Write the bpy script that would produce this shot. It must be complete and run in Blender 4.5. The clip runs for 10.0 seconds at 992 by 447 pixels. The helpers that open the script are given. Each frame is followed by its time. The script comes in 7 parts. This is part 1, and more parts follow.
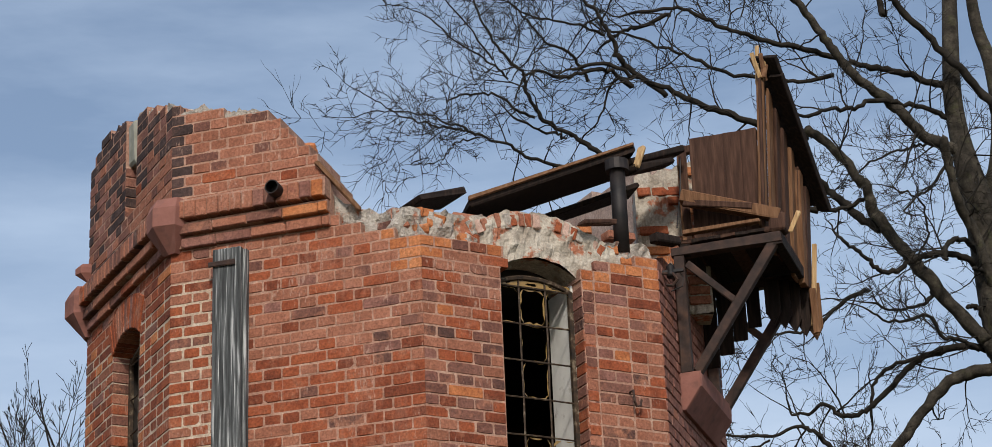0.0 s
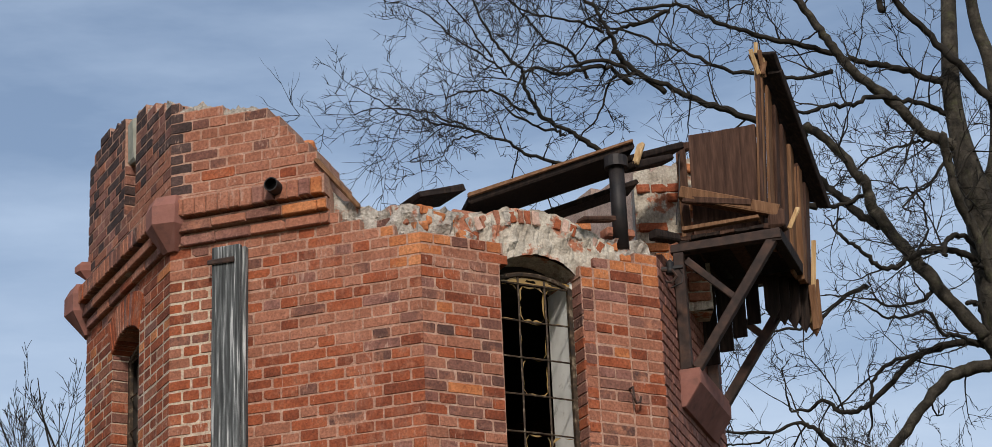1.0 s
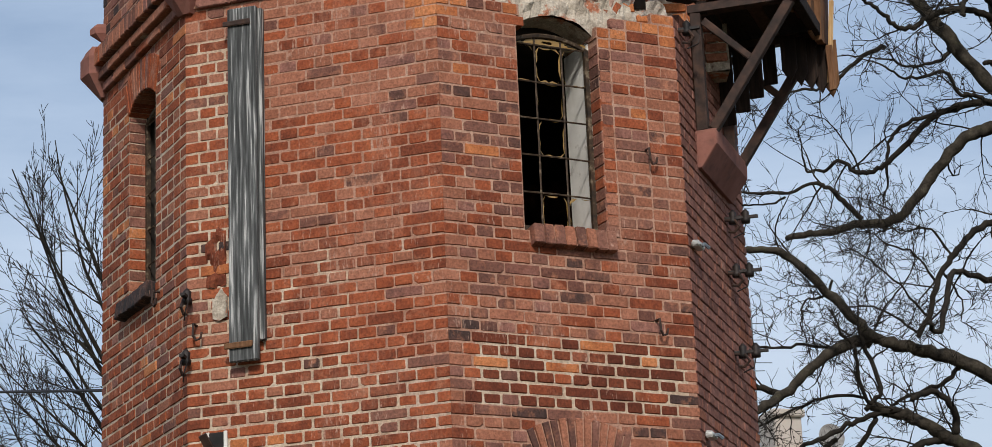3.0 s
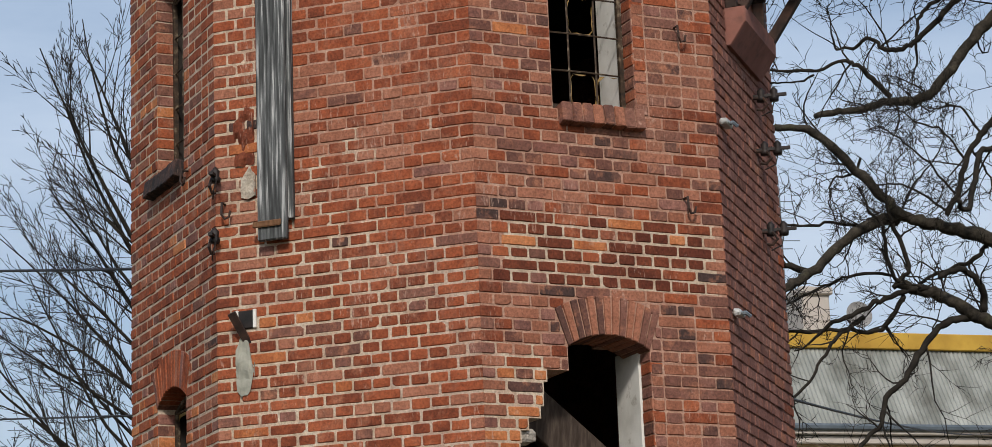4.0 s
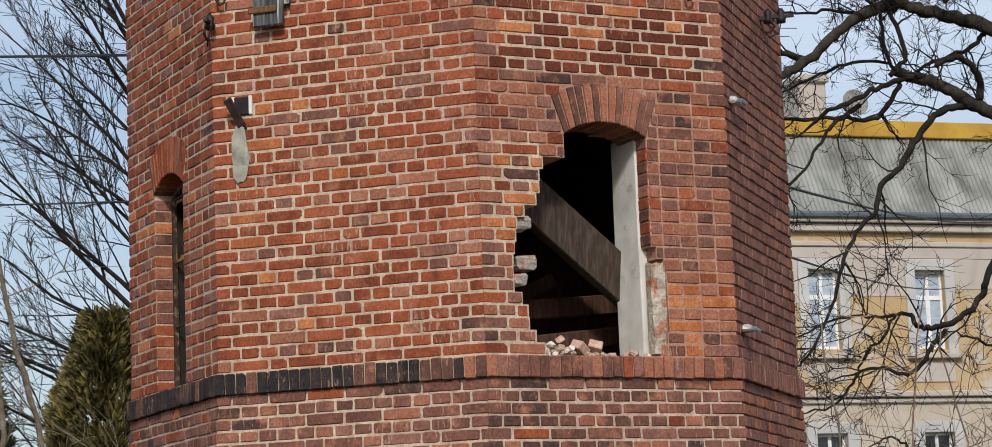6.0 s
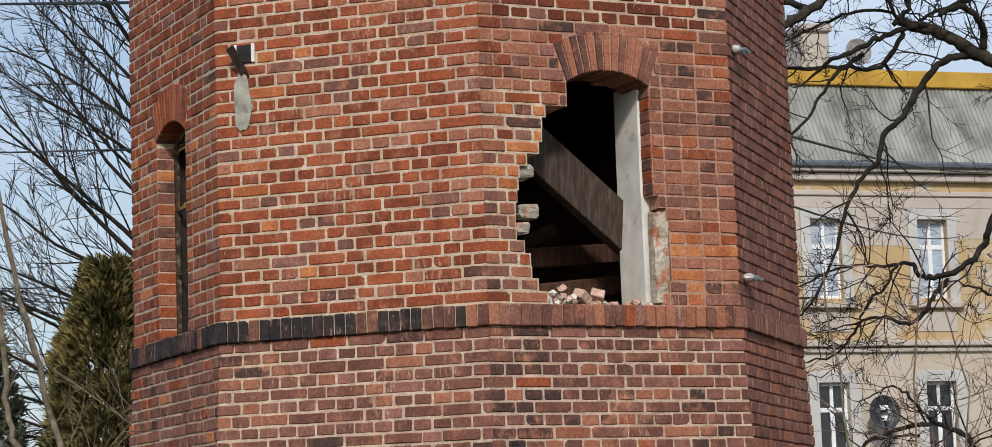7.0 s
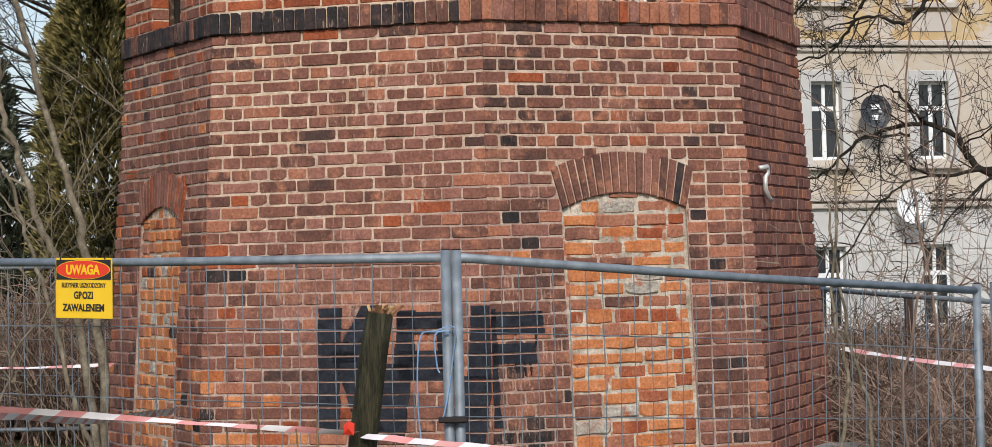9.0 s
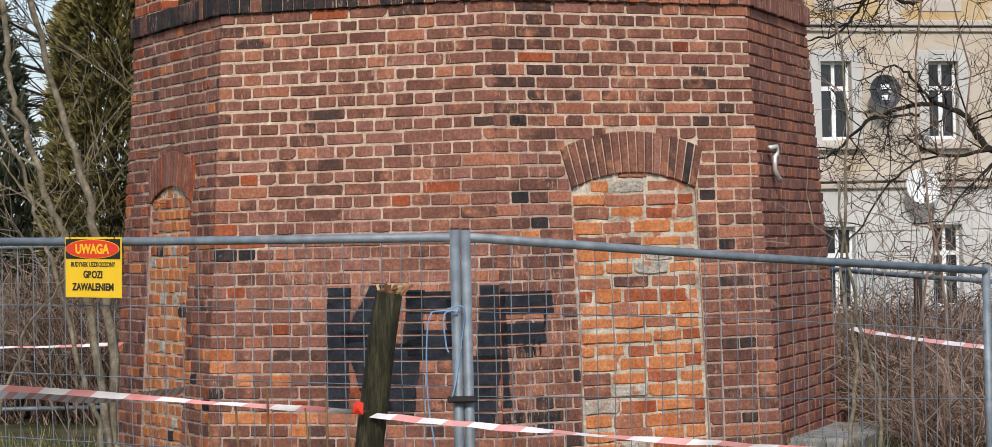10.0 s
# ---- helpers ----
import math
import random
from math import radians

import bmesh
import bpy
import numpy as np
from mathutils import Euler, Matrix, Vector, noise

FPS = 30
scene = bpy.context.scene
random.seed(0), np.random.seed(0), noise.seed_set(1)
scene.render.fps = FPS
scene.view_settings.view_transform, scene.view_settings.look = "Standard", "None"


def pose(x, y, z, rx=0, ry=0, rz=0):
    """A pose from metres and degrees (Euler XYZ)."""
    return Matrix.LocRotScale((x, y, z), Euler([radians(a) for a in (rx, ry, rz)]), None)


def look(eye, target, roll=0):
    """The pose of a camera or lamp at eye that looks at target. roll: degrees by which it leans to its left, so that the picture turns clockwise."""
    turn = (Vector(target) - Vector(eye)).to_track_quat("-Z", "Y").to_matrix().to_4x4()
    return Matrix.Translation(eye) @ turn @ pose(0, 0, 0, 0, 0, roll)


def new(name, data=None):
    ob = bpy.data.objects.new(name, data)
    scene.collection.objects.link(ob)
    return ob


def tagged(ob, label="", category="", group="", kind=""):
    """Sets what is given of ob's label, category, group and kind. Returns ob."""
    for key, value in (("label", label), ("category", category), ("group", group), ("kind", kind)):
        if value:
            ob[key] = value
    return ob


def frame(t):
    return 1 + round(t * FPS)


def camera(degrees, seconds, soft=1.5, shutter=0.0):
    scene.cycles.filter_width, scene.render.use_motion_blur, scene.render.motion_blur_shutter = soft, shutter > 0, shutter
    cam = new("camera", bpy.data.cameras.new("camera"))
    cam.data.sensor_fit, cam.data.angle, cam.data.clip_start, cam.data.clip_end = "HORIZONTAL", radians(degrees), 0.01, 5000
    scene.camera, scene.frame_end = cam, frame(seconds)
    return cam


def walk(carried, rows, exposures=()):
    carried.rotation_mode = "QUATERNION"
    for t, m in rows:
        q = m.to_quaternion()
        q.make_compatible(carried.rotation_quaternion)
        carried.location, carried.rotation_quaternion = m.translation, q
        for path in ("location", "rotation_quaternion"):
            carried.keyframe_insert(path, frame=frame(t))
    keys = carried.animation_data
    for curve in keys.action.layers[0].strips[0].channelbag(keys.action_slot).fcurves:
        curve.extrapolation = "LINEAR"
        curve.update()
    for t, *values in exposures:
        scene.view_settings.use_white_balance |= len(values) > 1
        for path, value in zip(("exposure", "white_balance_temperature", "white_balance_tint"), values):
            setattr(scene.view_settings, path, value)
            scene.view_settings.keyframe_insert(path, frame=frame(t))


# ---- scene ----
cam = camera(22.5, 10.0, soft=0.75)
# seconds, yaw, pitch, roll of a camera held in one place and tilted down along the tower
ROWS = [
    (0.0, -2.314, 22.274, 2.43), (0.5, -2.362, 22.442, 2.46), (1.0, -2.329, 22.206, 2.55), (1.5, -2.392, 21.064, 2.60),
    (2.0, -2.246, 19.484, 2.55), (2.2, -2.148, 18.904, 2.51), (3.3, -1.405, 15.924, 2.46), (3.5, -1.192, 15.356, 2.42),
    (4.0, -0.894, 13.986, 2.36), (4.5, -0.778, 12.425, 2.36), (5.0, -0.744, 10.724, 2.30), (5.5, -0.812, 9.658, 2.22),
    (5.7, -0.807, 9.389, 2.22), (6.8, -0.70, 8.283, 2.12), (7.0, -0.692, 7.919, 2.07), (7.5, -0.58, 6.552, 1.94),
    (8.0, -0.534, 4.017, 1.73), (8.5, -0.564, 1.77, 1.53), (9.0, -0.656, 0.917, 1.40), (9.5, -0.5, 0.634, 1.36),
    (10.0, -0.434, 0.456, 1.34),
]
EYE = (0.0, 0.0, 1.6)
walk(cam, [(t, pose(*EYE, 90 + p, 0, y) @ pose(0, 0, 0, 0, 0, -r)) for t, y, p, r in ROWS],
     exposures=[(0.0, 0.16), (2.2, 0.13), (3.5, 0.10), (4.3, 0.06), (5.2, 0.14), (7.0, 0.20), (8.0, 0.33), (10.0, 0.43)])

# ---- light ----
SUN_EL, SUN_AZ = 36.0, 181.0     # degrees; azimuth clockwise from +y: behind the camera
world = bpy.data.worlds.new("sky")
scene.world = world
world.use_nodes = True
wn, wl = world.node_tree.nodes, world.node_tree.links
wn.clear()
sky = wn.new("ShaderNodeTexSky")
sky.sky_type, sky.sun_disc = "NISHITA", False
sky.sun_elevation, sky.sun_rotation = radians(SUN_EL), radians(SUN_AZ)
sky.air_density, sky.dust_density, sky.ozone_density = 1.0, 2.0, 1.5
wco = wn.new("ShaderNodeTexCoord")
wmap = wn.new("ShaderNodeMapping")
wmap.inputs["Scale"].default_value = (1.2, 2.0, 5.0)
wmap.inputs["Rotation"].default_value = (0.0, 0.5, 0.3)
wl.new(wco.outputs["Generated"], wmap.inputs["Vector"])
cloud = wn.new("ShaderNodeTexNoise")
cloud.inputs["Scale"].default_value, cloud.inputs["Detail"].default_value = 2.2, 7.0
cloud.inputs["Roughness"].default_value = 0.55
wl.new(wmap.outputs["Vector"], cloud.inputs["Vector"])
cramp = wn.new("ShaderNodeValToRGB")
cramp.color_ramp.elements[0].position, cramp.color_ramp.elements[0].color = 0.40, (0.12, 0.12, 0.12, 1)
cramp.color_ramp.elements[1].position, cramp.color_ramp.elements[1].color = 0.68, (0.62, 0.62, 0.62, 1)
wl.new(cloud.outputs["Fac"], cramp.inputs["Fac"])
wmix = wn.new("ShaderNodeMix")
wmix.data_type = "RGBA"
haze = wn.new("ShaderNodeSeparateXYZ")
wl.new(wco.outputs["Generated"], haze.inputs["Vector"])
high = wn.new("ShaderNodeMapRange")
high.inputs["From Min"].default_value, high.inputs["From Max"].default_value = 0.16, 0.38
wl.new(haze.outputs["Z"], high.inputs["Value"])
pale = wn.new("ShaderNodeMix")
pale.data_type = "RGBA"
pale.inputs["A"].default_value, pale.inputs["B"].default_value = (6.0, 6.6, 7.5, 1), (6.0, 7.2, 8.9, 1)
wl.new(high.outputs["Result"], pale.inputs["Factor"])
wl.new(pale.outputs["Result"], wmix.inputs["B"])
veil = wn.new("ShaderNodeMapRange")
veil.inputs["From Min"].default_value, veil.inputs["From Max"].default_value = 0.12, 0.36
veil.inputs["To Min"].default_value, veil.inputs["To Max"].default_value = 0.22, 0.0
wl.new(haze.outputs["Z"], veil.inputs["Value"])
thick = wn.new("ShaderNodeMath")
thick.operation, thick.use_clamp = "ADD", True
wl.new(veil.outputs["Result"], thick.inputs[1])
wl.new(cramp.outputs["Color"], thick.inputs[0])
wl.new(thick.outputs[0], wmix.inputs["Factor"])
wl.new(sky.outputs["Color"], wmix.inputs["A"])
wbg = wn.new("ShaderNodeBackground")
wbg.inputs["Strength"].default_value = 0.106
wout = wn.new("ShaderNodeOutputWorld")
wl.new(wmix.outputs["Result"], wbg.inputs["Color"])
wl.new(wbg.outputs["Background"], wout.inputs["Surface"])
sun = new("sun", bpy.data.lights.new("sun", "SUN"))
sun.data.energy, sun.data.angle, sun.data.color = 2.45, radians(6), (1.0, 0.93, 0.84)
sd = Vector((math.sin(radians(SUN_AZ)) * math.cos(radians(SUN_EL)), math.cos(radians(SUN_AZ)) * math.cos(radians(SUN_EL)), math.sin(radians(SUN_EL))))
sun.matrix_world = look(sd * 60, (0, 0, 0))

# ---- materials ----
def material(name, stops, scale=6.0, rough=0.85, metal=0.0, bump=0.3, bump_scale=60.0, island=0.0, random_ob=0.0,
             wash=None, wash_at=(0.5, 0.66), wash_scale=7.0, stretch=(1, 1, 1), detail=6.0, bump_dist=0.004, grain=0.0, grain_scale=55.0, smear=None, smear_at=(0.52, 0.66), smear_most=0.42, streak=None):
    """A procedural surface: a noise through colour stops, value variation per piece, a second wash colour, a bump."""
    m = bpy.data.materials.new(name)
    m.use_nodes = True
    nt = m.node_tree
    n, l = nt.nodes, nt.links
    bsdf = n["Principled BSDF"]
    bsdf.inputs["Metallic"].default_value = metal
    bsdf.inputs["Specular IOR Level"].default_value = 0.2 if rough >= 0.8 else 0.45
    co = n.new("ShaderNodeTexCoord")
    mp = n.new("ShaderNodeMapping")
    mp.inputs["Scale"].default_value = stretch
    geo = n.new("ShaderNodeNewGeometry")
    info = n.new("ShaderNodeObjectInfo")
    l.new(geo.outputs["Position"], mp.inputs["Vector"])
    tx = n.new("ShaderNodeTexNoise")
    tx.inputs["Scale"].default_value, tx.inputs["Detail"].default_value = scale, detail
    l.new(mp.outputs["Vector"], tx.inputs["Vector"])
    fac = tx.outputs["Fac"]
    for amount, src in ((island, geo.outputs["Random Per Island"]), (random_ob, info.outputs["Random"])):
        if amount:
            a = n.new("ShaderNodeMath")
            a.operation = "MULTIPLY_ADD"
            l.new(src, a.inputs[0])
            a.inputs[1].default_value = amount
            b = n.new("ShaderNodeMath")
            b.operation = "ADD"
            b.inputs[1].default_value = -amount / 2
            l.new(fac, b.inputs[0])
            l.new(b.outputs[0], a.inputs[2])
            fac = a.outputs[0]
    ramp = n.new("ShaderNodeValToRGB")
    el = ramp.color_ramp.elements
    while len(el) < len(stops):
        el.new(0.5)
    for e, (p, c) in zip(el, stops):
        e.position, e.color = p, (*c, 1)
    l.new(fac, ramp.inputs["Fac"])
    col = ramp.outputs["Color"]
    if wash:
        w = n.new("ShaderNodeTexNoise")
        w.inputs["Scale"].default_value, w.inputs["Detail"].default_value, w.inputs["Roughness"].default_value = wash_scale, 8.0, 0.65
        l.new(mp.outputs["Vector"], w.inputs["Vector"])
        r = n.new("ShaderNodeMapRange")
        r.inputs["From Min"].default_value, r.inputs["From Max"].default_value = wash_at
        l.new(w.outputs["Fac"], r.inputs["Value"])
        mx = n.new("ShaderNodeMix")
        mx.data_type = "RGBA"
        l.new(r.outputs["Result"], mx.inputs["Factor"])
        l.new(col, mx.inputs["A"])
        mx.inputs["B"].default_value = (*wash, 1)
        col = mx.outputs["Result"]
    if smear:
        # a thin lime wash that has run down over bricks and joints alike
        spread = n.new("ShaderNodeTexNoise")
        spread.inputs["Scale"].default_value, spread.inputs["Detail"].default_value, spread.inputs["Roughness"].default_value = 1.3, 10.0, 0.72
        l.new(geo.outputs["Position"], spread.inputs["Vector"])
        mp2 = n.new("ShaderNodeMapping")
        mp2.inputs["Scale"].default_value = (30, 30, 3.5)
        l.new(geo.outputs["Position"], mp2.inputs["Vector"])
        run = n.new("ShaderNodeTexNoise")
        run.inputs["Scale"].default_value, run.inputs["Detail"].default_value, run.inputs["Roughness"].default_value = 1.0, 6.0, 0.7
        l.new(mp2.outputs["Vector"], run.inputs["Vector"])
        both = n.new("ShaderNodeMath")
        both.operation = "MULTIPLY_ADD"
        both.inputs[1].default_value, both.inputs[2].default_value = 0.38, -0.19
        l.new(run.outputs["Fac"], both.inputs[0])
        total = n.new("ShaderNodeMath")
        total.operation = "ADD"
        l.new(both.outputs[0], total.inputs[0])
        l.new(spread.outputs["Fac"], total.inputs[1])
        sr = n.new("ShaderNodeMapRange")
        sr.inputs["From Min"].default_value, sr.inputs["From Max"].default_value = smear_at
        sr.inputs["To Max"].default_value = smear_most
        l.new(total.outputs[0], sr.inputs["Value"])
        sx = n.new("ShaderNodeMix")
        sx.data_type = "RGBA"
        l.new(sr.outputs["Result"], sx.inputs["Factor"])
        l.new(col, sx.inputs["A"])
        sx.inputs["B"].default_value = (*smear, 1)
        col = sx.outputs["Result"]
    if streak:
        # chalky scratches and drips on single bricks
        sm = n.new("ShaderNodeMapping")
        sm.inputs["Scale"].default_value = (48, 48, 11)
        l.new(geo.outputs["Position"], sm.inputs["Vector"])
        sn = n.new("ShaderNodeTexNoise")
        sn.inputs["Scale"].default_value, sn.inputs["Detail"].default_value, sn.inputs["Roughness"].default_value, sn.inputs["Distortion"].default_value = 1.0, 4.0, 0.6, 0.8
        l.new(sm.outputs["Vector"], sn.inputs["Vector"])
        where = n.new("ShaderNodeTexNoise")
        where.inputs["Scale"].default_value, where.inputs["Detail"].default_value = 2.6, 4.0
        l.new(geo.outputs["Position"], where.inputs["Vector"])
        su = n.new("ShaderNodeMath")
        su.operation = "MULTIPLY_ADD"
        su.inputs[1].default_value = 0.55
        l.new(where.outputs["Fac"], su.inputs[0])
        l.new(sn.outputs["Fac"], su.inputs[2])
        st = n.new("ShaderNodeMapRange")
        st.inputs["From Min"].default_value, st.inputs["From Max"].default_value, st.inputs["To Max"].default_value = 0.91, 0.99, 0.5
        l.new(su.outputs[0], st.inputs["Value"])
        tx2 = n.new("ShaderNodeMix")
        tx2.data_type = "RGBA"
        l.new(st.outputs["Result"], tx2.inputs["Factor"])
        l.new(col, tx2.inputs["A"])
        tx2.inputs["B"].default_value = (*streak, 1)
        col = tx2.outputs["Result"]
    if grain:
        gn = n.new("ShaderNodeTexNoise")
        gn.inputs["Scale"].default_value, gn.inputs["Detail"].default_value, gn.inputs["Roughness"].default_value = grain_scale, 6.0, 0.7
        l.new(mp.outputs["Vector"], gn.inputs["Vector"])
        gr = n.new("ShaderNodeMapRange")
        gr.inputs["From Min"].default_value, gr.inputs["From Max"].default_value = 0.3, 0.7
        gr.inputs["To Min"].default_value, gr.inputs["To Max"].default_value = 1.0 - grain, 1.0 + grain
        l.new(gn.outputs["Fac"], gr.inputs["Value"])
        hv = n.new("ShaderNodeHueSaturation")
        l.new(gr.outputs["Result"], hv.inputs["Value"])
        l.new(col, hv.inputs["Color"])
        col = hv.outputs["Color"]
    l.new(col, bsdf.inputs["Base Color"])
    fine = n.new("ShaderNodeTexNoise")
    fine.inputs["Scale"].default_value, fine.inputs["Detail"].default_value = bump_scale, 5.0
    l.new(mp.outputs["Vector"], fine.inputs["Vector"])
    rr = n.new("ShaderNodeMapRange")
    rr.inputs["To Min"].default_value, rr.inputs["To Max"].default_value = rough - 0.1, min(1.0, rough + 0.1)
    l.new(fine.outputs["Fac"], rr.inputs["Value"])
    l.new(rr.outputs["Result"], bsdf.inputs["Roughness"])
    if bump:
        bp = n.new("ShaderNodeBump")
        bp.inputs["Strength"].default_value, bp.inputs["Distance"].default_value = bump, bump_dist
        l.new(fine.outputs["Fac"], bp.inputs["Height"])
        l.new(bp.outputs["Normal"], bsdf.inputs["Normal"])
    return m


PINK = (0.35, 0.148, 0.088)
LIME = (0.31, 0.148, 0.100)
CREAM = (0.48, 0.41, 0.33)
BR = dict(grain=0.42, scale=9.0, rough=0.9, bump=0.6, bump_scale=75.0, bump_dist=0.005, island=0.42, random_ob=0.2, smear=LIME, streak=(0.44, 0.29, 0.225))
brick_red = material("brick_red", [(0.2, (0.15, 0.041, 0.021)), (0.5, (0.258, 0.067, 0.029)), (0.85, (0.335, 0.099, 0.043))], wash=PINK, wash_at=(0.55, 0.75), **BR)
brick_pink = material("brick_pink", [(0.2, (0.235, 0.092, 0.055)), (0.5, (0.298, 0.120, 0.073)), (0.85, (0.355, 0.150, 0.094))], wash=(0.2, 0.07, 0.055), wash_at=(0.6, 0.78), **BR)
brick_brown = material("brick_brown", [(0.2, (0.125, 0.053, 0.039)), (0.5, (0.167, 0.074, 0.054)), (0.85, (0.212, 0.098, 0.073))], wash=PINK, wash_at=(0.53, 0.70), **BR)
brick_dark = material("brick_dark", [(0.2, (0.058, 0.035, 0.031)), (0.5, (0.105, 0.05, 0.039)), (0.85, (0.165, 0.071, 0.051))], wash=PINK, wash_at=(0.52, 0.68), **BR)
brick_orange = material("brick_orange", [(0.2, (0.31, 0.095, 0.036)), (0.5, (0.43, 0.155, 0.06)), (0.85, (0.50, 0.21, 0.095))], wash=(0.38, 0.24, 0.17), wash_at=(0.6, 0.78), **{**BR, "smear": None})
brick_black = material("brick_black", [(0.2, (0.012, 0.012, 0.014)), (0.5, (0.028, 0.024, 0.025)), (0.9, (0.075, 0.045, 0.04))], wash=(0.16, 0.12, 0.1), wash_at=(0.64, 0.8), **BR)
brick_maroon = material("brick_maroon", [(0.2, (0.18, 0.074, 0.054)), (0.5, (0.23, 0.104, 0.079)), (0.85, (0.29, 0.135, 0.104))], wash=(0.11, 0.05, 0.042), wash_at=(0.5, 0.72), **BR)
brick_oxblood = material("brick_oxblood", [(0.2, (0.095, 0.026, 0.015)), (0.5, (0.15, 0.041, 0.021)), (0.85, (0.21, 0.062, 0.030))], wash=PINK, wash_at=(0.62, 0.78), **{**BR, "smear": None})
brick_soot = material("brick_soot", [(0.2, (0.035, 0.023, 0.021)), (0.5, (0.062, 0.040, 0.036)), (0.85, (0.105, 0.062, 0.053))], wash=(0.16, 0.078, 0.058), wash_at=(0.58, 0.75), **{**BR, "smear": None})
MO = dict(smear=LIME, smear_most=0.45, grain=0.35, rough=0.95, bump=0.9, bump_scale=70.0, bump_dist=0.006)
mortar_cream = material("mortar_cream", [(0.3, (0.39, 0.285, 0.205)), (0.55, (0.49, 0.39, 0.295)), (0.8, (0.59, 0.505, 0.41))], scale=9, wash=(0.40, 0.26, 0.2), wash_at=(0.56, 0.72), wash_scale=3.0, **MO)
mortar_pink = material("mortar_pink", [(0.3, (0.30, 0.16, 0.11)), (0.55, (0.38, 0.22, 0.158)), (0.8, (0.48, 0.33, 0.25))], scale=9, wash=(0.46, 0.36, 0.28), wash_at=(0.62, 0.74), wash_scale=4.0, **MO)
mortar_tan = material("mortar_tan", [(0.3, (0.34, 0.25, 0.19)), (0.55, (0.46, 0.35, 0.275)), (0.8, (0.55, 0.45, 0.37))], scale=9, wash=(0.38, 0.24, 0.18), wash_at=(0.54, 0.7), wash_scale=3.0, **MO)
mortar_dull = material("mortar_dull", [(0.3, (0.26, 0.185, 0.155)), (0.55, (0.36, 0.265, 0.22)), (0.8, (0.45, 0.35, 0.295))], scale=9, wash=(0.44, 0.36, 0.29), wash_at=(0.58, 0.7), wash_scale=3.0, **MO)
# dark tone carries the shade of recessed joints and of the tower's inside
mortar_shaded = material("mortar_shaded", [(0.3, (0.085, 0.038, 0.03)), (0.7, (0.19, 0.082, 0.062))], scale=9, **MO)
plaster = material("plaster", [(0.3, (0.28, 0.235, 0.185)), (0.5, (0.43, 0.375, 0.305)), (0.75, (0.55, 0.495, 0.415))], scale=9, grain=0.3, wash=(0.36, 0.14, 0.08), wash_at=(0.55, 0.61), wash_scale=6, rough=0.95, bump=1.0, bump_scale=26, bump_dist=0.02)
rubble = material("rubble", [(0.25, (0.20, 0.18, 0.155)), (0.5, (0.36, 0.32, 0.275)), (0.8, (0.50, 0.455, 0.395))], scale=11, grain=0.35, wash=(0.36, 0.14, 0.08), wash_at=(0.55, 0.64), wash_scale=9, island=0.4, rough=0.95, bump=1.0, bump_scale=40, bump_dist=0.02)
whitewash = material("whitewash", [(0.3, (0.55, 0.54, 0.50)), (0.6, (0.72, 0.71, 0.67)), (0.8, (0.78, 0.77, 0.73))], scale=5, rough=0.9, bump=0.3, wash=(0.3, 0.27, 0.22), wash_at=(0.6, 0.75))
dusty_pink = material("dusty_pink", [(0.3, (0.40, 0.25, 0.19)), (0.7, (0.55, 0.38, 0.31))], scale=14, grain=0.3, rough=0.95, bump=0.5)
cement = material("cement", [(0.3, (0.24, 0.24, 0.2)), (0.7, (0.38, 0.37, 0.31))], scale=12, rough=0.95, bump=0.7)
terracotta = material("terracotta", [(0.3, (0.20, 0.085, 0.065)), (0.6, (0.27, 0.12, 0.095)), (0.8, (0.32, 0.15, 0.12))], scale=5, wash=(0.13, 0.07, 0.06), wash_at=(0.5, 0.75), rough=0.9, bump=0.4)
stone_grey = material("stone_grey", [(0.3, (0.16, 0.16, 0.16)), (0.7, (0.34, 0.33, 0.32))], scale=9, rough=0.9, bump=0.6)
WD = dict(stretch=(9, 9, 0.9), scale=5, rough=0.85, bump=0.6, bump_scale=14, bump_dist=0.006, island=0.3)
WG = {**WD, "scale": 6, "stretch": (9, 9, 0.4), "grain": 0.4, "grain_scale": 14.0}
wood_grey = material("wood_grey", [(0.30, (0.03, 0.031, 0.031)), (0.48, (0.066, 0.069, 0.069)), (0.58, (0.125, 0.13, 0.13)), (0.70, (0.46, 0.46, 0.45))], **WG)
wood_dark = material("wood_dark", [(0.25, (0.008, 0.006, 0.005)), (0.5, (0.017, 0.011, 0.009)), (0.8, (0.04, 0.025, 0.018))], **WD)
wood_brown = material("wood_brown", [(0.25, (0.030, 0.015, 0.010)), (0.5, (0.06, 0.030, 0.020)), (0.8, (0.11, 0.058, 0.038))], **WD)
wood_warm = material("wood_warm", [(0.25, (0.09, 0.042, 0.02)), (0.5, (0.15, 0.075, 0.038)), (0.8, (0.24, 0.13, 0.07))], **WD)
wood_dusty = material("wood_dusty", [(0.25, (0.03, 0.021, 0.016)), (0.5, (0.058, 0.042, 0.033)), (0.8, (0.11, 0.085, 0.068))], **WD)
wood_fresh = material("wood_fresh", [(0.25, (0.28, 0.16, 0.07)), (0.5, (0.45, 0.29, 0.14)), (0.8, (0.62, 0.44, 0.25))], **WD)
wood_post = material("wood_post", [(0.25, (0.008, 0.008, 0.005)), (0.5, (0.02, 0.019, 0.010)), (0.8, (0.055, 0.048, 0.026))], grain=0.6, grain_scale=20, **WD)
iron_rust = material("iron_rust", [(0.3, (0.02, 0.013, 0.011)), (0.5, (0.045, 0.026, 0.02)), (0.8, (0.10, 0.05, 0.032))], scale=12, rough=0.75, metal=0.3, bump=0.4)
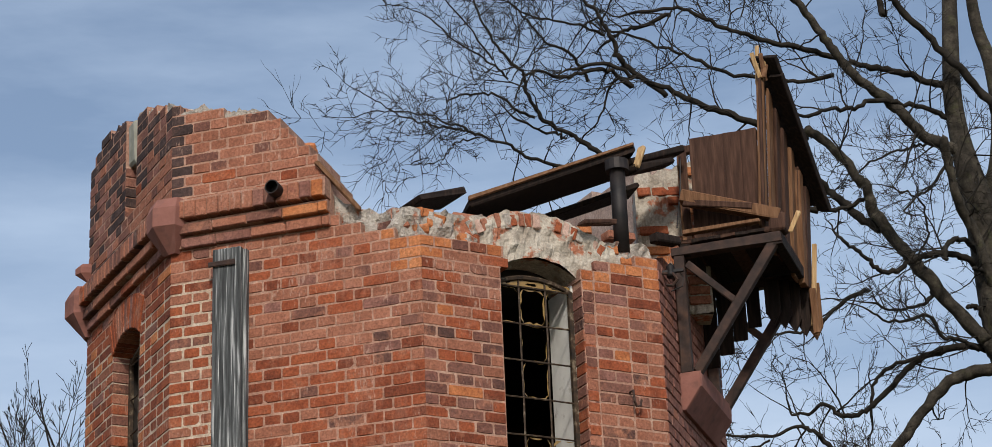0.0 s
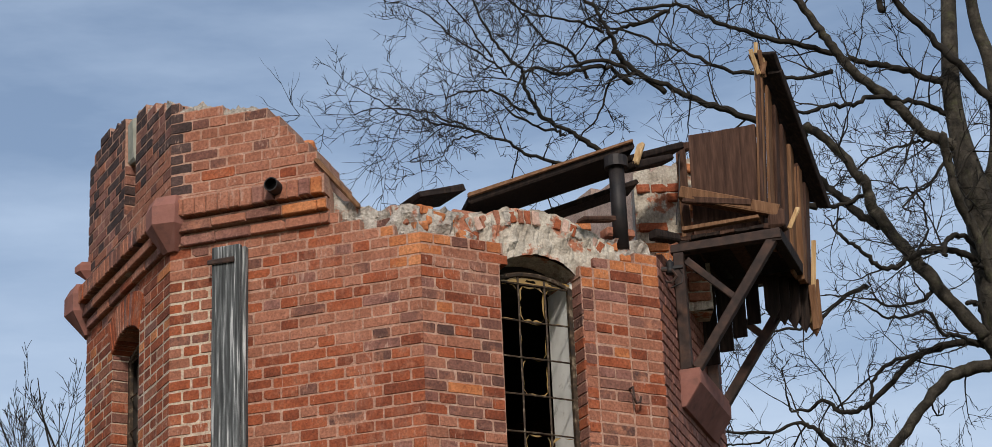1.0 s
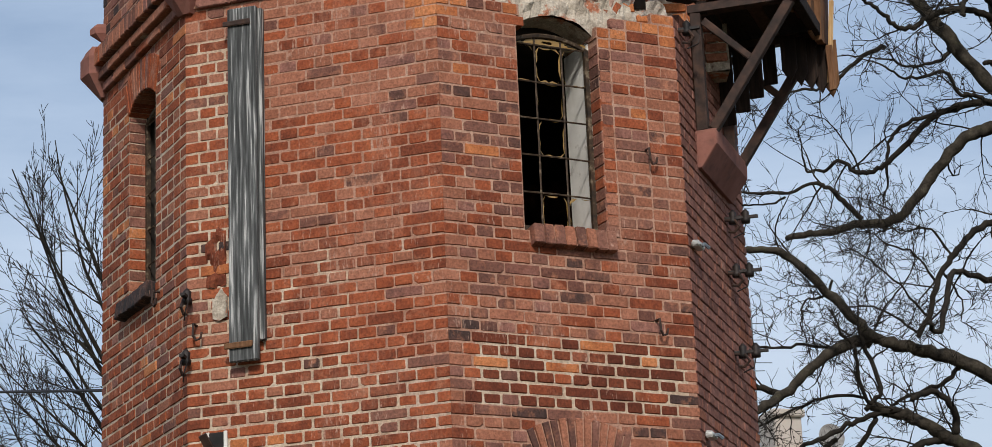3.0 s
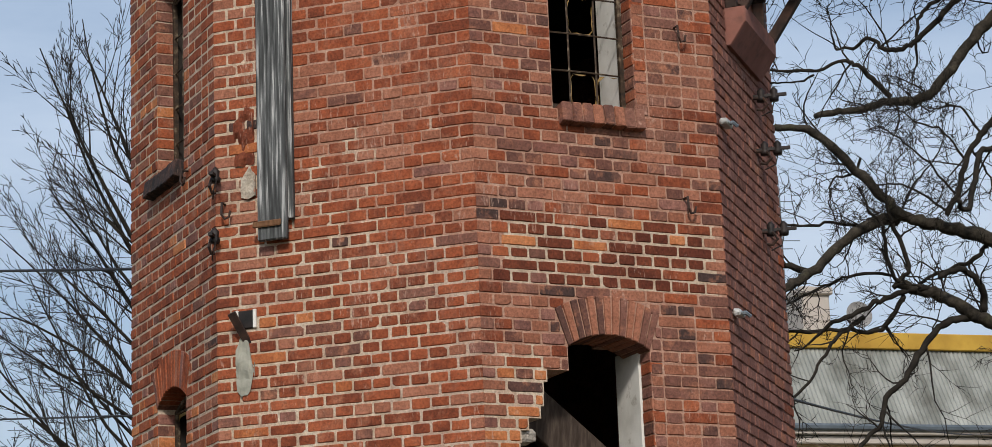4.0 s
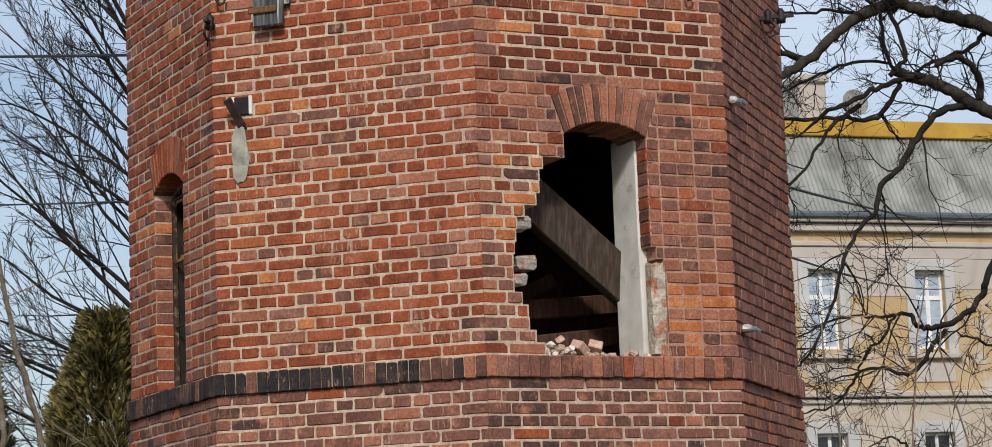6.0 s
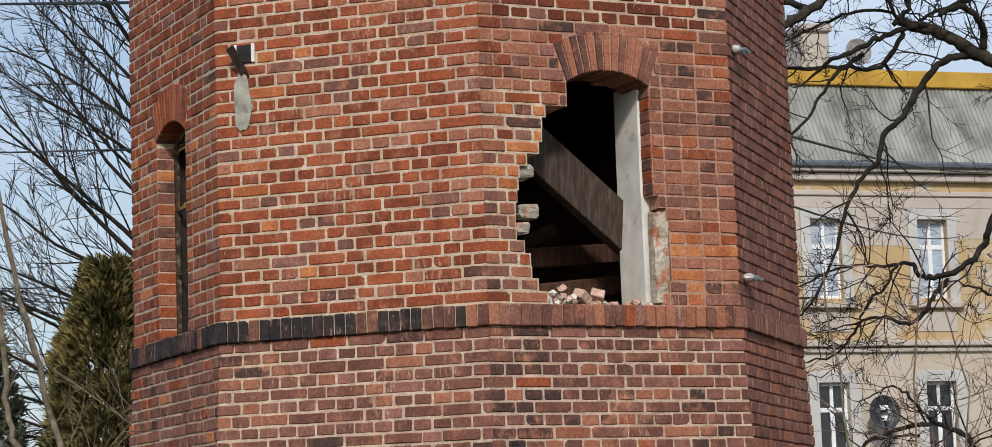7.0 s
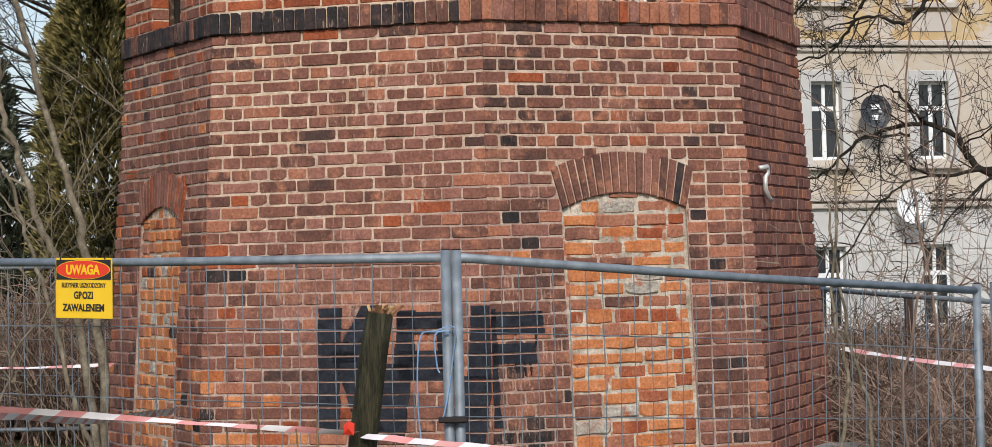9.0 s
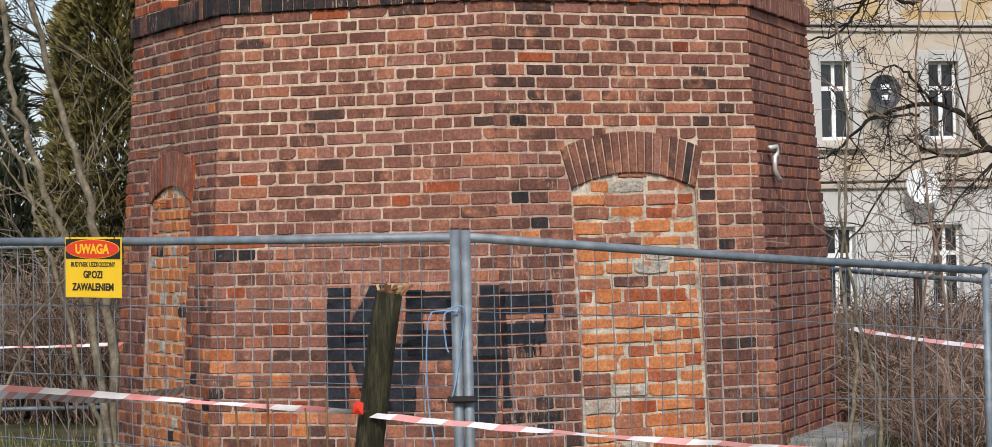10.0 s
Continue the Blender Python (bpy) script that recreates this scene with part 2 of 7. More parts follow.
iron_grille = material("iron_grille", [(0.3, (0.015, 0.011, 0.008)), (0.55, (0.06, 0.036, 0.02)), (0.74, (0.28, 0.23, 0.16))], scale=22, rough=0.7, metal=0.2, bump=0.4)
iron_black = material("iron_black", [(0.3, (0.008, 0.007, 0.007)), (0.7, (0.03, 0.022, 0.02))], scale=10, rough=0.6, metal=0.3)
galvanised = material("galvanised", [(0.3, (0.13, 0.155, 0.18)), (0.6, (0.20, 0.235, 0.27)), (0.8, (0.28, 0.32, 0.36))], scale=14, rough=0.6, metal=0.35, bump=0.1)
white_metal = material("white_metal", [(0.3, (0.45, 0.45, 0.43)), (0.7, (0.65, 0.65, 0.63))], scale=14, rough=0.4, metal=0.4)
bark = material("bark", grain=0.45, grain_scale=24, stops=[(0.3, (0.02, 0.017, 0.013)), (0.55, (0.045, 0.038, 0.029)), (0.8, (0.09, 0.078, 0.058))], scale=9, wash=(0.055, 0.055, 0.028), wash_at=(0.56, 0.72), rough=0.95, bump=0.9, bump_scale=40, bump_dist=0.01)
bark_dark = material("bark_dark", [(0.3, (0.012, 0.010, 0.008)), (0.7, (0.032, 0.027, 0.021))], scale=9, rough=0.95, bump=0.5)
bark_pale = material("bark_pale", [(0.3, (0.085, 0.07, 0.05)), (0.55, (0.165, 0.138, 0.10)), (0.8, (0.26, 0.225, 0.17))], scale=12, grain=0.45, grain_scale=30, rough=0.9, bump=0.5)
stem_brown = material("stem_brown", [(0.3, (0.12, 0.065, 0.03)), (0.7, (0.24, 0.15, 0.075))], scale=12, rough=0.85)
twig_brown = material("twig_brown", [(0.2, (0.062, 0.040, 0.031)), (0.5, (0.15, 0.10, 0.077)), (0.85, (0.30, 0.215, 0.168))], scale=9, rough=0.95, island=0.7, bump=0)
thuja_green = material("thuja_green", [(0.15, (0.03, 0.032, 0.012)), (0.45, (0.11, 0.10, 0.035)), (0.8, (0.26, 0.21, 0.08))], scale=3, rough=0.85, island=0.6, bump=0)
spruce_green = material("spruce_green", [(0.15, (0.018, 0.022, 0.014)), (0.5, (0.045, 0.052, 0.03)), (0.85, (0.085, 0.092, 0.05))], scale=3, rough=0.85, island=0.6, bump=0)
grass_mat = material("grass_blades", [(0.15, (0.05, 0.06, 0.02)), (0.5, (0.12, 0.12, 0.05)), (0.85, (0.26, 0.21, 0.12))], scale=3, rough=0.9, island=0.8, bump=0)
soil = material("soil", [(0.3, (0.035, 0.03, 0.018)), (0.5, (0.075, 0.065, 0.038)), (0.75, (0.14, 0.12, 0.075))], scale=2.5, wash=(0.05, 0.065, 0.02), wash_at=(0.45, 0.62), wash_scale=1.2, rough=1.0, bump=0.9, bump_scale=18, bump_dist=0.03)
# near-black colour that stands for the shade inside the tower
inside_shade = material("inside_shade", [(0.3, (0.012, 0.010, 0.009)), (0.7, (0.04, 0.034, 0.03))], scale=4, rough=0.95)
render_cream = material("render_cream", [(0.3, (0.37, 0.323, 0.286)), (0.5, (0.454, 0.407, 0.365)), (0.8, (0.504, 0.466, 0.424))], scale=0.7, wash=(0.235, 0.21, 0.168), wash_at=(0.6, 0.78), wash_scale=1.4, rough=0.95, bump=0.4, bump_scale=8, bump_dist=0.02)
render_yellow = material("render_yellow", [(0.3, (0.44, 0.30, 0.15)), (0.55, (0.46, 0.345, 0.195)), (0.8, (0.47, 0.39, 0.265))], scale=0.8, wash=(0.479, 0.428, 0.378), wash_at=(0.53, 0.60), wash_scale=0.9, rough=0.95, bump=0.3, bump_scale=8, bump_dist=0.02)
render_pale = material("render_pale", [(0.3, (0.437, 0.361, 0.269)), (0.55, (0.47, 0.412, 0.344)), (0.8, (0.487, 0.445, 0.399))], scale=0.8, wash=(0.487, 0.445, 0.395), wash_at=(0.46, 0.6), wash_scale=0.9, rough=0.95, bump=0.3, bump_scale=8, bump_dist=0.02)
render_white = material("render_white", [(0.3, (0.42, 0.416, 0.412)), (0.6, (0.504, 0.5, 0.491)), (0.8, (0.554, 0.554, 0.55))], scale=0.8, wash=(0.361, 0.336, 0.298), wash_at=(0.58, 0.75), wash_scale=1.3, rough=0.95, bump=0.3, bump_scale=8, bump_dist=0.02)
paint_white = material("paint_white", [(0.3, (0.66, 0.68, 0.7)), (0.7, (0.78, 0.8, 0.82))], scale=5, rough=0.5, bump=0.05)
curtain = material("curtain", [(0.3, (0.24, 0.30, 0.38)), (0.7, (0.46, 0.53, 0.62))], scale=3, rough=0.9, stretch=(1, 1, 6), bump=0)
sheet_roof = material("sheet_roof", [(0.3, (0.15, 0.16, 0.145)), (0.5, (0.25, 0.26, 0.24)), (0.75, (0.36, 0.37, 0.345))], scale=1.2, stretch=(1.5, 1.5, 0.35), wash=(0.1, 0.1, 0.085), wash_at=(0.5, 0.7), wash_scale=0.8, rough=0.7, bump=0.1)
paint_yellow = material("paint_yellow", [(0.3, (0.36, 0.20, 0.02)), (0.7, (0.52, 0.32, 0.04))], scale=2, rough=0.6, bump=0.05)
gutter_blue = material("gutter_blue", [(0.3, (0.07, 0.09, 0.11)), (0.7, (0.12, 0.145, 0.17))], scale=4, rough=0.5, bump=0.05)
sign_yellow = material("sign_yellow", [(0.3, (0.72, 0.44, 0.01)), (0.7, (0.80, 0.52, 0.02))], scale=4, rough=0.45, bump=0.05)
sign_red = material("sign_red", [(0.3, (0.6, 0.03, 0.01)), (0.7, (0.7, 0.05, 0.02))], scale=4, rough=0.45, bump=0)
sign_black = material("sign_black", [(0.3, (0.01, 0.01, 0.01)), (0.7, (0.02, 0.02, 0.02))], scale=4, rough=0.5, bump=0)
tape_red = material("tape_red", [(0.3, (0.60, 0.20, 0.19)), (0.7, (0.64, 0.36, 0.36))], scale=8, rough=0.4, bump=0)
tape_white = material("tape_white", [(0.3, (0.6, 0.56, 0.58)), (0.7, (0.75, 0.73, 0.75))], scale=8, rough=0.4, bump=0)
rope_blue = material("rope_blue", [(0.3, (0.1, 0.2, 0.38)), (0.7, (0.22, 0.34, 0.5))], scale=20, rough=0.7, bump=0)
spray_black = material("spray_black", [(0.3, (0.008, 0.010, 0.015)), (0.7, (0.026, 0.029, 0.039))], scale=14, grain=0.5, rough=0.8, bump=0.5)
dish_grey = material("dish_grey", [(0.3, (0.03, 0.036, 0.045)), (0.7, (0.055, 0.062, 0.075))], scale=4, rough=0.5, bump=0)


def glass_material(name, tint, rough):
    m = bpy.data.materials.new(name)
    m.use_nodes = True
    b = m.node_tree.nodes["Principled BSDF"]
    b.inputs["Base Color"].default_value, b.inputs["Roughness"].default_value = (*tint, 1), rough
    b.inputs["Specular IOR Level"].default_value = 0.6
    tx = m.node_tree.nodes.new("ShaderNodeTexNoise")
    tx.inputs["Scale"].default_value = 3.0
    mr = m.node_tree.nodes.new("ShaderNodeMapRange")
    mr.inputs["To Min"].default_value, mr.inputs["To Max"].default_value = rough, rough + 0.12
    m.node_tree.links.new(tx.outputs["Fac"], mr.inputs["Value"])
    m.node_tree.links.new(mr.outputs["Result"], b.inputs["Roughness"])
    return m


glass_dark = glass_material("glass_dark", (0.02, 0.024, 0.03), 0.05)
glass_amber = glass_material("glass_amber", (0.36, 0.22, 0.06), 0.3)
glass_amber.node_tree.nodes["Principled BSDF"].inputs["Transmission Weight"].default_value = 0.25

# ---- mesh helpers ----
class Acc:
    """Collects points and faces of one mesh."""
    def __init__(self):
        self.v, self.f, self.m = [], [], []

    def add(self, verts, faces, mi=0):
        b = len(self.v)
        self.v += [tuple(p) for p in verts]
        self.f += [tuple(b + i for i in q) for q in faces]
        self.m += [mi] * len(faces)

    def weld(self):
        """Shares the points that lie in one place, so that cells become one body."""
        seen, order, keep = {}, [], []
        for p in self.v:
            key = tuple(round(c, 4) for c in p)
            if key not in seen:
                seen[key] = len(keep)
                keep.append(p)
            order.append(seen[key])
        pairs = [(tuple(order[i] for i in q), mi) for q, mi in zip(self.f, self.m)]
        pairs = [(q, mi) for q, mi in pairs if len(set(q)) == len(q)]
        self.v, self.f, self.m = keep, [q for q, _ in pairs], [mi for _, mi in pairs]

    def mesh(self, name, mats, smooth=False):
        me = bpy.data.meshes.new(name)
        me.from_pydata(self.v, [], self.f)
        for k in mats if isinstance(mats, (list, tuple)) else [mats]:
            me.materials.append(k)
        me.polygons.foreach_set("material_index", self.m)
        if smooth:
            me.polygons.foreach_set("use_smooth", [True] * len(self.f))
        me.update()
        return me


def part(name, acc, mats, parent=None, label="", smooth=False, at=None):
    """Links a mesh as one object, under a thing or a part."""
    if isinstance(acc, Acc):
        me = acc.mesh(name, mats, smooth)
    elif isinstance(acc, bmesh.types.BMesh):
        me = bpy.data.meshes.new(name)
        acc.to_mesh(me)
        acc.free()
        for k in mats if isinstance(mats, (list, tuple)) else [mats]:
            me.materials.append(k)
    else:
        me = acc
    ob = new(name, me)
    if parent:
        ob.parent = parent
    if at is not None:
        ob.matrix_basis = at
    if label:
        ob["label"] = label
    return ob


def thing(name, at=None, label="", category="", group="", kind=""):
    ob = new(name)
    ob.empty_display_size = 0.1
    if at is not None:
        ob.matrix_basis = at
    return tagged(ob, label, category, group, kind)


BOX_F = [(0, 3, 2, 1), (4, 5, 6, 7), (0, 1, 5, 4), (1, 2, 6, 5), (2, 3, 7, 6), (3, 0, 4, 7)]


def box(acc, lo, hi, m=None, mi=0, jit=0.0, rng=random):
    (x0, y0, z0), (x1, y1, z1) = lo, hi
    vs = [Vector(p) for p in ((x0, y0, z0), (x1, y0, z0), (x1, y1, z0), (x0, y1, z0), (x0, y0, z1), (x1, y0, z1), (x1, y1, z1), (x0, y1, z1))]
    if jit:
        vs = [v + Vector([rng.uniform(-jit, jit) for _ in range(3)]) for v in vs]
    if m is not None:
        vs = [m @ v for v in vs]
    acc.add(vs, BOX_F, mi)


def bevel_box(acc, lo, hi, b, m=None, mi=0, jit=0.0, rng=random):
    """A box with chamfered edges."""
    bm = bmesh.new()
    bmesh.ops.create_cube(bm, size=1.0)
    for v in bm.verts:
        v.co = Vector([lo[i] + (v.co[i] + 0.5) * (hi[i] - lo[i]) for i in range(3)])
    bmesh.ops.bevel(bm, geom=bm.edges[:], offset=b, segments=1, affect="EDGES")
    vs = [v.co + Vector([rng.uniform(-jit, jit) for _ in range(3)]) for v in bm.verts]
    if m is not None:
        vs = [m @ v for v in vs]
    bm.verts.index_update()
    acc.add(vs, [tuple(v.index for v in f.verts) for f in bm.faces], mi)
    bm.free()


def beam(acc, a, b, w, h, mi=0, up=(0, 0, 1), jit=0.0, rng=random, bev=0.0):
    """A bar of section w x h from a to b."""
    a, b = Vector(a), Vector(b)
    d = b - a
    ln = d.length
    y = d.normalized()
    x = y.cross(Vector(up))
    if x.length < 1e-4:
        x = y.cross(Vector((1, 0, 0)))
    x.normalize()
    z = x.cross(y)
    m = Matrix((x, y, z)).transposed().to_4x4()
    m.translation = a
    if bev:
        bevel_box(acc, (-w / 2, 0, -h / 2), (w / 2, ln, h / 2), bev, m, mi, jit, rng)
    else:
        box(acc, (-w / 2, 0, -h / 2), (w / 2, ln, h / 2), m, mi, jit, rng)


def tube(acc, pts, radii, n=6, mi=0, cap=True):
    """A tapered tube along points."""
    pts = [Vector(p) for p in pts]
    rings, side = [], None
    for i, p in enumerate(pts):
        d = (pts[min(i + 1, len(pts) - 1)] - pts[max(i - 1, 0)])
        d = d.normalized() if d.length > 1e-9 else Vector((0, 0, 1))
        if side is None:
            side = d.cross(Vector((0.3, 0.2, 1)))
            if side.length < 1e-3:
                side = d.cross(Vector((1, 0, 0)))
        side = (side - d * side.dot(d)).normalized()
        o = d.cross(side)
        r = radii[i] if isinstance(radii, (list, tuple)) else radii
        rings.append([p + r * (math.cos(2 * math.pi * k / n) * side + math.sin(2 * math.pi * k / n) * o) for k in range(n)])
    vs = [v for ring in rings for v in ring]
    fs = []
    for i in range(len(pts) - 1):
        for k in range(n):
            a, b = i * n + k, i * n + (k + 1) % n
            fs.append((a, b, b + n, a + n))
    if cap:
        fs += [tuple(range(n - 1, -1, -1)), tuple(range(len(vs) - n, len(vs)))]
    acc.add(vs, fs, mi)


def lerp(a, b, t):
    return a + (b - a) * t


def profile(points, u):
    """Piecewise straight line through (u, value) pairs."""
    if u <= points[0][0]:
        return points[0][1]
    for (u0, v0), (u1, v1) in zip(points, points[1:]):
        if u <= u1:
            return lerp(v0, v1, (u - u0) / max(1e-9, u1 - u0))
    return points[-1][1]

# ---- the tower: an octagon of brick ----
CX, CY, R_UP, PHI = 0.0, 17.695, 2.375, radians(2.846)
BAND_LO, BAND_HI, H = 3.10, 3.24, 0.079
BASE = 0.10
COS8, TAN8 = math.cos(math.pi / 8), math.tan(math.pi / 8)


def radius(z):
    return R_UP if z >= BAND_LO else R_UP + 0.006 + 0.0737 * (BAND_LO - z)


def face_pose(k, r=R_UP, z=0.0):
    """x to the right along the face as seen from outside, y into the wall, z up."""
    a = PHI + (k + 0.5) * math.pi / 4
    n = Vector((math.sin(a), -math.cos(a), 0))
    m = Matrix(((math.cos(a), -n.x, 0, 0), (math.sin(a), -n.y, 0, 0), (0, 0, 1, 0), (0, 0, 0, 1)))
    m.translation = Vector((CX, CY, z)) + n * (r * COS8)
    return m


def arch_height(u, u0, u1, spring, rise):
    """Underside of a segmental arch."""
    c, half = (u0 + u1) / 2, (u1 - u0) / 2
    rad = (half * half + rise * rise) / (2 * rise)
    d = abs(u - c)
    return spring - (rad - rise) + math.sqrt(max(0.0, rad * rad - d * d)) if d < half else spring


# arched openings: u0, u1, foot, spring, rise of the arch, height of the ring of bricks (0: none)
OPENINGS = {
    -2: [(-0.30, 0.28, 6.24, 7.62, 0.10, 0.25), (-0.33, 0.27, BAND_HI, 4.61, 0.10, 0.255), (-0.40, 0.46, BASE, 1.92, 0.11, 0.24)],
    0: [(-0.325, 0.295, 6.28, 7.66, 0.11, 0.0), (-0.30, 0.30, BAND_HI, 4.66, 0.09, 0.255), (-0.43, 0.463, BASE, 1.925, 0.10, 0.26)],
}
# the broken side of the lower window on the front right face: height, how far left the wall has gone
BREAK_LEFT = [(3.24, -0.47), (3.31, -0.50), (3.40, -0.59), (3.55, -0.60), (3.66, -0.69), (3.80, -0.695), (4.02, -0.66), (4.11, -0.65),
              (4.20, -0.53), (4.26, -0.49), (4.44, -0.48), (4.50, -0.42), (4.53, -0.30), (4.7, -0.30)]
BREAK_RIGHT = [(3.24, 0.30), (3.3, 0.36), (3.40, 0.41), (3.80, 0.40), (3.88, 0.37), (3.95, 0.30), (4.7, 0.30)]
TOPS = {
    -2: [(-0.92, 9.30), (-0.83, 9.38), (-0.64, 9.46), (-0.12, 9.40), (0.0, 9.36), (0.4, 9.27), (0.71, 9.14), (0.92, 9.06)],
    -1: [(-0.92, 9.06), (-0.76, 9.02), (-0.57, 8.975), (-0.28, 8.93), (-0.16, 8.867), (0.05, 8.624), (0.18, 8.47), (0.27, 8.31), (0.275, 8.04), (0.44, 7.98), (0.5, 7.9), (0.92, 7.83)],
    0: [(-0.92, 7.84), (-0.5, 7.86), (-0.34, 7.84), (-0.30, 7.72), (0.26, 7.66), (0.30, 7.72), (0.42, 7.80), (0.92, 7.90)],
    1: [(-0.92, 7.9), (-0.5, 8.0), (0.2, 8.06), (0.92, 8.2)],
    2: [(-0.92, 9.25), (-0.4, 9.42), (0.0, 9.36), (0.3, 9.52), (0.7, 9.44), (0.92, 9.2)],
    3: [(-0.92, 8.6), (0.0, 8.45), (0.92, 8.3)],
    4: [(-0.92, 8.3), (0.0, 8.25), (0.92, 8.3)],
    5: [(-0.92, 8.4), (0.0, 8.8), (0.92, 9.3)],
}


def cut(spans, a, b):
    out = []
    for s0, s1 in spans:
        if b <= s0 or a >= s1:
            out.append((s0, s1))
        else:
            if a - s0 > 0.012:
                out.append((s0, a))
            if s1 - b > 0.012:
                out.append((b, s1))
    return out


def solid(k, z, half, ring=False, under=0.0):
    """Stretches of wall along face k at height z. ring: leave out the arch bricks too."""
    spans = [(-half, half)]
    for u0, u1, foot, spring, rise, hoop in OPENINGS.get(k, []):
        if foot <= z < spring:
            if k == 0 and foot == BAND_HI:
                spans = cut(spans, profile([(a, b) for a, b in BREAK_LEFT], z), profile(BREAK_RIGHT, z))
            else:
                spans = cut(spans, u0, u1)
        if z >= spring - 0.03 and (hoop or k == 0):
            half0, c = (u1 - u0) / 2, (u0 + u1) / 2
            rad = (half0 * half0 + rise * rise) / (2 * rise)
            s = half0 / rad * 0.62
            grow = hoop if ring else 0.0
            shoulder = spring + grow * math.sqrt(1 - s * s)
            wide = None
            if grow and z < shoulder:
                wide = half0 + max(0.0, z - spring) * s / math.sqrt(1 - s * s)
            else:
                w = half0 + s * grow
                for i in range(80):
                    d = w * (1 - i / 80)
                    if arch_height(c + d, c - w, c + w, shoulder, rise + grow - (shoulder - spring)) > z - under:
                        wide = d
                        break
            if wide:
                spans = cut(spans, c - wide, c + wide)
    if k == -2 and z > 8.63:
        spans = cut(spans, -0.09, 0.15)
    top = TOPS[k]
    out = []
    for s0, s1 in spans:
        n = max(2, int((s1 - s0) / 0.03))
        start = None
        for i in range(n + 1):
            u = lerp(s0, s1, i / n)
            ok = profile(top, max(-0.92, min(0.92, u * 0.92 / half))) > z
            if ok and start is None:
                start = u
            if start is not None and (not ok or i == n):
                if u - start > 0.04:
                    out.append((start, u))
                start = None
    return out


MATS = [brick_red, brick_pink, brick_brown, brick_dark, brick_orange, brick_maroon, brick_black, brick_oxblood, brick_soot]
RED, PNK, BRN, DRK, ORG, MAR, BLK = range(7)


def mix_at(k, u, z, rng):
    """Which brick lies here: odds by face and height."""
    if z < BAND_LO:
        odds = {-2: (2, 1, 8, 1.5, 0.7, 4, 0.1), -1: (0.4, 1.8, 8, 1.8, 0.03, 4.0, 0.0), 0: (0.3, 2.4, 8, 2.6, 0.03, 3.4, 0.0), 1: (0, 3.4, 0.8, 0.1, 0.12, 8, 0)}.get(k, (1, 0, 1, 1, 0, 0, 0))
        if k == 0 and (-0.95 < u < -0.45 and z < 2.9 or u > 0.48 and z < 1.9):
            odds = (0.3, 1.6, 6, 5.5, 0.1, 1.5, 1.0)
        if k == 0 and z > 2.45 and u < 0.3:
            odds = (0.8, 1.0, 6, 8, 0.12, 1.0, 0.4)
        if k == -1 and u < -0.72 and 1.2 < z < 2.5:
            odds = (0.5, 0.8, 6, 4, 0.1, 2, 1.2)
        if k <= -1 and z < 1.0:
            odds = (0.6, 0.8, 7, 2.0, 2.6 if k == -2 else (1.9 if u < 0 else 0.4), 1.4, 0.3)
    else:
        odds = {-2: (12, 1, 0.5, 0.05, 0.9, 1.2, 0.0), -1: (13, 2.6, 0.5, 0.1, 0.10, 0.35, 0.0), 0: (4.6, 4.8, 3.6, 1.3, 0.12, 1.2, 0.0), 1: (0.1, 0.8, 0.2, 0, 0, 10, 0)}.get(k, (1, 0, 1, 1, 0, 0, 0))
        if k == -1 and z < 5.0 and u < 0.1:
            odds = (11, 0.8, 0.9, 0.3, 0.6, 0.4, 0.0)
        if k == -1 and z > 7.0:
            odds = (6, 8, 0.8, 0.1, 0.06, 1.0, 0.0)
        if k == -1 and z > 8.3:
            if u < -0.82 and z > 8.38:
                return 8
            odds = (1.0, 13, 0.5, 0.0, 0.0, 0.3, 0.0) if z < 8.85 else (1.0, 8, 3.0, 1.0, 0.2, 1.5, 0.0)
        if k == -2 and z > 8.3:
            # soot under the old eaves
            if u < 0.12 or z > 8.62 + 0.5 * abs(u - 0.5) + 0.15 * noise.noise((u * 4, z * 4, 1)):
                return rng.choices((8, BRN, MAR, PNK), (5, 3, 2, 1.2) if u < 0.12 else (4, 3, 3, 2))[0]
            odds = (0.8, 9, 2.0, 0.3, 0.0, 1, 0.0)
        if k == 0 and 4.55 < z < 5.06 and abs(u) < 0.75:
            odds = (1.2, 10, 3, 0.6, 0.0, 1, 0.0)
        if k == 0 and z < 4.95 and u > 0.28:
            odds = (1.3, 5, 5, 2.2, 0.05, 2, 0.0)
        if k == 0 and 5.08 < z < 5.55 and -0.76 < u < 0.76:
            if rng.random() < 0.72:
                return 7
            odds = (6, 0.0, 1.0, 1.5, 2.0, 2, 0)
        if k == 0 and abs(u) > 0.80 and z > 4:
            odds = (3, 6, 1.6, 1.0, 0.1, 1, 0.0)
    # fresh broken clay at the edges of the hole and of the wall's top
    if k == 0 and 3.25 < z < 4.5:
        l, r = profile(BREAK_LEFT, z), profile(BREAK_RIGHT, z)
        if l - 0.12 < u < l + 0.05 and z > 3.95 and rng.random() < 0.75:
            return ORG
        if z < 3.8 and r - 0.02 < u < r + 0.30 - 0.35 * max(0.0, z - 3.45) and rng.random() < 0.6:
            return ORG
    t = profile(TOPS[k], u)
    if k in (-1, 0) and t < 8.1 and z > t - (0.28 if k == -1 and u > 0.6 else 0.2) and rng.random() < ((0.95 if u > 0.66 else 0.1) if k == -1 else (0.5 if u > 0.3 else (0.4 if -0.5 < u < -0.3 else (0.75 if u < -0.74 else 0.05)))):
        return ORG
    return rng.choices(range(7), odds)[0]


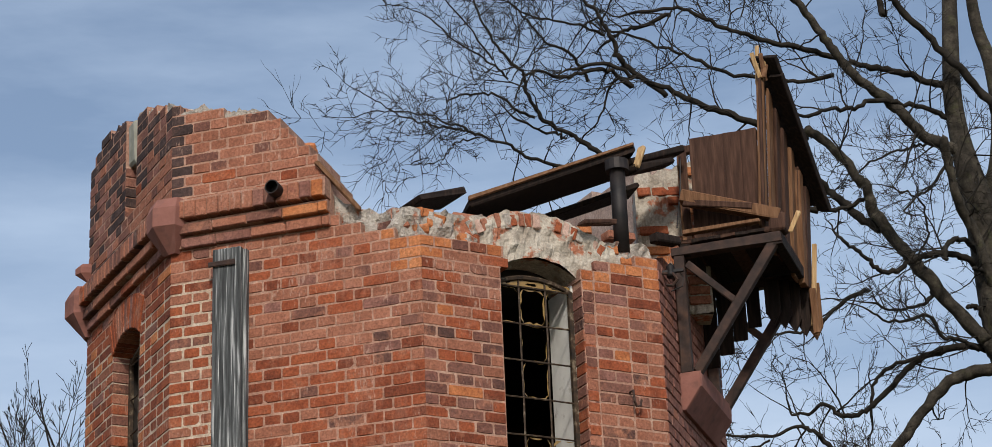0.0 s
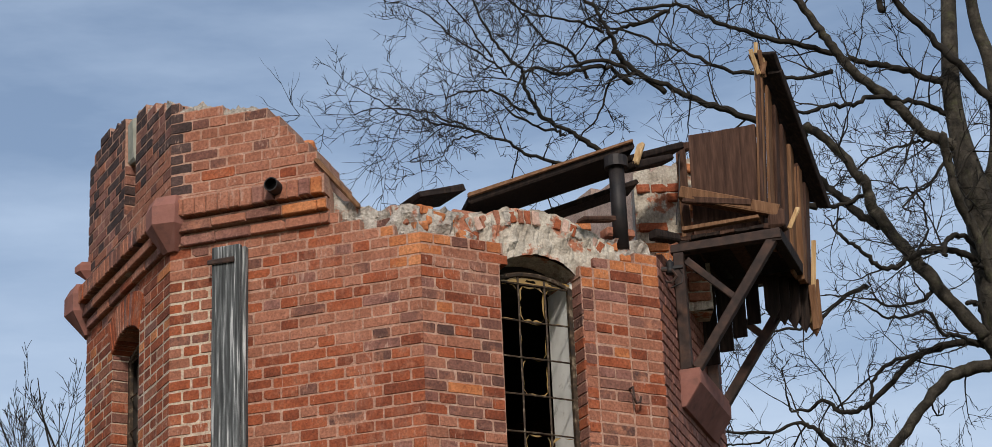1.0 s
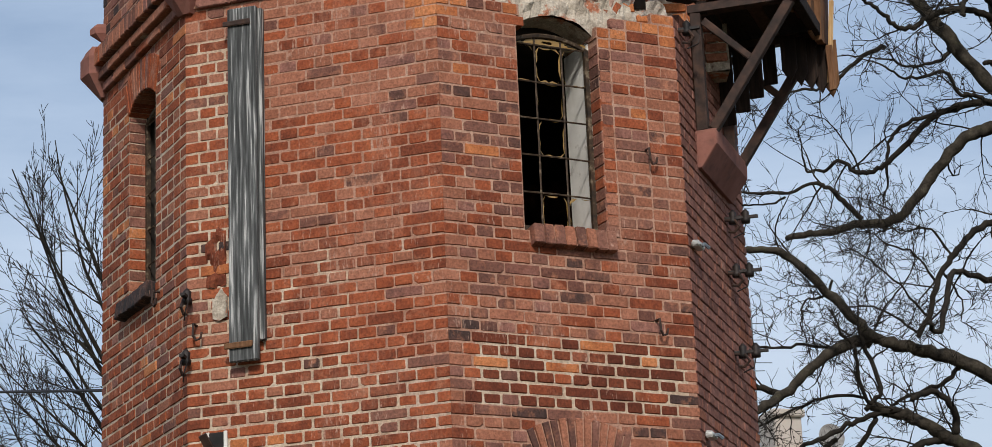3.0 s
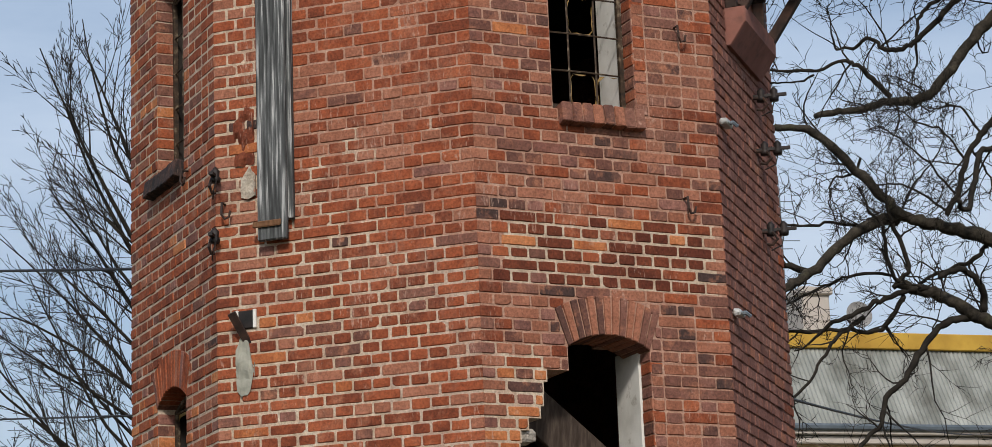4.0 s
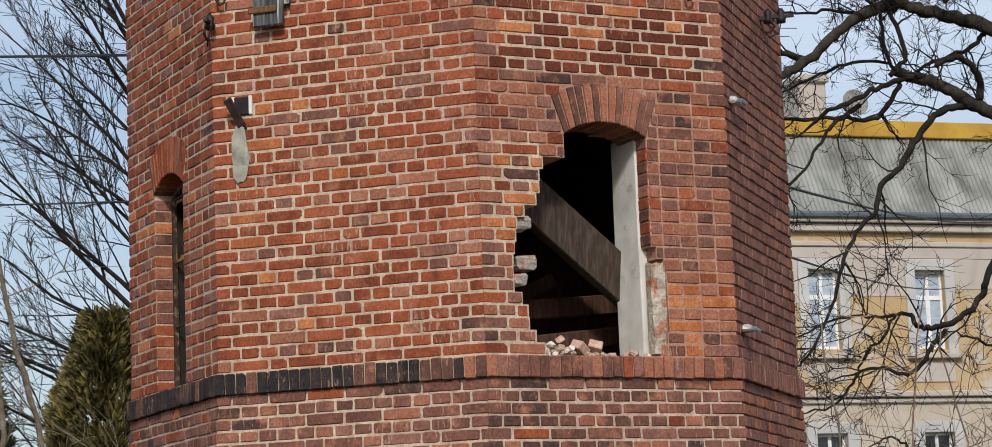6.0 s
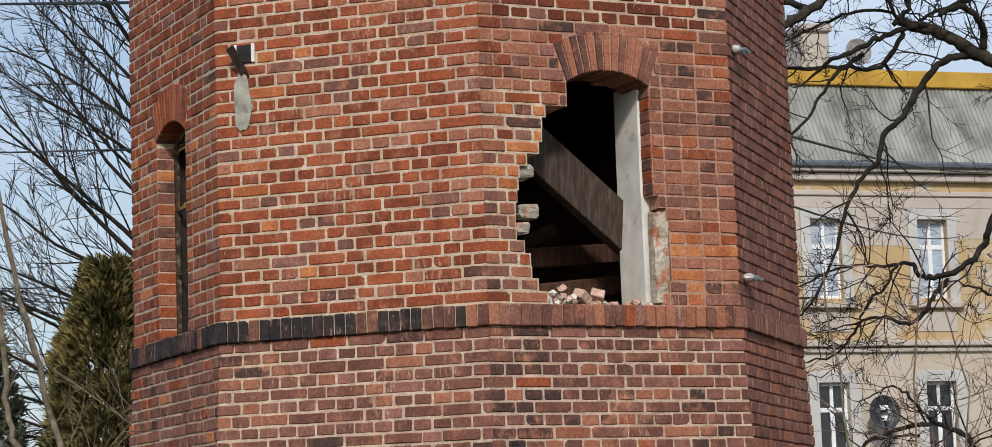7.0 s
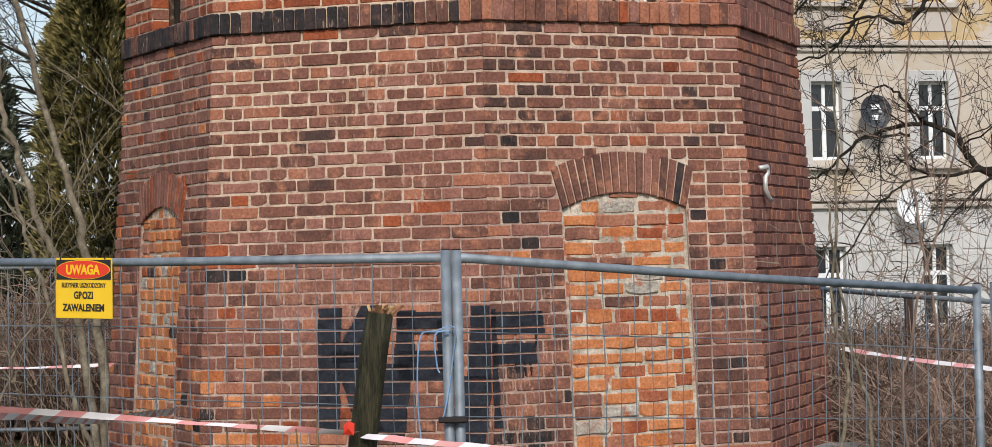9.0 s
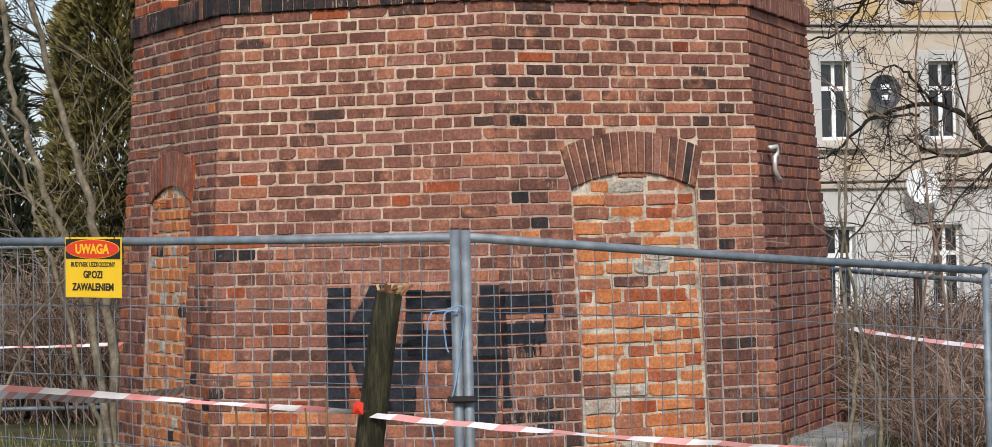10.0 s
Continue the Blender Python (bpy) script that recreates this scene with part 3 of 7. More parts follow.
def mortar_at(k, u, z):
    """Which mortar shows: cream where the wall was repointed, pink under the old wash, dull elsewhere; dark stands for
    shade in face 1's joints and inside the tower.
    """
    wob = noise.noise((u * 2.3, z * 1.7, k * 5.1)) + 0.5 * noise.noise((u * 7.1, z * 6.3, k * 3.3))
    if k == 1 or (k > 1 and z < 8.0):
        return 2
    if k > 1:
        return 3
    if k == 0 and z > BAND_HI:
        return 0 if (5.08 < z < 5.55 and -0.78 < u < 0.78) or (z < 4.7 + 0.3 * wob and u < -0.45) else 1
    if z > 7.75:
        return 1
    if k == -1 and u > -0.42 and z > 5.75 + 0.8 * wob - 0.9 * max(0.0, u):
        return 1
    if k == -1 and z > BAND_HI and u > 0.35 + 0.4 * wob and z > 4.0 + 0.5 * wob:
        return 4
    if z < BAND_LO:
        return (0 if k < 0 else 4) if z > 2.35 + 0.7 * wob and u < 0.3 + 0.4 * wob else (4 if z > 1.9 + 0.7 * wob else 3)
    return 0


BRICK_F = [(8, 9, 10, 11), (4, 5, 9, 8), (5, 6, 10, 9), (6, 7, 11, 10), (7, 4, 8, 11), (0, 1, 5, 4), (1, 2, 6, 5), (2, 3, 7, 6), (3, 0, 4, 7)]


def relief(k, z):
    """Depth of the broken arrises: shallow where a wash has filled the joints."""
    return 0.003 if z > 6.4 and k != 1 else 0.0055


ROUND_F = [tuple(range(20, 30))] + [(a + i, a + (i + 1) % 10, a + 10 + (i + 1) % 10, a + 10 + i) for a in (0, 10) for i in range(10)]


def brick_points(u0, u1, z0, z1, out, deep, rng, jit=0.004, cham=0.0045, sharp=(False, False)):
    """A brick with worn round corners and wavy edges; its face stands out by `out` before y = 0, its back lies `deep` behind."""
    c = [min(rng.uniform(0.0035, 0.010), (u1 - u0) / 3) for _ in range(4)]
    if rng.random() < 0.07:
        c[rng.randrange(4)] = min(0.024, (u1 - u0) / 3)
    if sharp[0]:
        c[0] = c[3] = 0.002
    if sharp[1]:
        c[1] = c[2] = 0.002
    um, w = (u0 + u1) / 2 + rng.uniform(-0.02, 0.02) * min(1.0, (u1 - u0) * 4), jit

    def j():
        return rng.uniform(-w, w) * 0.7
    b, t = z0 + j(), z1 + j()
    l = u0 + (0 if sharp[0] else j() * 0.8)
    r = u1 + (0 if sharp[1] else j() * 0.8)
    edge = [(l + c[0], b + j() * 0.5), (um, b + j()), (r - c[1], b + j() * 0.5), (r, b + c[1] * 0.8), (r + (0 if sharp[1] else j() * 0.6), t - c[2] * 0.8),
            (r - c[2], t + j() * 0.5), (um + j() * 3, t + j()), (l + c[3], t + j() * 0.5), (l + (0 if sharp[0] else j() * 0.6), t - c[3] * 0.8), (l, b + c[0] * 0.8)]
    zc = (b + t) / 2
    tilt = rng.uniform(-0.02, 0.02)
    back = [(x, deep, z) for x, z in edge]
    mid = [(x, -out + cham, z) for x, z in edge]
    front = []
    for x, z in edge:
        dx = 0.0 if (sharp[0] and x < um) or (sharp[1] and x > um) else cham * (1 if x < um - 0.03 else (-1 if x > um + 0.03 else 0))
        front.append((x + dx, -out + tilt * (z - zc), z + (cham if z < zc else -cham) * 0.8))
    return back + mid + front


tower = thing("brick_tower", Matrix.Identity(4), "ruined octagonal red brick tower with a broken open top", "tower")
CELLS = [-0.96 + 0.12 * i for i in range(17)]
pieces = []      # bricks that become objects of their own: face, u0, u1, z0, z1, radius, kind
walls = {}
for k in range(-2, 6):
    rng = random.Random(100 + k)
    core, shell = Acc(), Acc()
    z, row = BASE, 0
    top_max = max(v for _, v in TOPS[k])
    while z < top_max:
        if BAND_LO - 0.03 < z < BAND_HI - 0.03:
            zc1 = BAND_HI
        else:
            zc1 = z + H
            if z < BAND_LO and zc1 > BAND_LO - 0.03:
                zc1 = BAND_LO
        r = radius(z)
        half = r * COS8 * TAN8
        m = face_pose(k, r)
        zm = (z + zc1) / 2
        for s0, s1 in solid(k, zm, half, False, H / 2):
            # the wall's core, its face at the depth of the joints
            cuts = sorted({s0, s1} | {c for c in CELLS if s0 + 0.01 < c < s1 - 0.01})
            m1 = face_pose(k, radius(zc1))
            grow = radius(zc1) * COS8 * TAN8 - half
            for a, b in zip(cuts, cuts[1:]):
                at_l, at_r = abs(a + half) < 0.001, abs(b - half) < 0.001
                a2, b2 = a + (0.004 if at_l else 0.0), b - (0.004 if at_r else 0.0)
                a3, b3 = a2 - (grow if at_l else 0.0), b2 + (grow if at_r else 0.0)
                lo = [m @ Vector(p) for p in ((a2, 0.004, z), (b2, 0.004, z), (b2, 0.42, z), (a2, 0.42, z))]
                hi = [m1 @ Vector(p) for p in ((a3, 0.004, zc1), (b3, 0.004, zc1), (b3, 0.42, zc1), (a3, 0.42, zc1))]
                core.add(lo + hi, BOX_F, mortar_at(k, (a + b) / 2, zm))
        if k <= 1 and not (BAND_LO - 0.03 < z < BAND_HI - 0.03):
            for s0, s1 in solid(k, zm, half, True):
                headers = row % 2 == 0
                u = s0
                edge = abs(s0 + half) < 0.002
                if not edge:
                    grid = 0.13 if headers else 0.26
                    nxt = -half + math.ceil((s0 + half) / grid + 0.15) * grid
                    first = nxt - s0
                else:
                    first = 0.13 * (0.75 if headers else 1.25) if k in (-2, 0) else 0.13 * (1.25 if headers else 0.75)
                while u < s1 - 0.02:
                    ln = first if u == s0 else (0.13 if headers or rng.random() < 0.22 else 0.26)
                    e = u + ln
                    if s1 - e < 0.05:
                        e = s1
                    wide = 0.0078 if mortar_at(k, u, zm) in (0, 4) else 0.0058
                    g, jv = wide * rng.uniform(0.75, 1.2), wide * rng.uniform(0.85, 1.1)
                    b0 = u + (g if not (edge and u == s0) else 0.0)
                    b1 = e - (g if abs(e - half) > 0.002 else 0.0)
                    kind = mix_at(k, (b0 + b1) / 2, zm, rng)
                    # dark and black bricks here stand in for the shaded hollows of the scar
                    if k == -1 and -0.86 < u < -0.62 and 5.98 < zm < 6.42:
                        kind = rng.choice((ORG, DRK, RED, BLK, 7))
                    near = k in (-1, 0) and 1.30 < zm < 2.35
                    if near and len(pieces) < 300:
                        pieces.append((k, b0, b1, z + jv, zc1 - jv, r, kind))
                    else:
                        out = rng.uniform(-0.003, 0.003) + (0.002 if k != 1 else 0.004) - (0.0025 if k != 1 and zm > 6.4 else 0.0)
                        if k == 0 and 3.25 < zm < 3.9 and b0 < profile(BREAK_RIGHT, zm) + 0.2 and b0 > 0.2 and kind == ORG:
                            out = -rng.uniform(0.0, 0.003)
                        shell.add([m @ Vector(p) for p in brick_points(b0, b1, z + jv, zc1 - jv, out, 0.10, rng, 0.004, relief(k, zm), (edge and u == s0, abs(e - half) < 0.002))], ROUND_F, kind)
                    u = e
        z, row = zc1, row + 1
    core.weld()
    walls[k] = part("wall", core, [mortar_cream, mortar_pink, mortar_shaded, mortar_dull, mortar_tan], tower)
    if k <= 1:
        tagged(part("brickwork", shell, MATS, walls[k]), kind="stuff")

# added slabs that block light; their near-black colour paints in the inside's shade
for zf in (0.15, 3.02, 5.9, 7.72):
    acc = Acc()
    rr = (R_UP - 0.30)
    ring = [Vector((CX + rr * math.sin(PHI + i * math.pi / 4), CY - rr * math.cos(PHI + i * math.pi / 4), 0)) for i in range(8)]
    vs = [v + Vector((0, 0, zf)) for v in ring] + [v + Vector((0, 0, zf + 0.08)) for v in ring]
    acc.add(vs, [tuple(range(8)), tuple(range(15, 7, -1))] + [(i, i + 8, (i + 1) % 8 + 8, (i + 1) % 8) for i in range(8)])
    part("inner_floor", acc, inside_shade, tower)


# ---- brick rings over the openings ----
def arch_ring(k, u0, u1, spring, rise, hoop, n, kinds, rng, deep=0.34, z_for_r=None):
    r = radius(spring if z_for_r is None else z_for_r)
    m = face_pose(k, r)
    lean = face_lean(spring)
    c, half = (u0 + u1) / 2, (u1 - u0) / 2
    rad = (half * half + rise * rise) / (2 * rise)
    zc = spring + rise - rad
    a = math.asin(half / rad) * 1.0
    back = Acc()
    bricks = []
    for i in range(n):
        t0, t1 = lerp(-a, a, i / n), lerp(-a, a, (i + 1) / n)
        def at(t, d, y):
            # rings of a flat arch fan out less than their true radii
            b = Vector((c + rad * math.sin(t), y, zc + rad * math.cos(t)))
            s = math.sin(t) * 0.62
            v = b + Vector((s * d, 0, math.sqrt(1 - s * s) * d))
            v.y += lean * (v.z - spring)
            return v
        g = 0.105
        ta, tb = lerp(t0, t1, g), lerp(t0, t1, 1 - g)
        acc = Acc()
        jj = rng.uniform(-0.003, 0.003)
        pts = [at(ta, 0.0, deep), at(tb, 0.0, deep), at(tb, hoop, deep), at(ta, hoop, deep),
               at(ta, 0, -0.002 + jj), at(tb, 0, -0.002 + jj), at(tb, hoop, -0.002 + jj), at(ta, hoop, -0.002 + jj)]
        ta2, tb2 = lerp(t0, t1, 0.14), lerp(t0, t1, 0.86)
        pts += [at(ta2, 0.006, -0.008 + jj), at(tb2, 0.006, -0.008 + jj), at(tb2, hoop - 0.006, -0.008 + jj), at(ta2, hoop - 0.006, -0.008 + jj)]
        acc.add([m @ p for p in pts], BRICK_F + [(3, 2, 1, 0)])
        part("arch_brick", acc, MATS[rng.choices(range(7), kinds)[0]], walls[k])
    for i in range(n):
        t0, t1 = lerp(-a, a, i / n), lerp(-a, a, (i + 1) / n)
        back.add([m @ p for p in (at(t0, 0.004, deep - 0.02), at(t1, 0.004, deep - 0.02), at(t1, hoop, deep - 0.02), at(t0, hoop, deep - 0.02),
                                  at(t0, 0.004, 0.006), at(t1, 0.004, 0.006), at(t1, hoop, 0.006), at(t0, hoop, 0.006))], BOX_F, 0)
    part("arch_mortar", back, mortar_cream if k == 0 and spring < 3 else mortar_pink, walls[k])


def face_lean(z):
    return 0.0 if z > BAND_LO else 0.0737 * COS8


rng = random.Random(7)
arch_ring(-2, -0.30, 0.28, 7.62, 0.10, 0.25, 13, (5, 4, 1, 0, 0, 2, 0), rng)
arch_ring(-2, -0.33, 0.27, 4.61, 0.10, 0.255, 13, (8, 2, 1, 0, 0, 2, 0), rng)
arch_ring(-2, -0.40, 0.46, 1.92, 0.11, 0.24, 17, (4, 1, 4, 0, 0, 3, 0), rng)
arch_ring(0, -0.30, 0.30, 4.66, 0.09, 0.255, 13, (2, 5, 4, 3, 0, 1, 0), rng)
arch_ring(0, -0.43, 0.463, 1.925, 0.10, 0.26, 17, (0.1, 0.3, 4, 9, 0, 2, 0.3), rng)

# ---- the projecting band ----
for k in range(-2, 2):
    rng = random.Random(300 + k)
    r = R_UP + 0.035
    half = r * COS8 * TAN8
    m = face_pose(k, r)
    band = Acc()
    box(band, (-half + 0.012, 0.010, BAND_LO + 0.004), (half - 0.012, 0.13, BAND_HI - 0.004), m, 0)
    band_ob = part("band", band, mortar_cream if k < 0 else (mortar_pink if k == 0 else mortar_shaded), walls[k])
    n = 25
    kinds = {-2: (0, 0, 0.5, 2, 0.3, 0, 9), -1: (0.1, 0, 0.8, 4, 0.05, 0, 9), 0: (0.8, 4, 5, 3.5, 0, 3, 0.1), 1: (0, 0, 1, 0, 0, 9, 0)}[k]
    for i in range(n):
        u0, u1 = lerp(-half, half, i / n), lerp(-half, half, (i + 1) / n)
        acc = Acc()
        sag = rng.uniform(-0.004, 0.004)
        pts = brick_points(u0 + 0.004, u1 - 0.004, BAND_LO - 0.002 + sag, BAND_HI - 0.006 + sag, 0.006 + rng.uniform(-0.003, 0.003), 0.10, rng, 0.003, 0.007)
        acc.add([m @ Vector(p) for p in pts], ROUND_F)
        kk = kinds if not (k == -1 and u0 > 0.6) else (3, 1.5, 5, 4, 0.3, 1, 1.5)
        part("band_brick", acc, MATS[rng.choices(range(7), kk)[0]], band_ob)

# ---- the corbelled cornice left on two faces ----
for k, u_end in ((-2, 0.93), (-1, 0.27)):
    rng = random.Random(400 + k)
    cor = None
    for z0, z1, proud, ln in ((7.985, 8.055, 0.035, 0.26), (8.075, 8.145, 0.075, 0.26), (8.175, 8.30, 0.115, 0.085)):
        r = R_UP + proud
        m = face_pose(k, r)
        half = r * COS8 * TAN8
        back = Acc()
        e = u_end if u_end < 0.9 else half - 0.02
        box(back, (-half + 0.02, 0.012, z0 + 0.004), (e, 0.25, z1 + 0.016), m, 0)
        cor = part("cornice_course", back, mortar_pink, walls[k])
        u = -half + 0.10
        while u < e - 0.03:
            u2 = min(e, u + ln)
            acc = Acc()
            pts = brick_points(u + 0.003, u2 - 0.003, z0 + rng.uniform(-0.004, 0.004), z1, 0.004 + rng.uniform(-0.003, 0.004), 0.12, rng, 0.003, 0.008)
            acc.add([m @ Vector(p) for p in pts], ROUND_F)
            kk = (0.6, 8, 1.5, 0.5, 0, 2, 0.1) if k == -1 else (0.6, 6, 3, 1.0, 0, 2, 0.3)
            kind = ORG if k == -1 and u2 > u_end - 0.07 and proud > 0.05 else rng.choices(range(7), kk)[0]
            part("cornice_brick", acc, MATS[kind], cor)
            u = u2


def corner_stone(v, z, w, h, proud):
    """A faceted moulded block that caps a corner of the cornice."""
    a = PHI + v * math.pi / 4
    m = Matrix.Translation((CX + R_UP * math.sin(a), CY - R_UP * math.cos(a), z)) @ Matrix.Rotation(a, 4, "Z")
    bm = bmesh.new()
    secs = [(0.0, 0.02, 0.4), (h * 0.55, proud, 0.95), (h, proud, 1.0), (h * 1.25, proud * 0.75, 0.9)]
    rings = []
    for dz, p, s in secs:
        q = w * s / 2
        rings.append([bm.verts.new(m @ Vector(c)) for c in ((-q, 0.16, dz), (-q, -p * 0.55, dz), (0, -p, dz), (q, -p * 0.55, dz), (q, 0.16, dz))])
    for a0, a1 in zip(rings, rings[1:]):
        for i in range(4):
            bm.faces.new((a0[i], a0[i + 1], a1[i + 1], a1[i]))
    bm.faces.new(rings[0][::-1])
    bm.faces.new(rings[-1])
    bmesh.ops.recalc_face_normals(bm, faces=bm.faces[:])
    part("corner_stone", bm, terracotta, tower, "faceted terracotta corner block")


corner_stone(-1, 7.96, 0.30, 0.30, 0.17)
corner_stone(-2, 7.96, 0.30, 0.30, 0.17)
corner_stone(-2, 8.42, 0.12, 0.10, 0.10)

# ---- ground ----
def ground_z(x, y):
    """Gentle fall towards the fence and behind the tower."""
    t = max(0.0, min(1.0, (y - 10.0) / 6.0))
    z = -0.33 + 0.53 * t * t * (3 - 2 * t)
    if y > 20:
        s = max(0.0, min(1.0, (y - 20) / 26))
        z -= 1.7 * s * s * (3 - 2 * s)
    if y < 6:
        z = lerp(0.0, -0.33, max(0.0, y / 6)) if y > 0 else 0.0
    near = max(0.0, 1 - abs(y - 15) / 40)
    return z + near * 0.05 * noise.noise((x * 0.5, y * 0.5, 3.1))


acc = Acc()
xs = sorted({-900, -300, -120, -60} | {-30 + i for i in range(61)} | {60, 120, 300, 900})
ys = sorted({-600, -200, -60, -20} | {-10 + i * 0.8 for i in range(100)} | {80, 120, 300, 1200})
acc.add([(x, y, ground_z(x, y)) for y in ys for x in xs],
        [(j * len(xs) + i, j * len(xs) + i + 1, (j + 1) * len(xs) + i + 1, (j + 1) * len(xs) + i) for j in range(len(ys) - 1) for i in range(len(xs) - 1)])
tagged(part("ground", acc, soil, smooth=True), "bare winter ground with short grass and dead leaves", "ground", kind="structure")

# ---- the house behind ----
HP = pose(7.99, 55.0, 0, 0, 0, 17)
house = thing("apartment_house", HP, "three-storey cream and faded yellow house with a sheet-metal roof", "house")
S0, S1, PITCH, COLS = -9.0, 11.0, 2.63, range(-3, 4)
FLOORS = [(-0.06, 1.78), (3.70, 5.44), (7.31, 9.10)]
STORE = [(-2.5, 2.75, render_white), (2.75, 6.25, render_pale), (6.25, 10.25, render_yellow)]
for (z0, z1, mat), (w0, w1) in zip(STORE, FLOORS):
    acc = Acc()
    us = [S0] + [v for c in COLS for v in (c * PITCH - 0.37, c * PITCH + 0.37)] + [S1]
    for i in range(len(us) - 1):
        for za, zb in ((z0, w0), (w0, w1), (w1, z1)):
            if i % 2 == 0 or za != w0:
                box(acc, (us[i], 0, za), (us[i + 1], 0.5, zb))
    acc.weld()
    part("wall", acc, mat, house)
acc = Acc()
box(acc, (S0, 0.5, -2.5), (S1, 9.0, 10.2))
part("rear_body", acc, render_cream, house)
for z0, z1, d in ((2.62, 2.74, 0.10), (2.78, 2.92, 0.16), (6.10, 6.20, 0.08), (6.23, 6.36, 0.16), (9.62, 9.74, 0.07), (9.95, 10.12, 0.16), (10.14, 10.3, 0.28)):
    acc = Acc()
    bevel_box(acc, (S0, -d, z0), (S1, 0.003, z1), 0.02)
    part("cornice", acc, render_cream, house)
# pilaster-like painted surrounds, sills and panels
for fi, (w0, w1) in enumerate(FLOORS):
    for c in COLS:
        u = c * PITCH
        fr = Acc()
        t = 0.24
        bevel_box(fr, (u - 0.37 - t, -0.05, w0 - 0.1), (u - 0.37, 0.02, w1 + 0.25), 0.01)
        bevel_box(fr, (u + 0.37, -0.05, w0 - 0.1), (u + 0.37 + t, 0.02, w1 + 0.25), 0.01)
        bevel_box(fr, (u - 0.368, -0.045, w1), (u + 0.368, 0.02, w1 + 0.25), 0.01)
        win = part("window", fr, render_white, house)
        sl = Acc()
        bevel_box(sl, (u - 0.66, -0.16, w0 - 0.22), (u + 0.66, 0.03, w0 - 0.105), 0.015)
        part("sill", sl, render_cream, win)
        if fi == 2:
            pn = Acc()
            bevel_box(pn, (u - 0.5, -0.03, w0 - 0.75), (u + 0.5, 0.02, w0 - 0.3), 0.015)
            part("panel", pn, render_cream, win)
        wf = Acc()
        y0, y1 = 0.14, 0.20
        hgt = w1 - w0
        tr = w0 + hgt * 0.66
        for a in ((u - 0.37, w0, u - 0.31, w1), (u + 0.31, w0, u + 0.37, w1), (u - 0.31, w0, u + 0.31, w0 + 0.08), (u - 0.31, w1 - 0.06, u + 0.31, w1),
                  (u - 0.31, tr - 0.05, u + 0.31, tr + 0.05), (u - 0.05, w0 + 0.08, u + 0.05, tr - 0.05), (u - 0.04, tr + 0.05, u + 0.04, w1 - 0.06)):
            box(wf, (a[0], y0, a[1]), (a[2], y1, a[3]))
        part("window_frame", wf, paint_white, win)
        for x0, x1, z0, z1 in ((u - 0.31, u - 0.05, w0 + 0.08, tr - 0.05), (u + 0.05, u + 0.31, w0 + 0.08, tr - 0.05), (u - 0.31, u - 0.04, tr + 0.05, w1 - 0.06), (u + 0.04, u + 0.31, tr + 0.05, w1 - 0.06)):
            gl = Acc()
            box(gl, (x0, 0.165, z0), (x1, 0.175, z1))
            lit = fi == 2
            part("pane", gl, curtain if lit else glass_dark, win)
# rusticated courses of the ground floor, and the plain strip under the eaves
for c in range(COLS[0], COLS[-1]):
    for i in range(9):
        z = -1.55 + i * 0.46
        if z + 0.44 > 2.55:
            break
        acc = Acc()
        bevel_box(acc, (c * PITCH + 0.63, -0.028, z), ((c + 1) * PITCH - 0.63, 0.01, z + 0.43), 0.014)
        part("rustic_course", acc, render_white, house)
for c in range(COLS[0], COLS[-1]):
    acc = Acc()
    bevel_box(acc, (c * PITCH + 0.615, -0.012, 8.50 + 0.22 * math.sin(c * 2.3)), ((c + 1) * PITCH - 0.615, 0.01, 9.355), 0.006)
    part("faded_field", acc, render_cream, house)
acc = Acc()
bevel_box(acc, (S0, -0.022, 9.36), (S1, 0.004, 9.615), 0.008)
part("frieze", acc, render_cream, house)
# mansard roof of corrugated sheet, yellow verge board, gutter
acc = Acc()
n = int((S1 - S0) / 0.11)
for i in range(n):
    x = S0 + i * 0.11
    a = [(x, -0.20, 10.30), (x + 0.055, -0.235, 10.31), (x + 0.11, -0.20, 10.30), (x, 1.0, 12.35), (x + 0.055, 0.965, 12.37), (x + 0.11, 1.0, 12.35)]
    acc.add(a, [(0, 1, 4, 3), (1, 2, 5, 4)])
acc.weld()
part("roof", acc, sheet_roof, house)
acc = Acc()
bevel_box(acc, (S0, 0.86, 12.33), (S1, 1.1, 12.72), 0.02)
part("verge_board", acc, paint_yellow, house, "yellow painted verge board")
acc = Acc()
box(acc, (S0, 1.1, 10.2), (S1, 9, 12.6))
part("roof_body", acc, sheet_roof, house)
acc = Acc()
tube(acc, [(S0, -0.30, 10.30), (S1, -0.30, 10.30)], 0.085, 8)
part("gutter", acc, gutter_blue, house)
acc = Acc()
bevel_box(acc, (0.42, 1.6, 12.6), (1.12, 2.5, 13.80), 0.03)
bevel_box(acc, (0.36, 1.5, 13.74), (1.18, 2.6, 13.92), 0.03)
part("chimney", acc, render_cream, house, "pale rendered chimney")


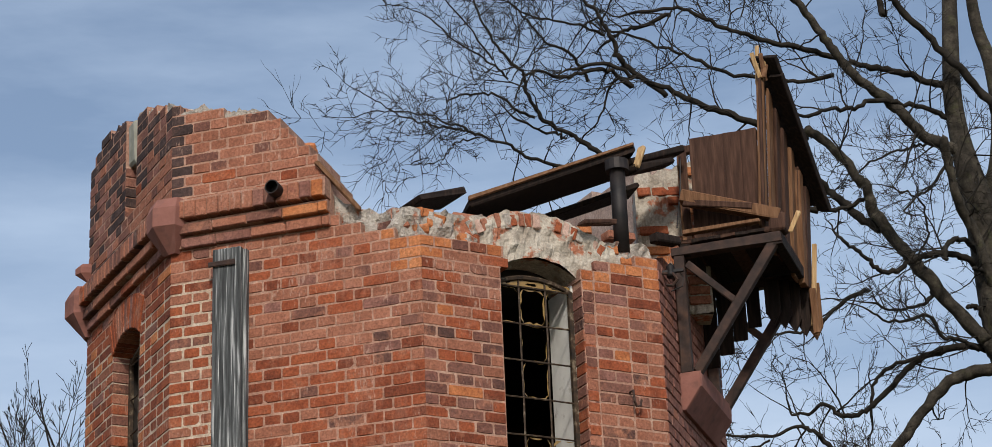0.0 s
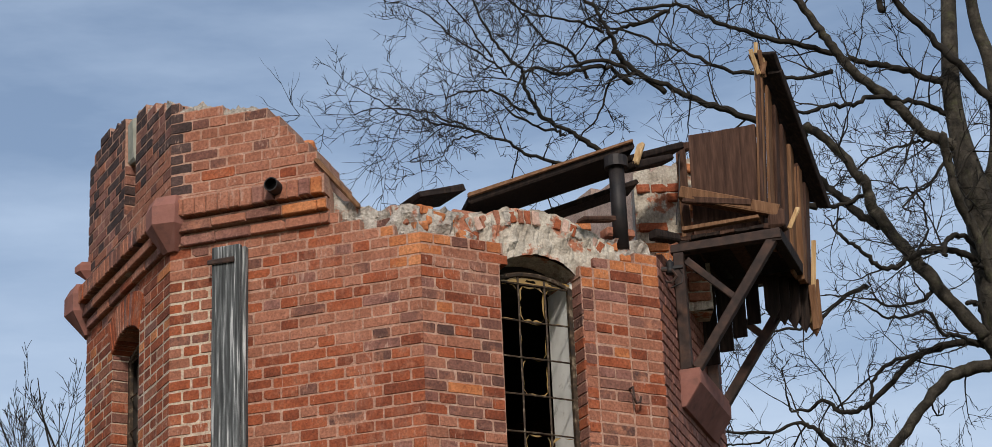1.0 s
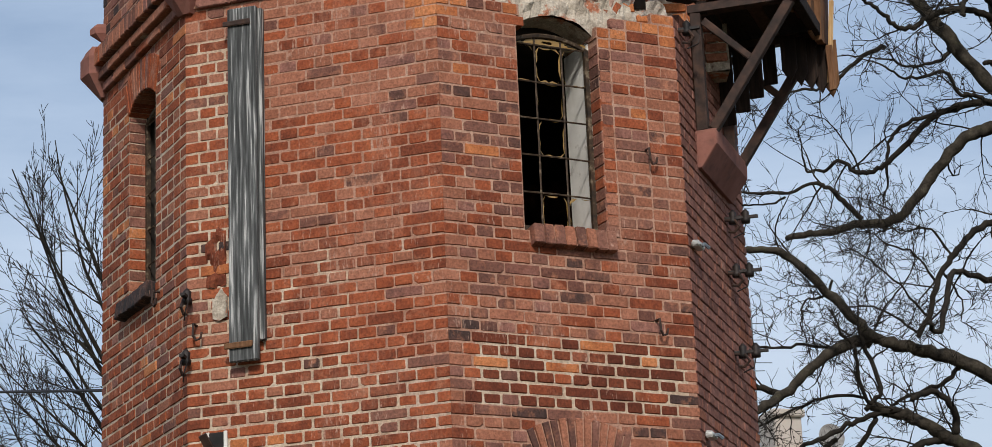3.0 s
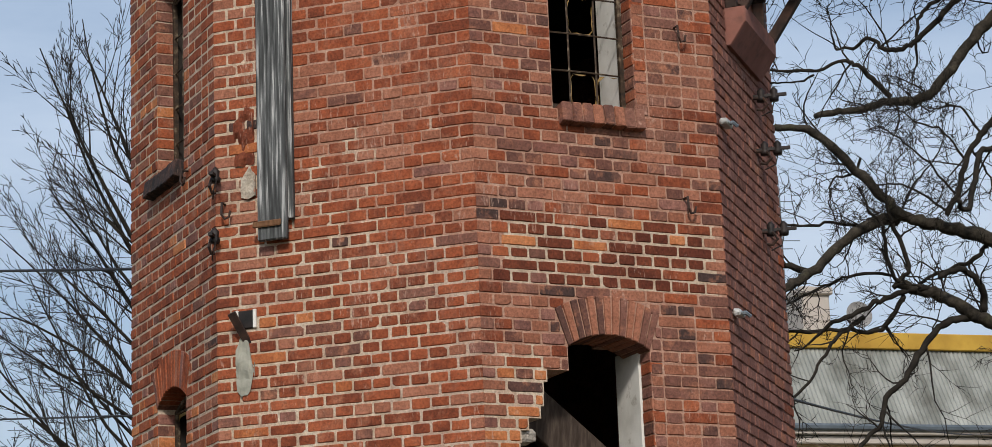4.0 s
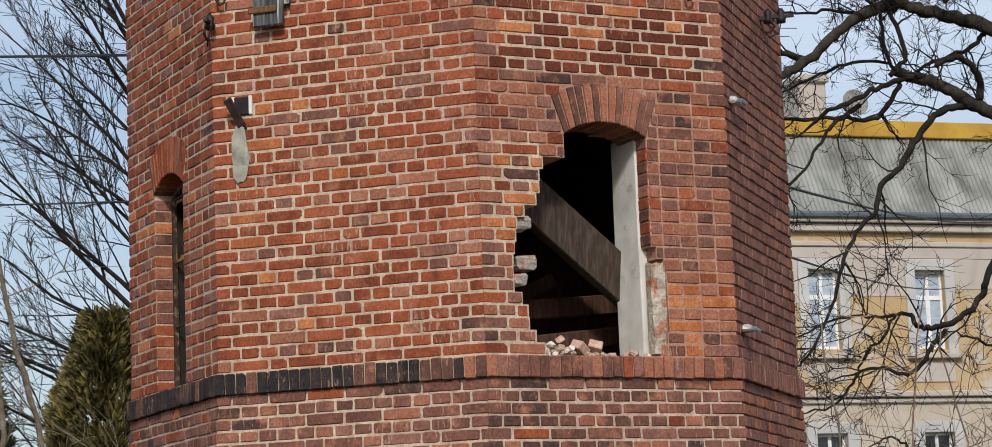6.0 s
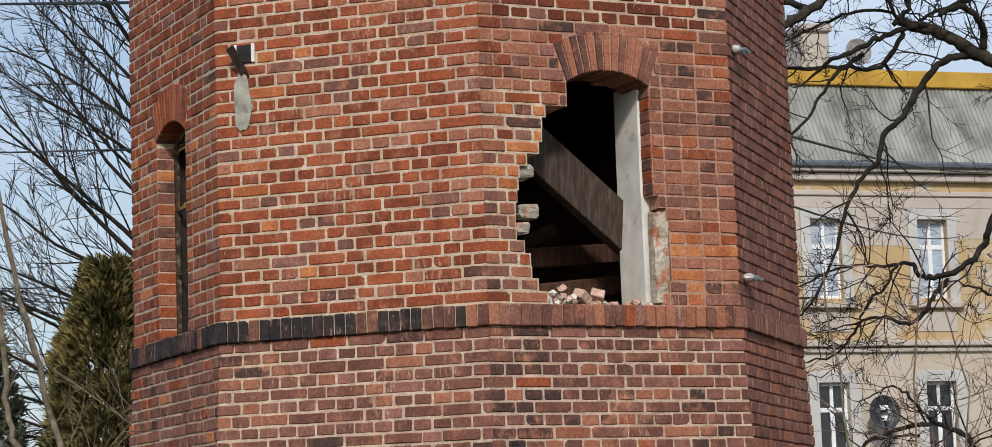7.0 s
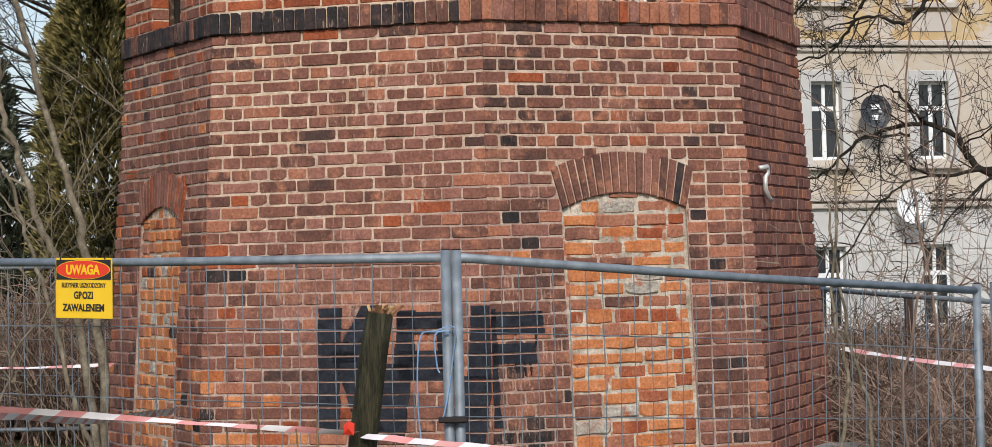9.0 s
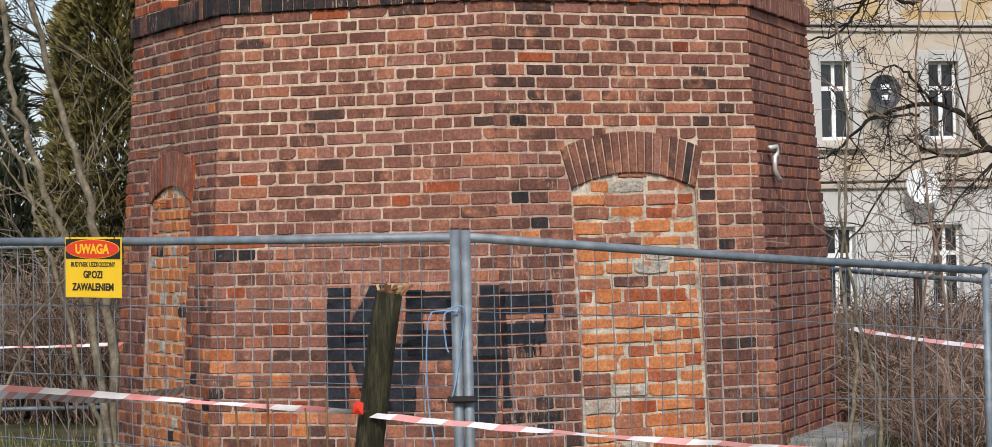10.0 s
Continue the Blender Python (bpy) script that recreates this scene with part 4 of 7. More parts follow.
def dish(name, u, z, r, mat, label, v=-0.42):
    d = thing(name, HP @ pose(u, v, z, 78, 0, -8), label, "satellite dish")
    bm = bmesh.new()
    rings = []
    for i in range(6):
        q = r * i / 5
        rings.append([bm.verts.new((q * math.cos(a * math.pi / 12), q * 1.08 * math.sin(a * math.pi / 12), 0.32 * q * q / r)) for a in range(24)])
    for a, b in zip(rings, rings[1:]):
        for i in range(24):
            bm.faces.new((a[i], a[(i + 1) % 24], b[(i + 1) % 24], b[i]))
    bmesh.ops.remove_doubles(bm, verts=bm.verts[:], dist=1e-4)
    bmesh.ops.solidify(bm, geom=bm.faces[:], thickness=0.02)
    part("bowl", bm, mat, d)
    arm = Acc()
    beam(arm, (0, -r * 0.95, 0.25 * r), (0, -r * 0.2, r * 1.1), 0.03, 0.03)
    beam(arm, (0, 0, -0.02), (0, 0, -0.36), 0.05, 0.05)
    part("arm", arm, galvanised, d)
    lnb = Acc()
    tube(lnb, [(0, -r * 0.25, r * 1.04), (0, -r * 0.1, r * 1.2)], 0.035, 8)
    part("receiver", lnb, paint_white, d)
    return d


dk = dish("satellite_dish", 0.97, 4.72, 0.36, dish_grey, "dark grey satellite dish fixed to the house wall")
for w, z in ((0.2, 0.11), (0.17, -0.13)):
    acc = Acc()
    box(acc, (-w / 2, z - 0.055, 0.075), (w / 2, z + 0.055, 0.085))
    part("mark", acc, paint_white, dk)
dish("satellite_dish", 1.75, 13.22, 0.31, stone_grey, "weathered grey satellite dish on the house roof", 1.45)
mast = thing("roof_antenna", HP @ pose(0.18, 2.0, 12.6), "thin television antenna mast on the house roof", "antenna")
acc = Acc()
tube(acc, [(0, 0, 0), (0.03, 0, 3.6)], 0.02, 6)
part("mast", acc, galvanised, mast)
for zz, w in ((3.45, 0.35), (3.25, 0.3), (3.05, 0.35), (2.5, 0.45), (2.3, 0.25)):
    acc = Acc()
    tube(acc, [(0.03 - w, 0, zz), (0.03 + w, 0, zz + 0.03)], 0.012, 5)
    part("rod", acc, galvanised, mast)
dish("satellite_dish", 1.82, 2.62, 0.39, paint_white, "white satellite dish fixed to the house wall")


# ---- bare trees ----
def sprout(acc, p, d, ln, r, depth, rng, droop=0.0, wob=0.28, kids=(4, 6), n=3, mi=0):
    """A wandering tapered branch with side branches."""
    segs = 6 if depth > 1 else 4
    pts, q, dd = [p], Vector(p), Vector(d).normalized()
    for i in range(segs):
        dd = (dd + Vector((rng.gauss(0, wob), rng.gauss(0, wob * 0.7), rng.gauss(0, wob) - droop))).normalized()
        q = q + dd * ln / segs
        pts.append(q)
    tube(acc, pts, [r * (1 - 0.75 * i / segs) for i in range(segs + 1)], 5 if r > 0.02 else n, mi, False)
    if depth > 0:
        for _ in range(rng.randint(*kids)):
            t = rng.uniform(0.15, 1.0)
            i = min(segs - 1, int(t * segs))
            base = pts[i].lerp(pts[i + 1], t * segs - i) if t < 1 else pts[-1]
            axis = (pts[i + 1] - pts[i]).normalized()
            side = Vector((rng.gauss(0, 1), rng.gauss(0, 0.6), rng.gauss(0.25, 1)))
            side = (side - axis * side.dot(axis)).normalized()
            nd = axis * rng.uniform(0.5, 1.0) + side * rng.uniform(0.5, 1.0)
            sprout(acc, base, nd, ln * rng.uniform(0.38, 0.62), max(0.0045, r * 0.5 * (1 - 0.5 * t)), depth - 1, rng, droop, wob, kids, n, mi)


def smooth_path(pts, k=4):
    """Catmull-Rom through points."""
    out = []
    P = [pts[0]] + pts + [pts[-1]]
    for i in range(1, len(P) - 2):
        a, b, c, d = (Vector(v) for v in P[i - 1:i + 3])
        for j in range(k):
            t = j / k
            out.append(0.5 * ((2 * b) + (c - a) * t + (2 * a - 5 * b + 4 * c - d) * t * t + (3 * b - a - 3 * c + d) * t ** 3))
    out.append(Vector(pts[-1]))
    return out


rng = random.Random(21)
TY = 25.0
tree = thing("tree", pose(6.4, TY, 0), "large bare winter tree with crooked mossy limbs", "tree")
trunk = Acc()
tube(trunk, smooth_path([Vector((x - 6.4, 0, z)) for x, z in ((6.9, -0.6), (6.8, 1.2), (6.75, 4), (6.8, 7), (6.62, 9.2), (6.43, 10.4), (6.35, 11.4), (6.27, 12.07), (6.19, 12.6), (6.15, 13.2), (6.2, 13.9), (6.25, 14.5), (6.3, 15.3), (6.2, 16.8))], 3),
     [0.50 - 0.155 * min(i, 6) / 6 - 0.105 * max(0, min(i - 6, 9)) / 9 - 0.13 * max(0, min(i - 15, 10)) / 10 - 0.05 * max(0, i - 25) / 15 for i in range(40)], 14)
tube(trunk, smooth_path([Vector((x - 6.4, 0.1, z)) for x, z in ((6.33, 11.6), (6.48, 12.1), (6.6, 12.5), (6.67, 13.1), (6.64, 13.7), (6.55, 14.1), (6.52, 14.6), (6.5, 15.6))], 3),
     [0.11 - 0.0025 * i for i in range(22)], 10)
part("trunk", trunk, bark, tree, smooth=True)
crown = Acc()


def bough(xz, r0, r1, twigs):
    """One crooked limb from its root to its tip, with the twigs that grow from it."""
    dy = rng.uniform(-0.9, 0.5)
    n = len(xz)
    path = smooth_path([Vector((x - 6.4, dy * i / (n - 1), z)) for i, (x, z) in enumerate(xz)], 5)
    path = [p + Vector((rng.gauss(0, 0.008), rng.gauss(0, 0.02), rng.gauss(0, 0.008))) for p in path]
    m = len(path) - 1
    wood = Acc()
    tube(wood, path, [0.88 * lerp(r0, r1, i / m) * rng.uniform(0.9, 1.1) for i in range(m + 1)], 9 if r0 > 0.04 else 6)
    part("limb", wood, bark if r0 > 0.06 else bark_dark, tree, smooth=True)
    long = sum((b - a).length for a, b in zip(path, path[1:]))
    fine = r1 < 0.013
    for _ in range(int(twigs * (0.95 if fine else 0.72)) + 1):
        i = min(m - 1, int((rng.random() ** (0.6 if fine else 0.8)) * m))
        axis = (path[i + 1] - path[i]).normalized()
        side = Vector((rng.gauss(0, 1), rng.gauss(0, 0.5), rng.gauss(0.15, 1)))
        side = (side - axis * side.dot(axis)).normalized()
        sprout(crown, path[i], axis * rng.uniform(0.4, 1.0) + side, rng.uniform(0.35, 0.95) * min(1.3, 0.5 + long * 0.25), min(0.013, lerp(r0, r1, i / m) * 0.5), 2, rng, -0.01, 0.2, (3, 5))
    if r1 < 0.03 and twigs:
        sprout(crown, path[-1], path[-1] - path[-2], rng.uniform(0.3, 0.55), max(0.005, r1 * 0.9), 2, rng, -0.01, 0.2, (3, 5))


bough([(6.78, 12.7), (6.59, 13.02), (6.35, 13.3), (6.15, 13.52), (5.85, 13.84), (5.59, 14.1), (5.47, 14.26), (5.33, 14.3), (5.03, 14.43)], 0.06, 0.035, 6)
bough([(5.47, 14.26), (5.44, 14.54), (5.38, 14.95)], 0.05, 0.02, 3)
bough([(6.16, 12.55), (5.99, 12.61), (5.73, 12.74), (5.54, 12.96), (5.33, 13.15), (5.07, 13.36), (4.87, 13.59), (4.72, 13.81), (4.57, 14.06), (4.42, 14.26), (4.21, 14.45), (3.97, 14.58)], 0.08, 0.04, 14)
bough([(2.72, 15.18), (3.21, 14.97), (3.63, 14.79), (3.97, 14.58)], 0.04, 0.015, 10)
bough([(6.17, 13.26), (6.07, 13.34), (5.81, 13.44), (5.54, 13.54), (5.26, 13.58), (4.93, 13.68), (4.66, 13.78), (4.28, 13.88), (3.89, 13.99), (3.62, 14.09), (3.35, 14.25), (3.07, 14.33), (2.62, 14.27)], 0.05, 0.02, 14)
bough([(4.86, 13.53), (4.52, 13.47), (4.19, 13.51), (3.64, 13.59), (3.32, 13.79), (3.04, 13.91), (2.66, 14.08), (2.28, 14.19)], 0.03, 0.015, 14)
bough([(4.46, 12.78), (4.26, 12.85), (3.91, 12.92), (3.6, 13.04), (3.27, 13.14), (2.96, 13.31), (2.62, 13.43), (2.25, 13.6), (1.91, 13.51)], 0.055, 0.02, 12)
bough([(6.69, 9.68), (6.26, 10.22), (6.13, 10.39), (5.84, 10.74), (5.56, 11.15), (5.33, 11.44), (5.12, 11.81), (5.06, 12.04), (4.96, 12.22), (4.72, 12.53), (4.46, 12.78)], 0.1, 0.055, 8)
bough([(5.19, 11.65), (4.98, 11.81), (4.78, 12.05), (4.58, 12.27), (4.24, 12.62)], 0.06, 0.04, 3)
bough([(6.1, 12.92), (5.93, 13.01), (5.55, 13.08), (5.21, 13.09), (4.98, 12.97), (4.7, 12.92), (4.44, 12.81)], 0.035, 0.025, 5)
bough([(5.06, 12.03), (4.88, 11.93), (4.66, 11.88), (4.38, 11.89), (4.24, 11.85)], 0.028, 0.02, 4)
bough([(6.57, 10.4), (6.34, 10.84), (6.15, 11.48), (5.96, 11.78), (5.89, 12.14), (5.81, 12.43)], 0.075, 0.05, 8)
bough([(6.29, 11.13), (6.05, 11.25), (5.8, 11.28), (5.59, 11.22), (5.38, 11.12), (5.2, 10.97), (4.99, 10.96), (4.88, 11.05), (4.72, 11.14), (4.56, 11.23)], 0.045, 0.02, 9)
bough([(6.27, 11.24), (6.07, 11.43), (5.9, 11.39), (5.76, 11.24), (5.72, 11.06)], 0.035, 0.03, 4)
bough([(4.99, 10.96), (4.73, 10.85), (4.48, 10.65), (4.26, 10.51), (4.05, 10.49), (3.83, 10.47)], 0.03, 0.012, 8)
bough([(5.68, 10.93), (5.63, 10.8), (5.45, 10.7), (5.21, 10.65), (4.96, 10.68)], 0.03, 0.015, 8)
bough([(6.1, 10.25), (5.9, 10.32), (5.7, 10.29), (5.55, 10.47), (5.39, 10.45), (5.09, 10.33), (4.82, 10.4)], 0.03, 0.014, 10)
bough([(6.29, 10.2), (6.02, 10.3), (5.69, 10.27), (5.44, 10.17), (5.18, 9.92), (4.95, 9.72), (4.76, 9.62), (4.58, 9.65), (4.46, 9.78), (4.27, 9.69), (4.09, 9.71)], 0.05, 0.016, 8)
bough([(5.71, 10.27), (5.52, 10.21), (5.2, 10.15), (5.02, 10.01), (4.95, 9.72)], 0.032, 0.022, 5)
bough([(6.37, 10.04), (6.07, 10), (5.82, 9.94), (5.6, 9.76), (5.37, 9.5), (5.1, 9.17), (4.85, 9.03), (4.61, 9.04), (4.37, 8.99), (4.05, 8.96), (3.82, 8.93)], 0.085, 0.035, 7)
bough([(4.57, 9.04), (4.43, 9.19), (4.24, 9.35), (4.08, 9.41), (3.71, 9.28), (3.2, 9.32)], 0.035, 0.016, 8)
bough([(3.79, 9.3), (3.59, 9.22), (3.35, 9.21), (3.19, 9.18)], 0.014, 0.008, 5)
bough([(6.33, 10), (6.26, 10.27), (6.21, 10.49), (6.11, 10.68), (6, 10.66)], 0.045, 0.03, 4)
bough([(6.35, 11.09), (6.23, 11.07), (6.06, 11.03)], 0.03, 0.03, 0)
bough([(6.09, 12.48), (5.93, 12.3), (5.71, 11.99), (5.53, 11.82), (5.3, 11.56)], 0.025, 0.014, 9)
bough([(5.83, 12.68), (5.65, 12.64), (5.53, 12.62), (5.18, 12.51), (4.95, 12.29)], 0.02, 0.01, 8)
bough([(5.7, 12.76), (5.59, 12.58), (5.4, 12.14)], 0.02, 0.012, 6)
bough([(5.55, 11.33), (5.66, 11.51), (5.6, 11.77), (5.45, 11.84), (5.16, 11.87)], 0.016, 0.01, 8)
bough([(4.52, 11.88), (3.22, 12.12), (2.61, 12.36), (2.14, 12.62), (1.96, 12.74), (1.81, 12.82), (1.56, 12.95), (1.48, 13.09), (1.38, 13.25), (1.37, 13.44), (1.21, 13.6), (1.06, 13.8), (0.91, 14.12), (0.83, 14.34), (0.77, 14.6)], 0.04, 0.01, 12)
bough([(2.61, 12.36), (2.27, 12.37), (1.76, 12.5), (1.36, 12.62), (1.21, 12.74), (0.87, 12.87), (0.68, 12.98), (0.5, 13.04), (0.31, 13.13), (0.03, 13.17), (-0.22, 13.17), (-0.54, 13.11)], 0.028, 0.006, 14)
bough([(1.81, 12.84), (1.71, 12.77), (1.49, 12.7), (1.21, 12.74)], 0.018, 0.014, 5)
bough([(1.48, 13.09), (1.29, 13.13), (1.07, 13.26), (0.82, 13.21), (0.62, 13.12), (0.5, 13.01)], 0.02, 0.01, 9)
bough([(2.6, 13.44), (2.35, 13.56), (2.13, 13.52), (1.81, 13.39), (1.52, 13.4), (1.39, 13.29)], 0.03, 0.018, 8)
bough([(2.13, 13.52), (1.98, 13.69), (1.85, 13.81), (1.64, 13.82), (1.48, 13.97), (1.23, 14.19), (0.98, 14.22)], 0.025, 0.008, 10)
bough([(2.96, 13.31), (2.61, 13.62), (2.43, 13.77), (2.41, 13.91), (2.32, 14.08), (2.23, 14.23), (2.05, 14.42), (1.89, 14.57), (1.57, 14.57), (1.06, 14.66)], 0.04, 0.012, 14)
bough([(3.07, 14.33), (2.67, 14.2), (2.51, 14.19), (2.32, 14.08)], 0.03, 0.02, 5)
bough([(2.6, 13.55), (2.38, 13.52), (2.27, 13.28), (2.19, 13.04), (2, 12.87)], 0.018, 0.01, 6)
bough([(1.21, 13.6), (1.03, 13.75), (0.81, 13.9), (0.59, 14.03), (0.41, 14.21), (0.19, 14.34), (-0.16, 14.44)], 0.016, 0.005, 14)
bough([(0.87, 12.87), (0.65, 12.77), (0.52, 12.6), (0.45, 12.44), (0.22, 12.31)], 0.012, 0.006, 8)
bough([(1.3, 12.67), (1.25, 12.55), (1.21, 12.35)], 0.01, 0.006, 3)
bough([(0.68, 12.98), (0.42, 13.05), (0.07, 13.19), (-0.2, 13.4), (-0.48, 13.6)], 0.014, 0.006, 12)
bough([(1.06, 13.8), (0.77, 14.19), (0.46, 14.52), (0.12, 14.85)], 0.014, 0.006, 10)
bough([(2.32, 14.08), (2.09, 14.15), (1.8, 14.16), (1.45, 14.21), (1.1, 14.42)], 0.02, 0.008, 14)
bough([(6.05, 7.13), (5.6, 7.39), (5.22, 7.55), (4.88, 7.63), (4.59, 7.73), (4.4, 7.91), (4.13, 8.23), (3.85, 8.52), (3.6, 8.67), (3.31, 8.68)], 0.09, 0.04, 8)
bough([(4.55, 7.69), (4.38, 7.69), (4.11, 7.57), (3.85, 7.37), (3.58, 7.12), (3.31, 6.96), (3.15, 6.84)], 0.075, 0.045, 8)
bough([(3.58, 7.18), (3.33, 7.24), (3.18, 7.27)], 0.04, 0.03, 4)
bough([(4.55, 6.91), (4.38, 6.66), (4.25, 6.58), (3.79, 6.62), (3.33, 6.63)], 0.032, 0.022, 6)
bough([(4.85, 6.91), (4.7, 6.97), (4.4, 6.89), (4.1, 6.76), (3.79, 6.62)], 0.04, 0.028, 6)
bough([(5.84, 6.34), (5.52, 6.53), (5.22, 6.69), (4.98, 6.85), (4.74, 6.94), (4.5, 7.04)], 0.09, 0.06, 5)
bough([(5.35, 6.71), (5.33, 6.88), (5.17, 7.08), (4.92, 7.04), (4.83, 6.97)], 0.045, 0.03, 5)
bough([(5.29, 6.65), (5.05, 6.62), (4.85, 6.53), (4.63, 6.25), (4.47, 6.02), (4.26, 5.83), (4.17, 5.56), (3.96, 5.33), (3.79, 4.99), (3.67, 4.6), (3.39, 4.11), (3.22, 3.97)], 0.05, 0.012, 16)
bough([(4.12, 6.69), (3.88, 6.55), (3.71, 6.36), (3.54, 6.09), (3.31, 5.84)], 0.03, 0.016, 7)
bough([(6.69, 8.29), (6.16, 8.23), (5.69, 8.28), (5.41, 8.31), (5.25, 7.97), (5.14, 7.62), (5, 7.67)], 0.04, 0.03, 6)
bough([(6.84, 9.09), (6.4, 9), (6.03, 8.97), (5.74, 8.83), (5.48, 8.57), (5.29, 8.32), (5.17, 7.97), (5, 7.67)], 0.05, 0.03, 8)
bough([(4.38, 7.74), (4.17, 7.68), (3.88, 7.73), (3.54, 7.73), (3.35, 7.77)], 0.024, 0.014, 10)
bough([(4.45, 7), (4.6, 7.21), (4.46, 7.64)], 0.03, 0.025, 8)
bough([(4.5, 7.04), (4.39, 7.22), (4.33, 7.56), (4.17, 7.7)], 0.025, 0.02, 8)
bough([(5.46, 7.39), (5.28, 7.27), (5.01, 7.19), (4.8, 7.11)], 0.03, 0.02, 8)
bough([(4.48, 7.12), (4.09, 7.17), (3.76, 7.08), (3.42, 6.96)], 0.02, 0.015, 12)
bough([(4.22, 8.38), (4.11, 8.21), (3.9, 8.15), (3.82, 7.89)], 0.018, 0.01, 10)
bough([(5.52, 5.27), (5.3, 4.87), (5.24, 4.69), (5.06, 4.5), (4.84, 4.4), (4.7, 4.39), (4.59, 4.42), (4.51, 4.54), (4.35, 4.54), (4.17, 4.53), (3.96, 4.55), (3.71, 4.51), (3.39, 4.36)], 0.045, 0.01, 18)
bough([(4.84, 4.35), (4.69, 4.18), (4.57, 4), (4.39, 3.92), (4.18, 3.99), (3.97, 3.97), (3.86, 3.81), (3.64, 3.61), (3.4, 3.59)], 0.03, 0.01, 14)
bough([(4.35, 4.54), (4.2, 4.29), (4.05, 4.16), (3.92, 3.95)], 0.02, 0.014, 8)
bough([(5.54, 4.24), (5.27, 4.17), (5.08, 4.24), (4.94, 4.25)], 0.02, 0.012, 6)
bough([(5.52, 2.45), (5.19, 2.43), (4.79, 2.37), (4.51, 2.48)], 0.03, 0.014, 10)
bough([(5.51, 2.26), (5.19, 2.43), (5.04, 2.61), (4.94, 2.79), (4.64, 2.91), (4.35, 2.88), (3.99, 2.75), (3.7, 2.48), (3.42, 2.34)], 0.045, 0.012, 16)
bough([(4.64, 2.91), (4.53, 2.98), (4.33, 3.2), (4.15, 3.27), (3.94, 3.17)], 0.02, 0.01, 8)
bough([(5.52, 2.39), (5.18, 2.29), (4.98, 2.12), (4.77, 1.96), (4.59, 1.75), (4.3, 1.68)], 0.02, 0.008, 12)
bough([(4.45, 2.78), (4.17, 2.78), (3.99, 2.75)], 0.02, 0.012, 6)
bough([(4.75, 2.37), (4.37, 2.3), (4.04, 2.05), (3.77, 1.68), (3.51, 1.44)], 0.015, 0.008, 12)
bough([(5.17, 7.97), (4.9, 8.17), (4.58, 8.37), (4.26, 8.48)], 0.016, 0.007, 13)
bough([(5.29, 8.32), (5.06, 8.58), (4.74, 8.67), (4.45, 8.81)], 0.016, 0.007, 13)
bough([(5.48, 8.57), (5.29, 8.91), (4.99, 8.88), (4.77, 9.08)], 0.016, 0.007, 11)
bough([(5.07, 7.77), (4.75, 8.04), (4.46, 8.13), (4.22, 8.04)], 0.016, 0.007, 11)
bough([(5.38, 8.44), (5.48, 8.03), (5.39, 7.76)], 0.016, 0.007, 8)
bough([(4.59, 7.73), (4.68, 7.99), (4.9, 8.25), (5.05, 8.45)], 0.016, 0.007, 10)
part("crown", crown, bark_dark, tree, "fine leafless twigs", smooth=True)

rng = random.Random(5)
tree2 = thing("tree", pose(-4.05, 34, -0.6), "bare winter tree with long branches fanning upwards", "tree")
t2 = Acc()
tube(t2, [(0, 0, -0.2), (0.05, 0, 2), (-0.05, 0, 4.2), (0.1, 0, 6.5), (0.2, 0, 8.8), (0.25, 0, 11.0)], [0.28, 0.24, 0.19, 0.14, 0.10, 0.03], 10)
part("trunk", t2, bark_dark, tree2, smooth=True)


def fan(acc, p, d, ln, r, depth, curl):
    """A long smooth branch that curves upwards, with side branches at narrow angles."""
    segs = 8 if depth > 1 else 4
    pts, q, dd = [p], Vector(p), Vector(d).normalized()
    for i in range(segs):
        dd = (dd + Vector((rng.gauss(0, 0.055), rng.gauss(0, 0.05), rng.gauss(curl, 0.07)))).normalized()
        q = q + dd * ln / segs
        pts.append(q)
    tube(acc, pts, [max(0.0045, r * (1 - 0.8 * i / segs)) for i in range(segs + 1)], 5 if r > 0.02 else 3, 0, False)
    if depth > 0:
        for _ in range({3: 9, 2: 6, 1: 3}[depth]):
            t = rng.uniform(0.12, 1.0)
            i = min(segs - 1, int(t * segs))
            axis = (pts[i + 1] - pts[i]).normalized()
            side = Vector((rng.gauss(0, 1), rng.gauss(0, 0.7), rng.gauss(0.2, 1)))
            side = (side - axis * side.dot(axis)).normalized()
            fan(acc, pts[i].lerp(pts[i + 1], rng.random()), axis + side * rng.uniform(0.35, 0.75), ln * rng.uniform(0.3, 0.52) * (1.15 - 0.5 * t), r * 0.45 * (1 - 0.5 * t), depth - 1, curl * 0.8)


t2 = Acc()
for i in range(28):
    z = 1.4 + 9.1 * i / 27 + rng.uniform(-0.2, 0.2)
    el = radians(lerp(4, 62, (i / 27) ** 1.1) + rng.uniform(-8, 8))
    fan(t2, Vector((0.1, 0, z)), Vector((-math.cos(el), rng.uniform(-0.35, 0.25), math.sin(el))), rng.uniform(2.9, 4.2), rng.uniform(0.032, 0.052), 3, rng.uniform(-0.01, 0.05))
part("crown", t2, bark_dark, tree2, "long fanning leafless branches", smooth=True)


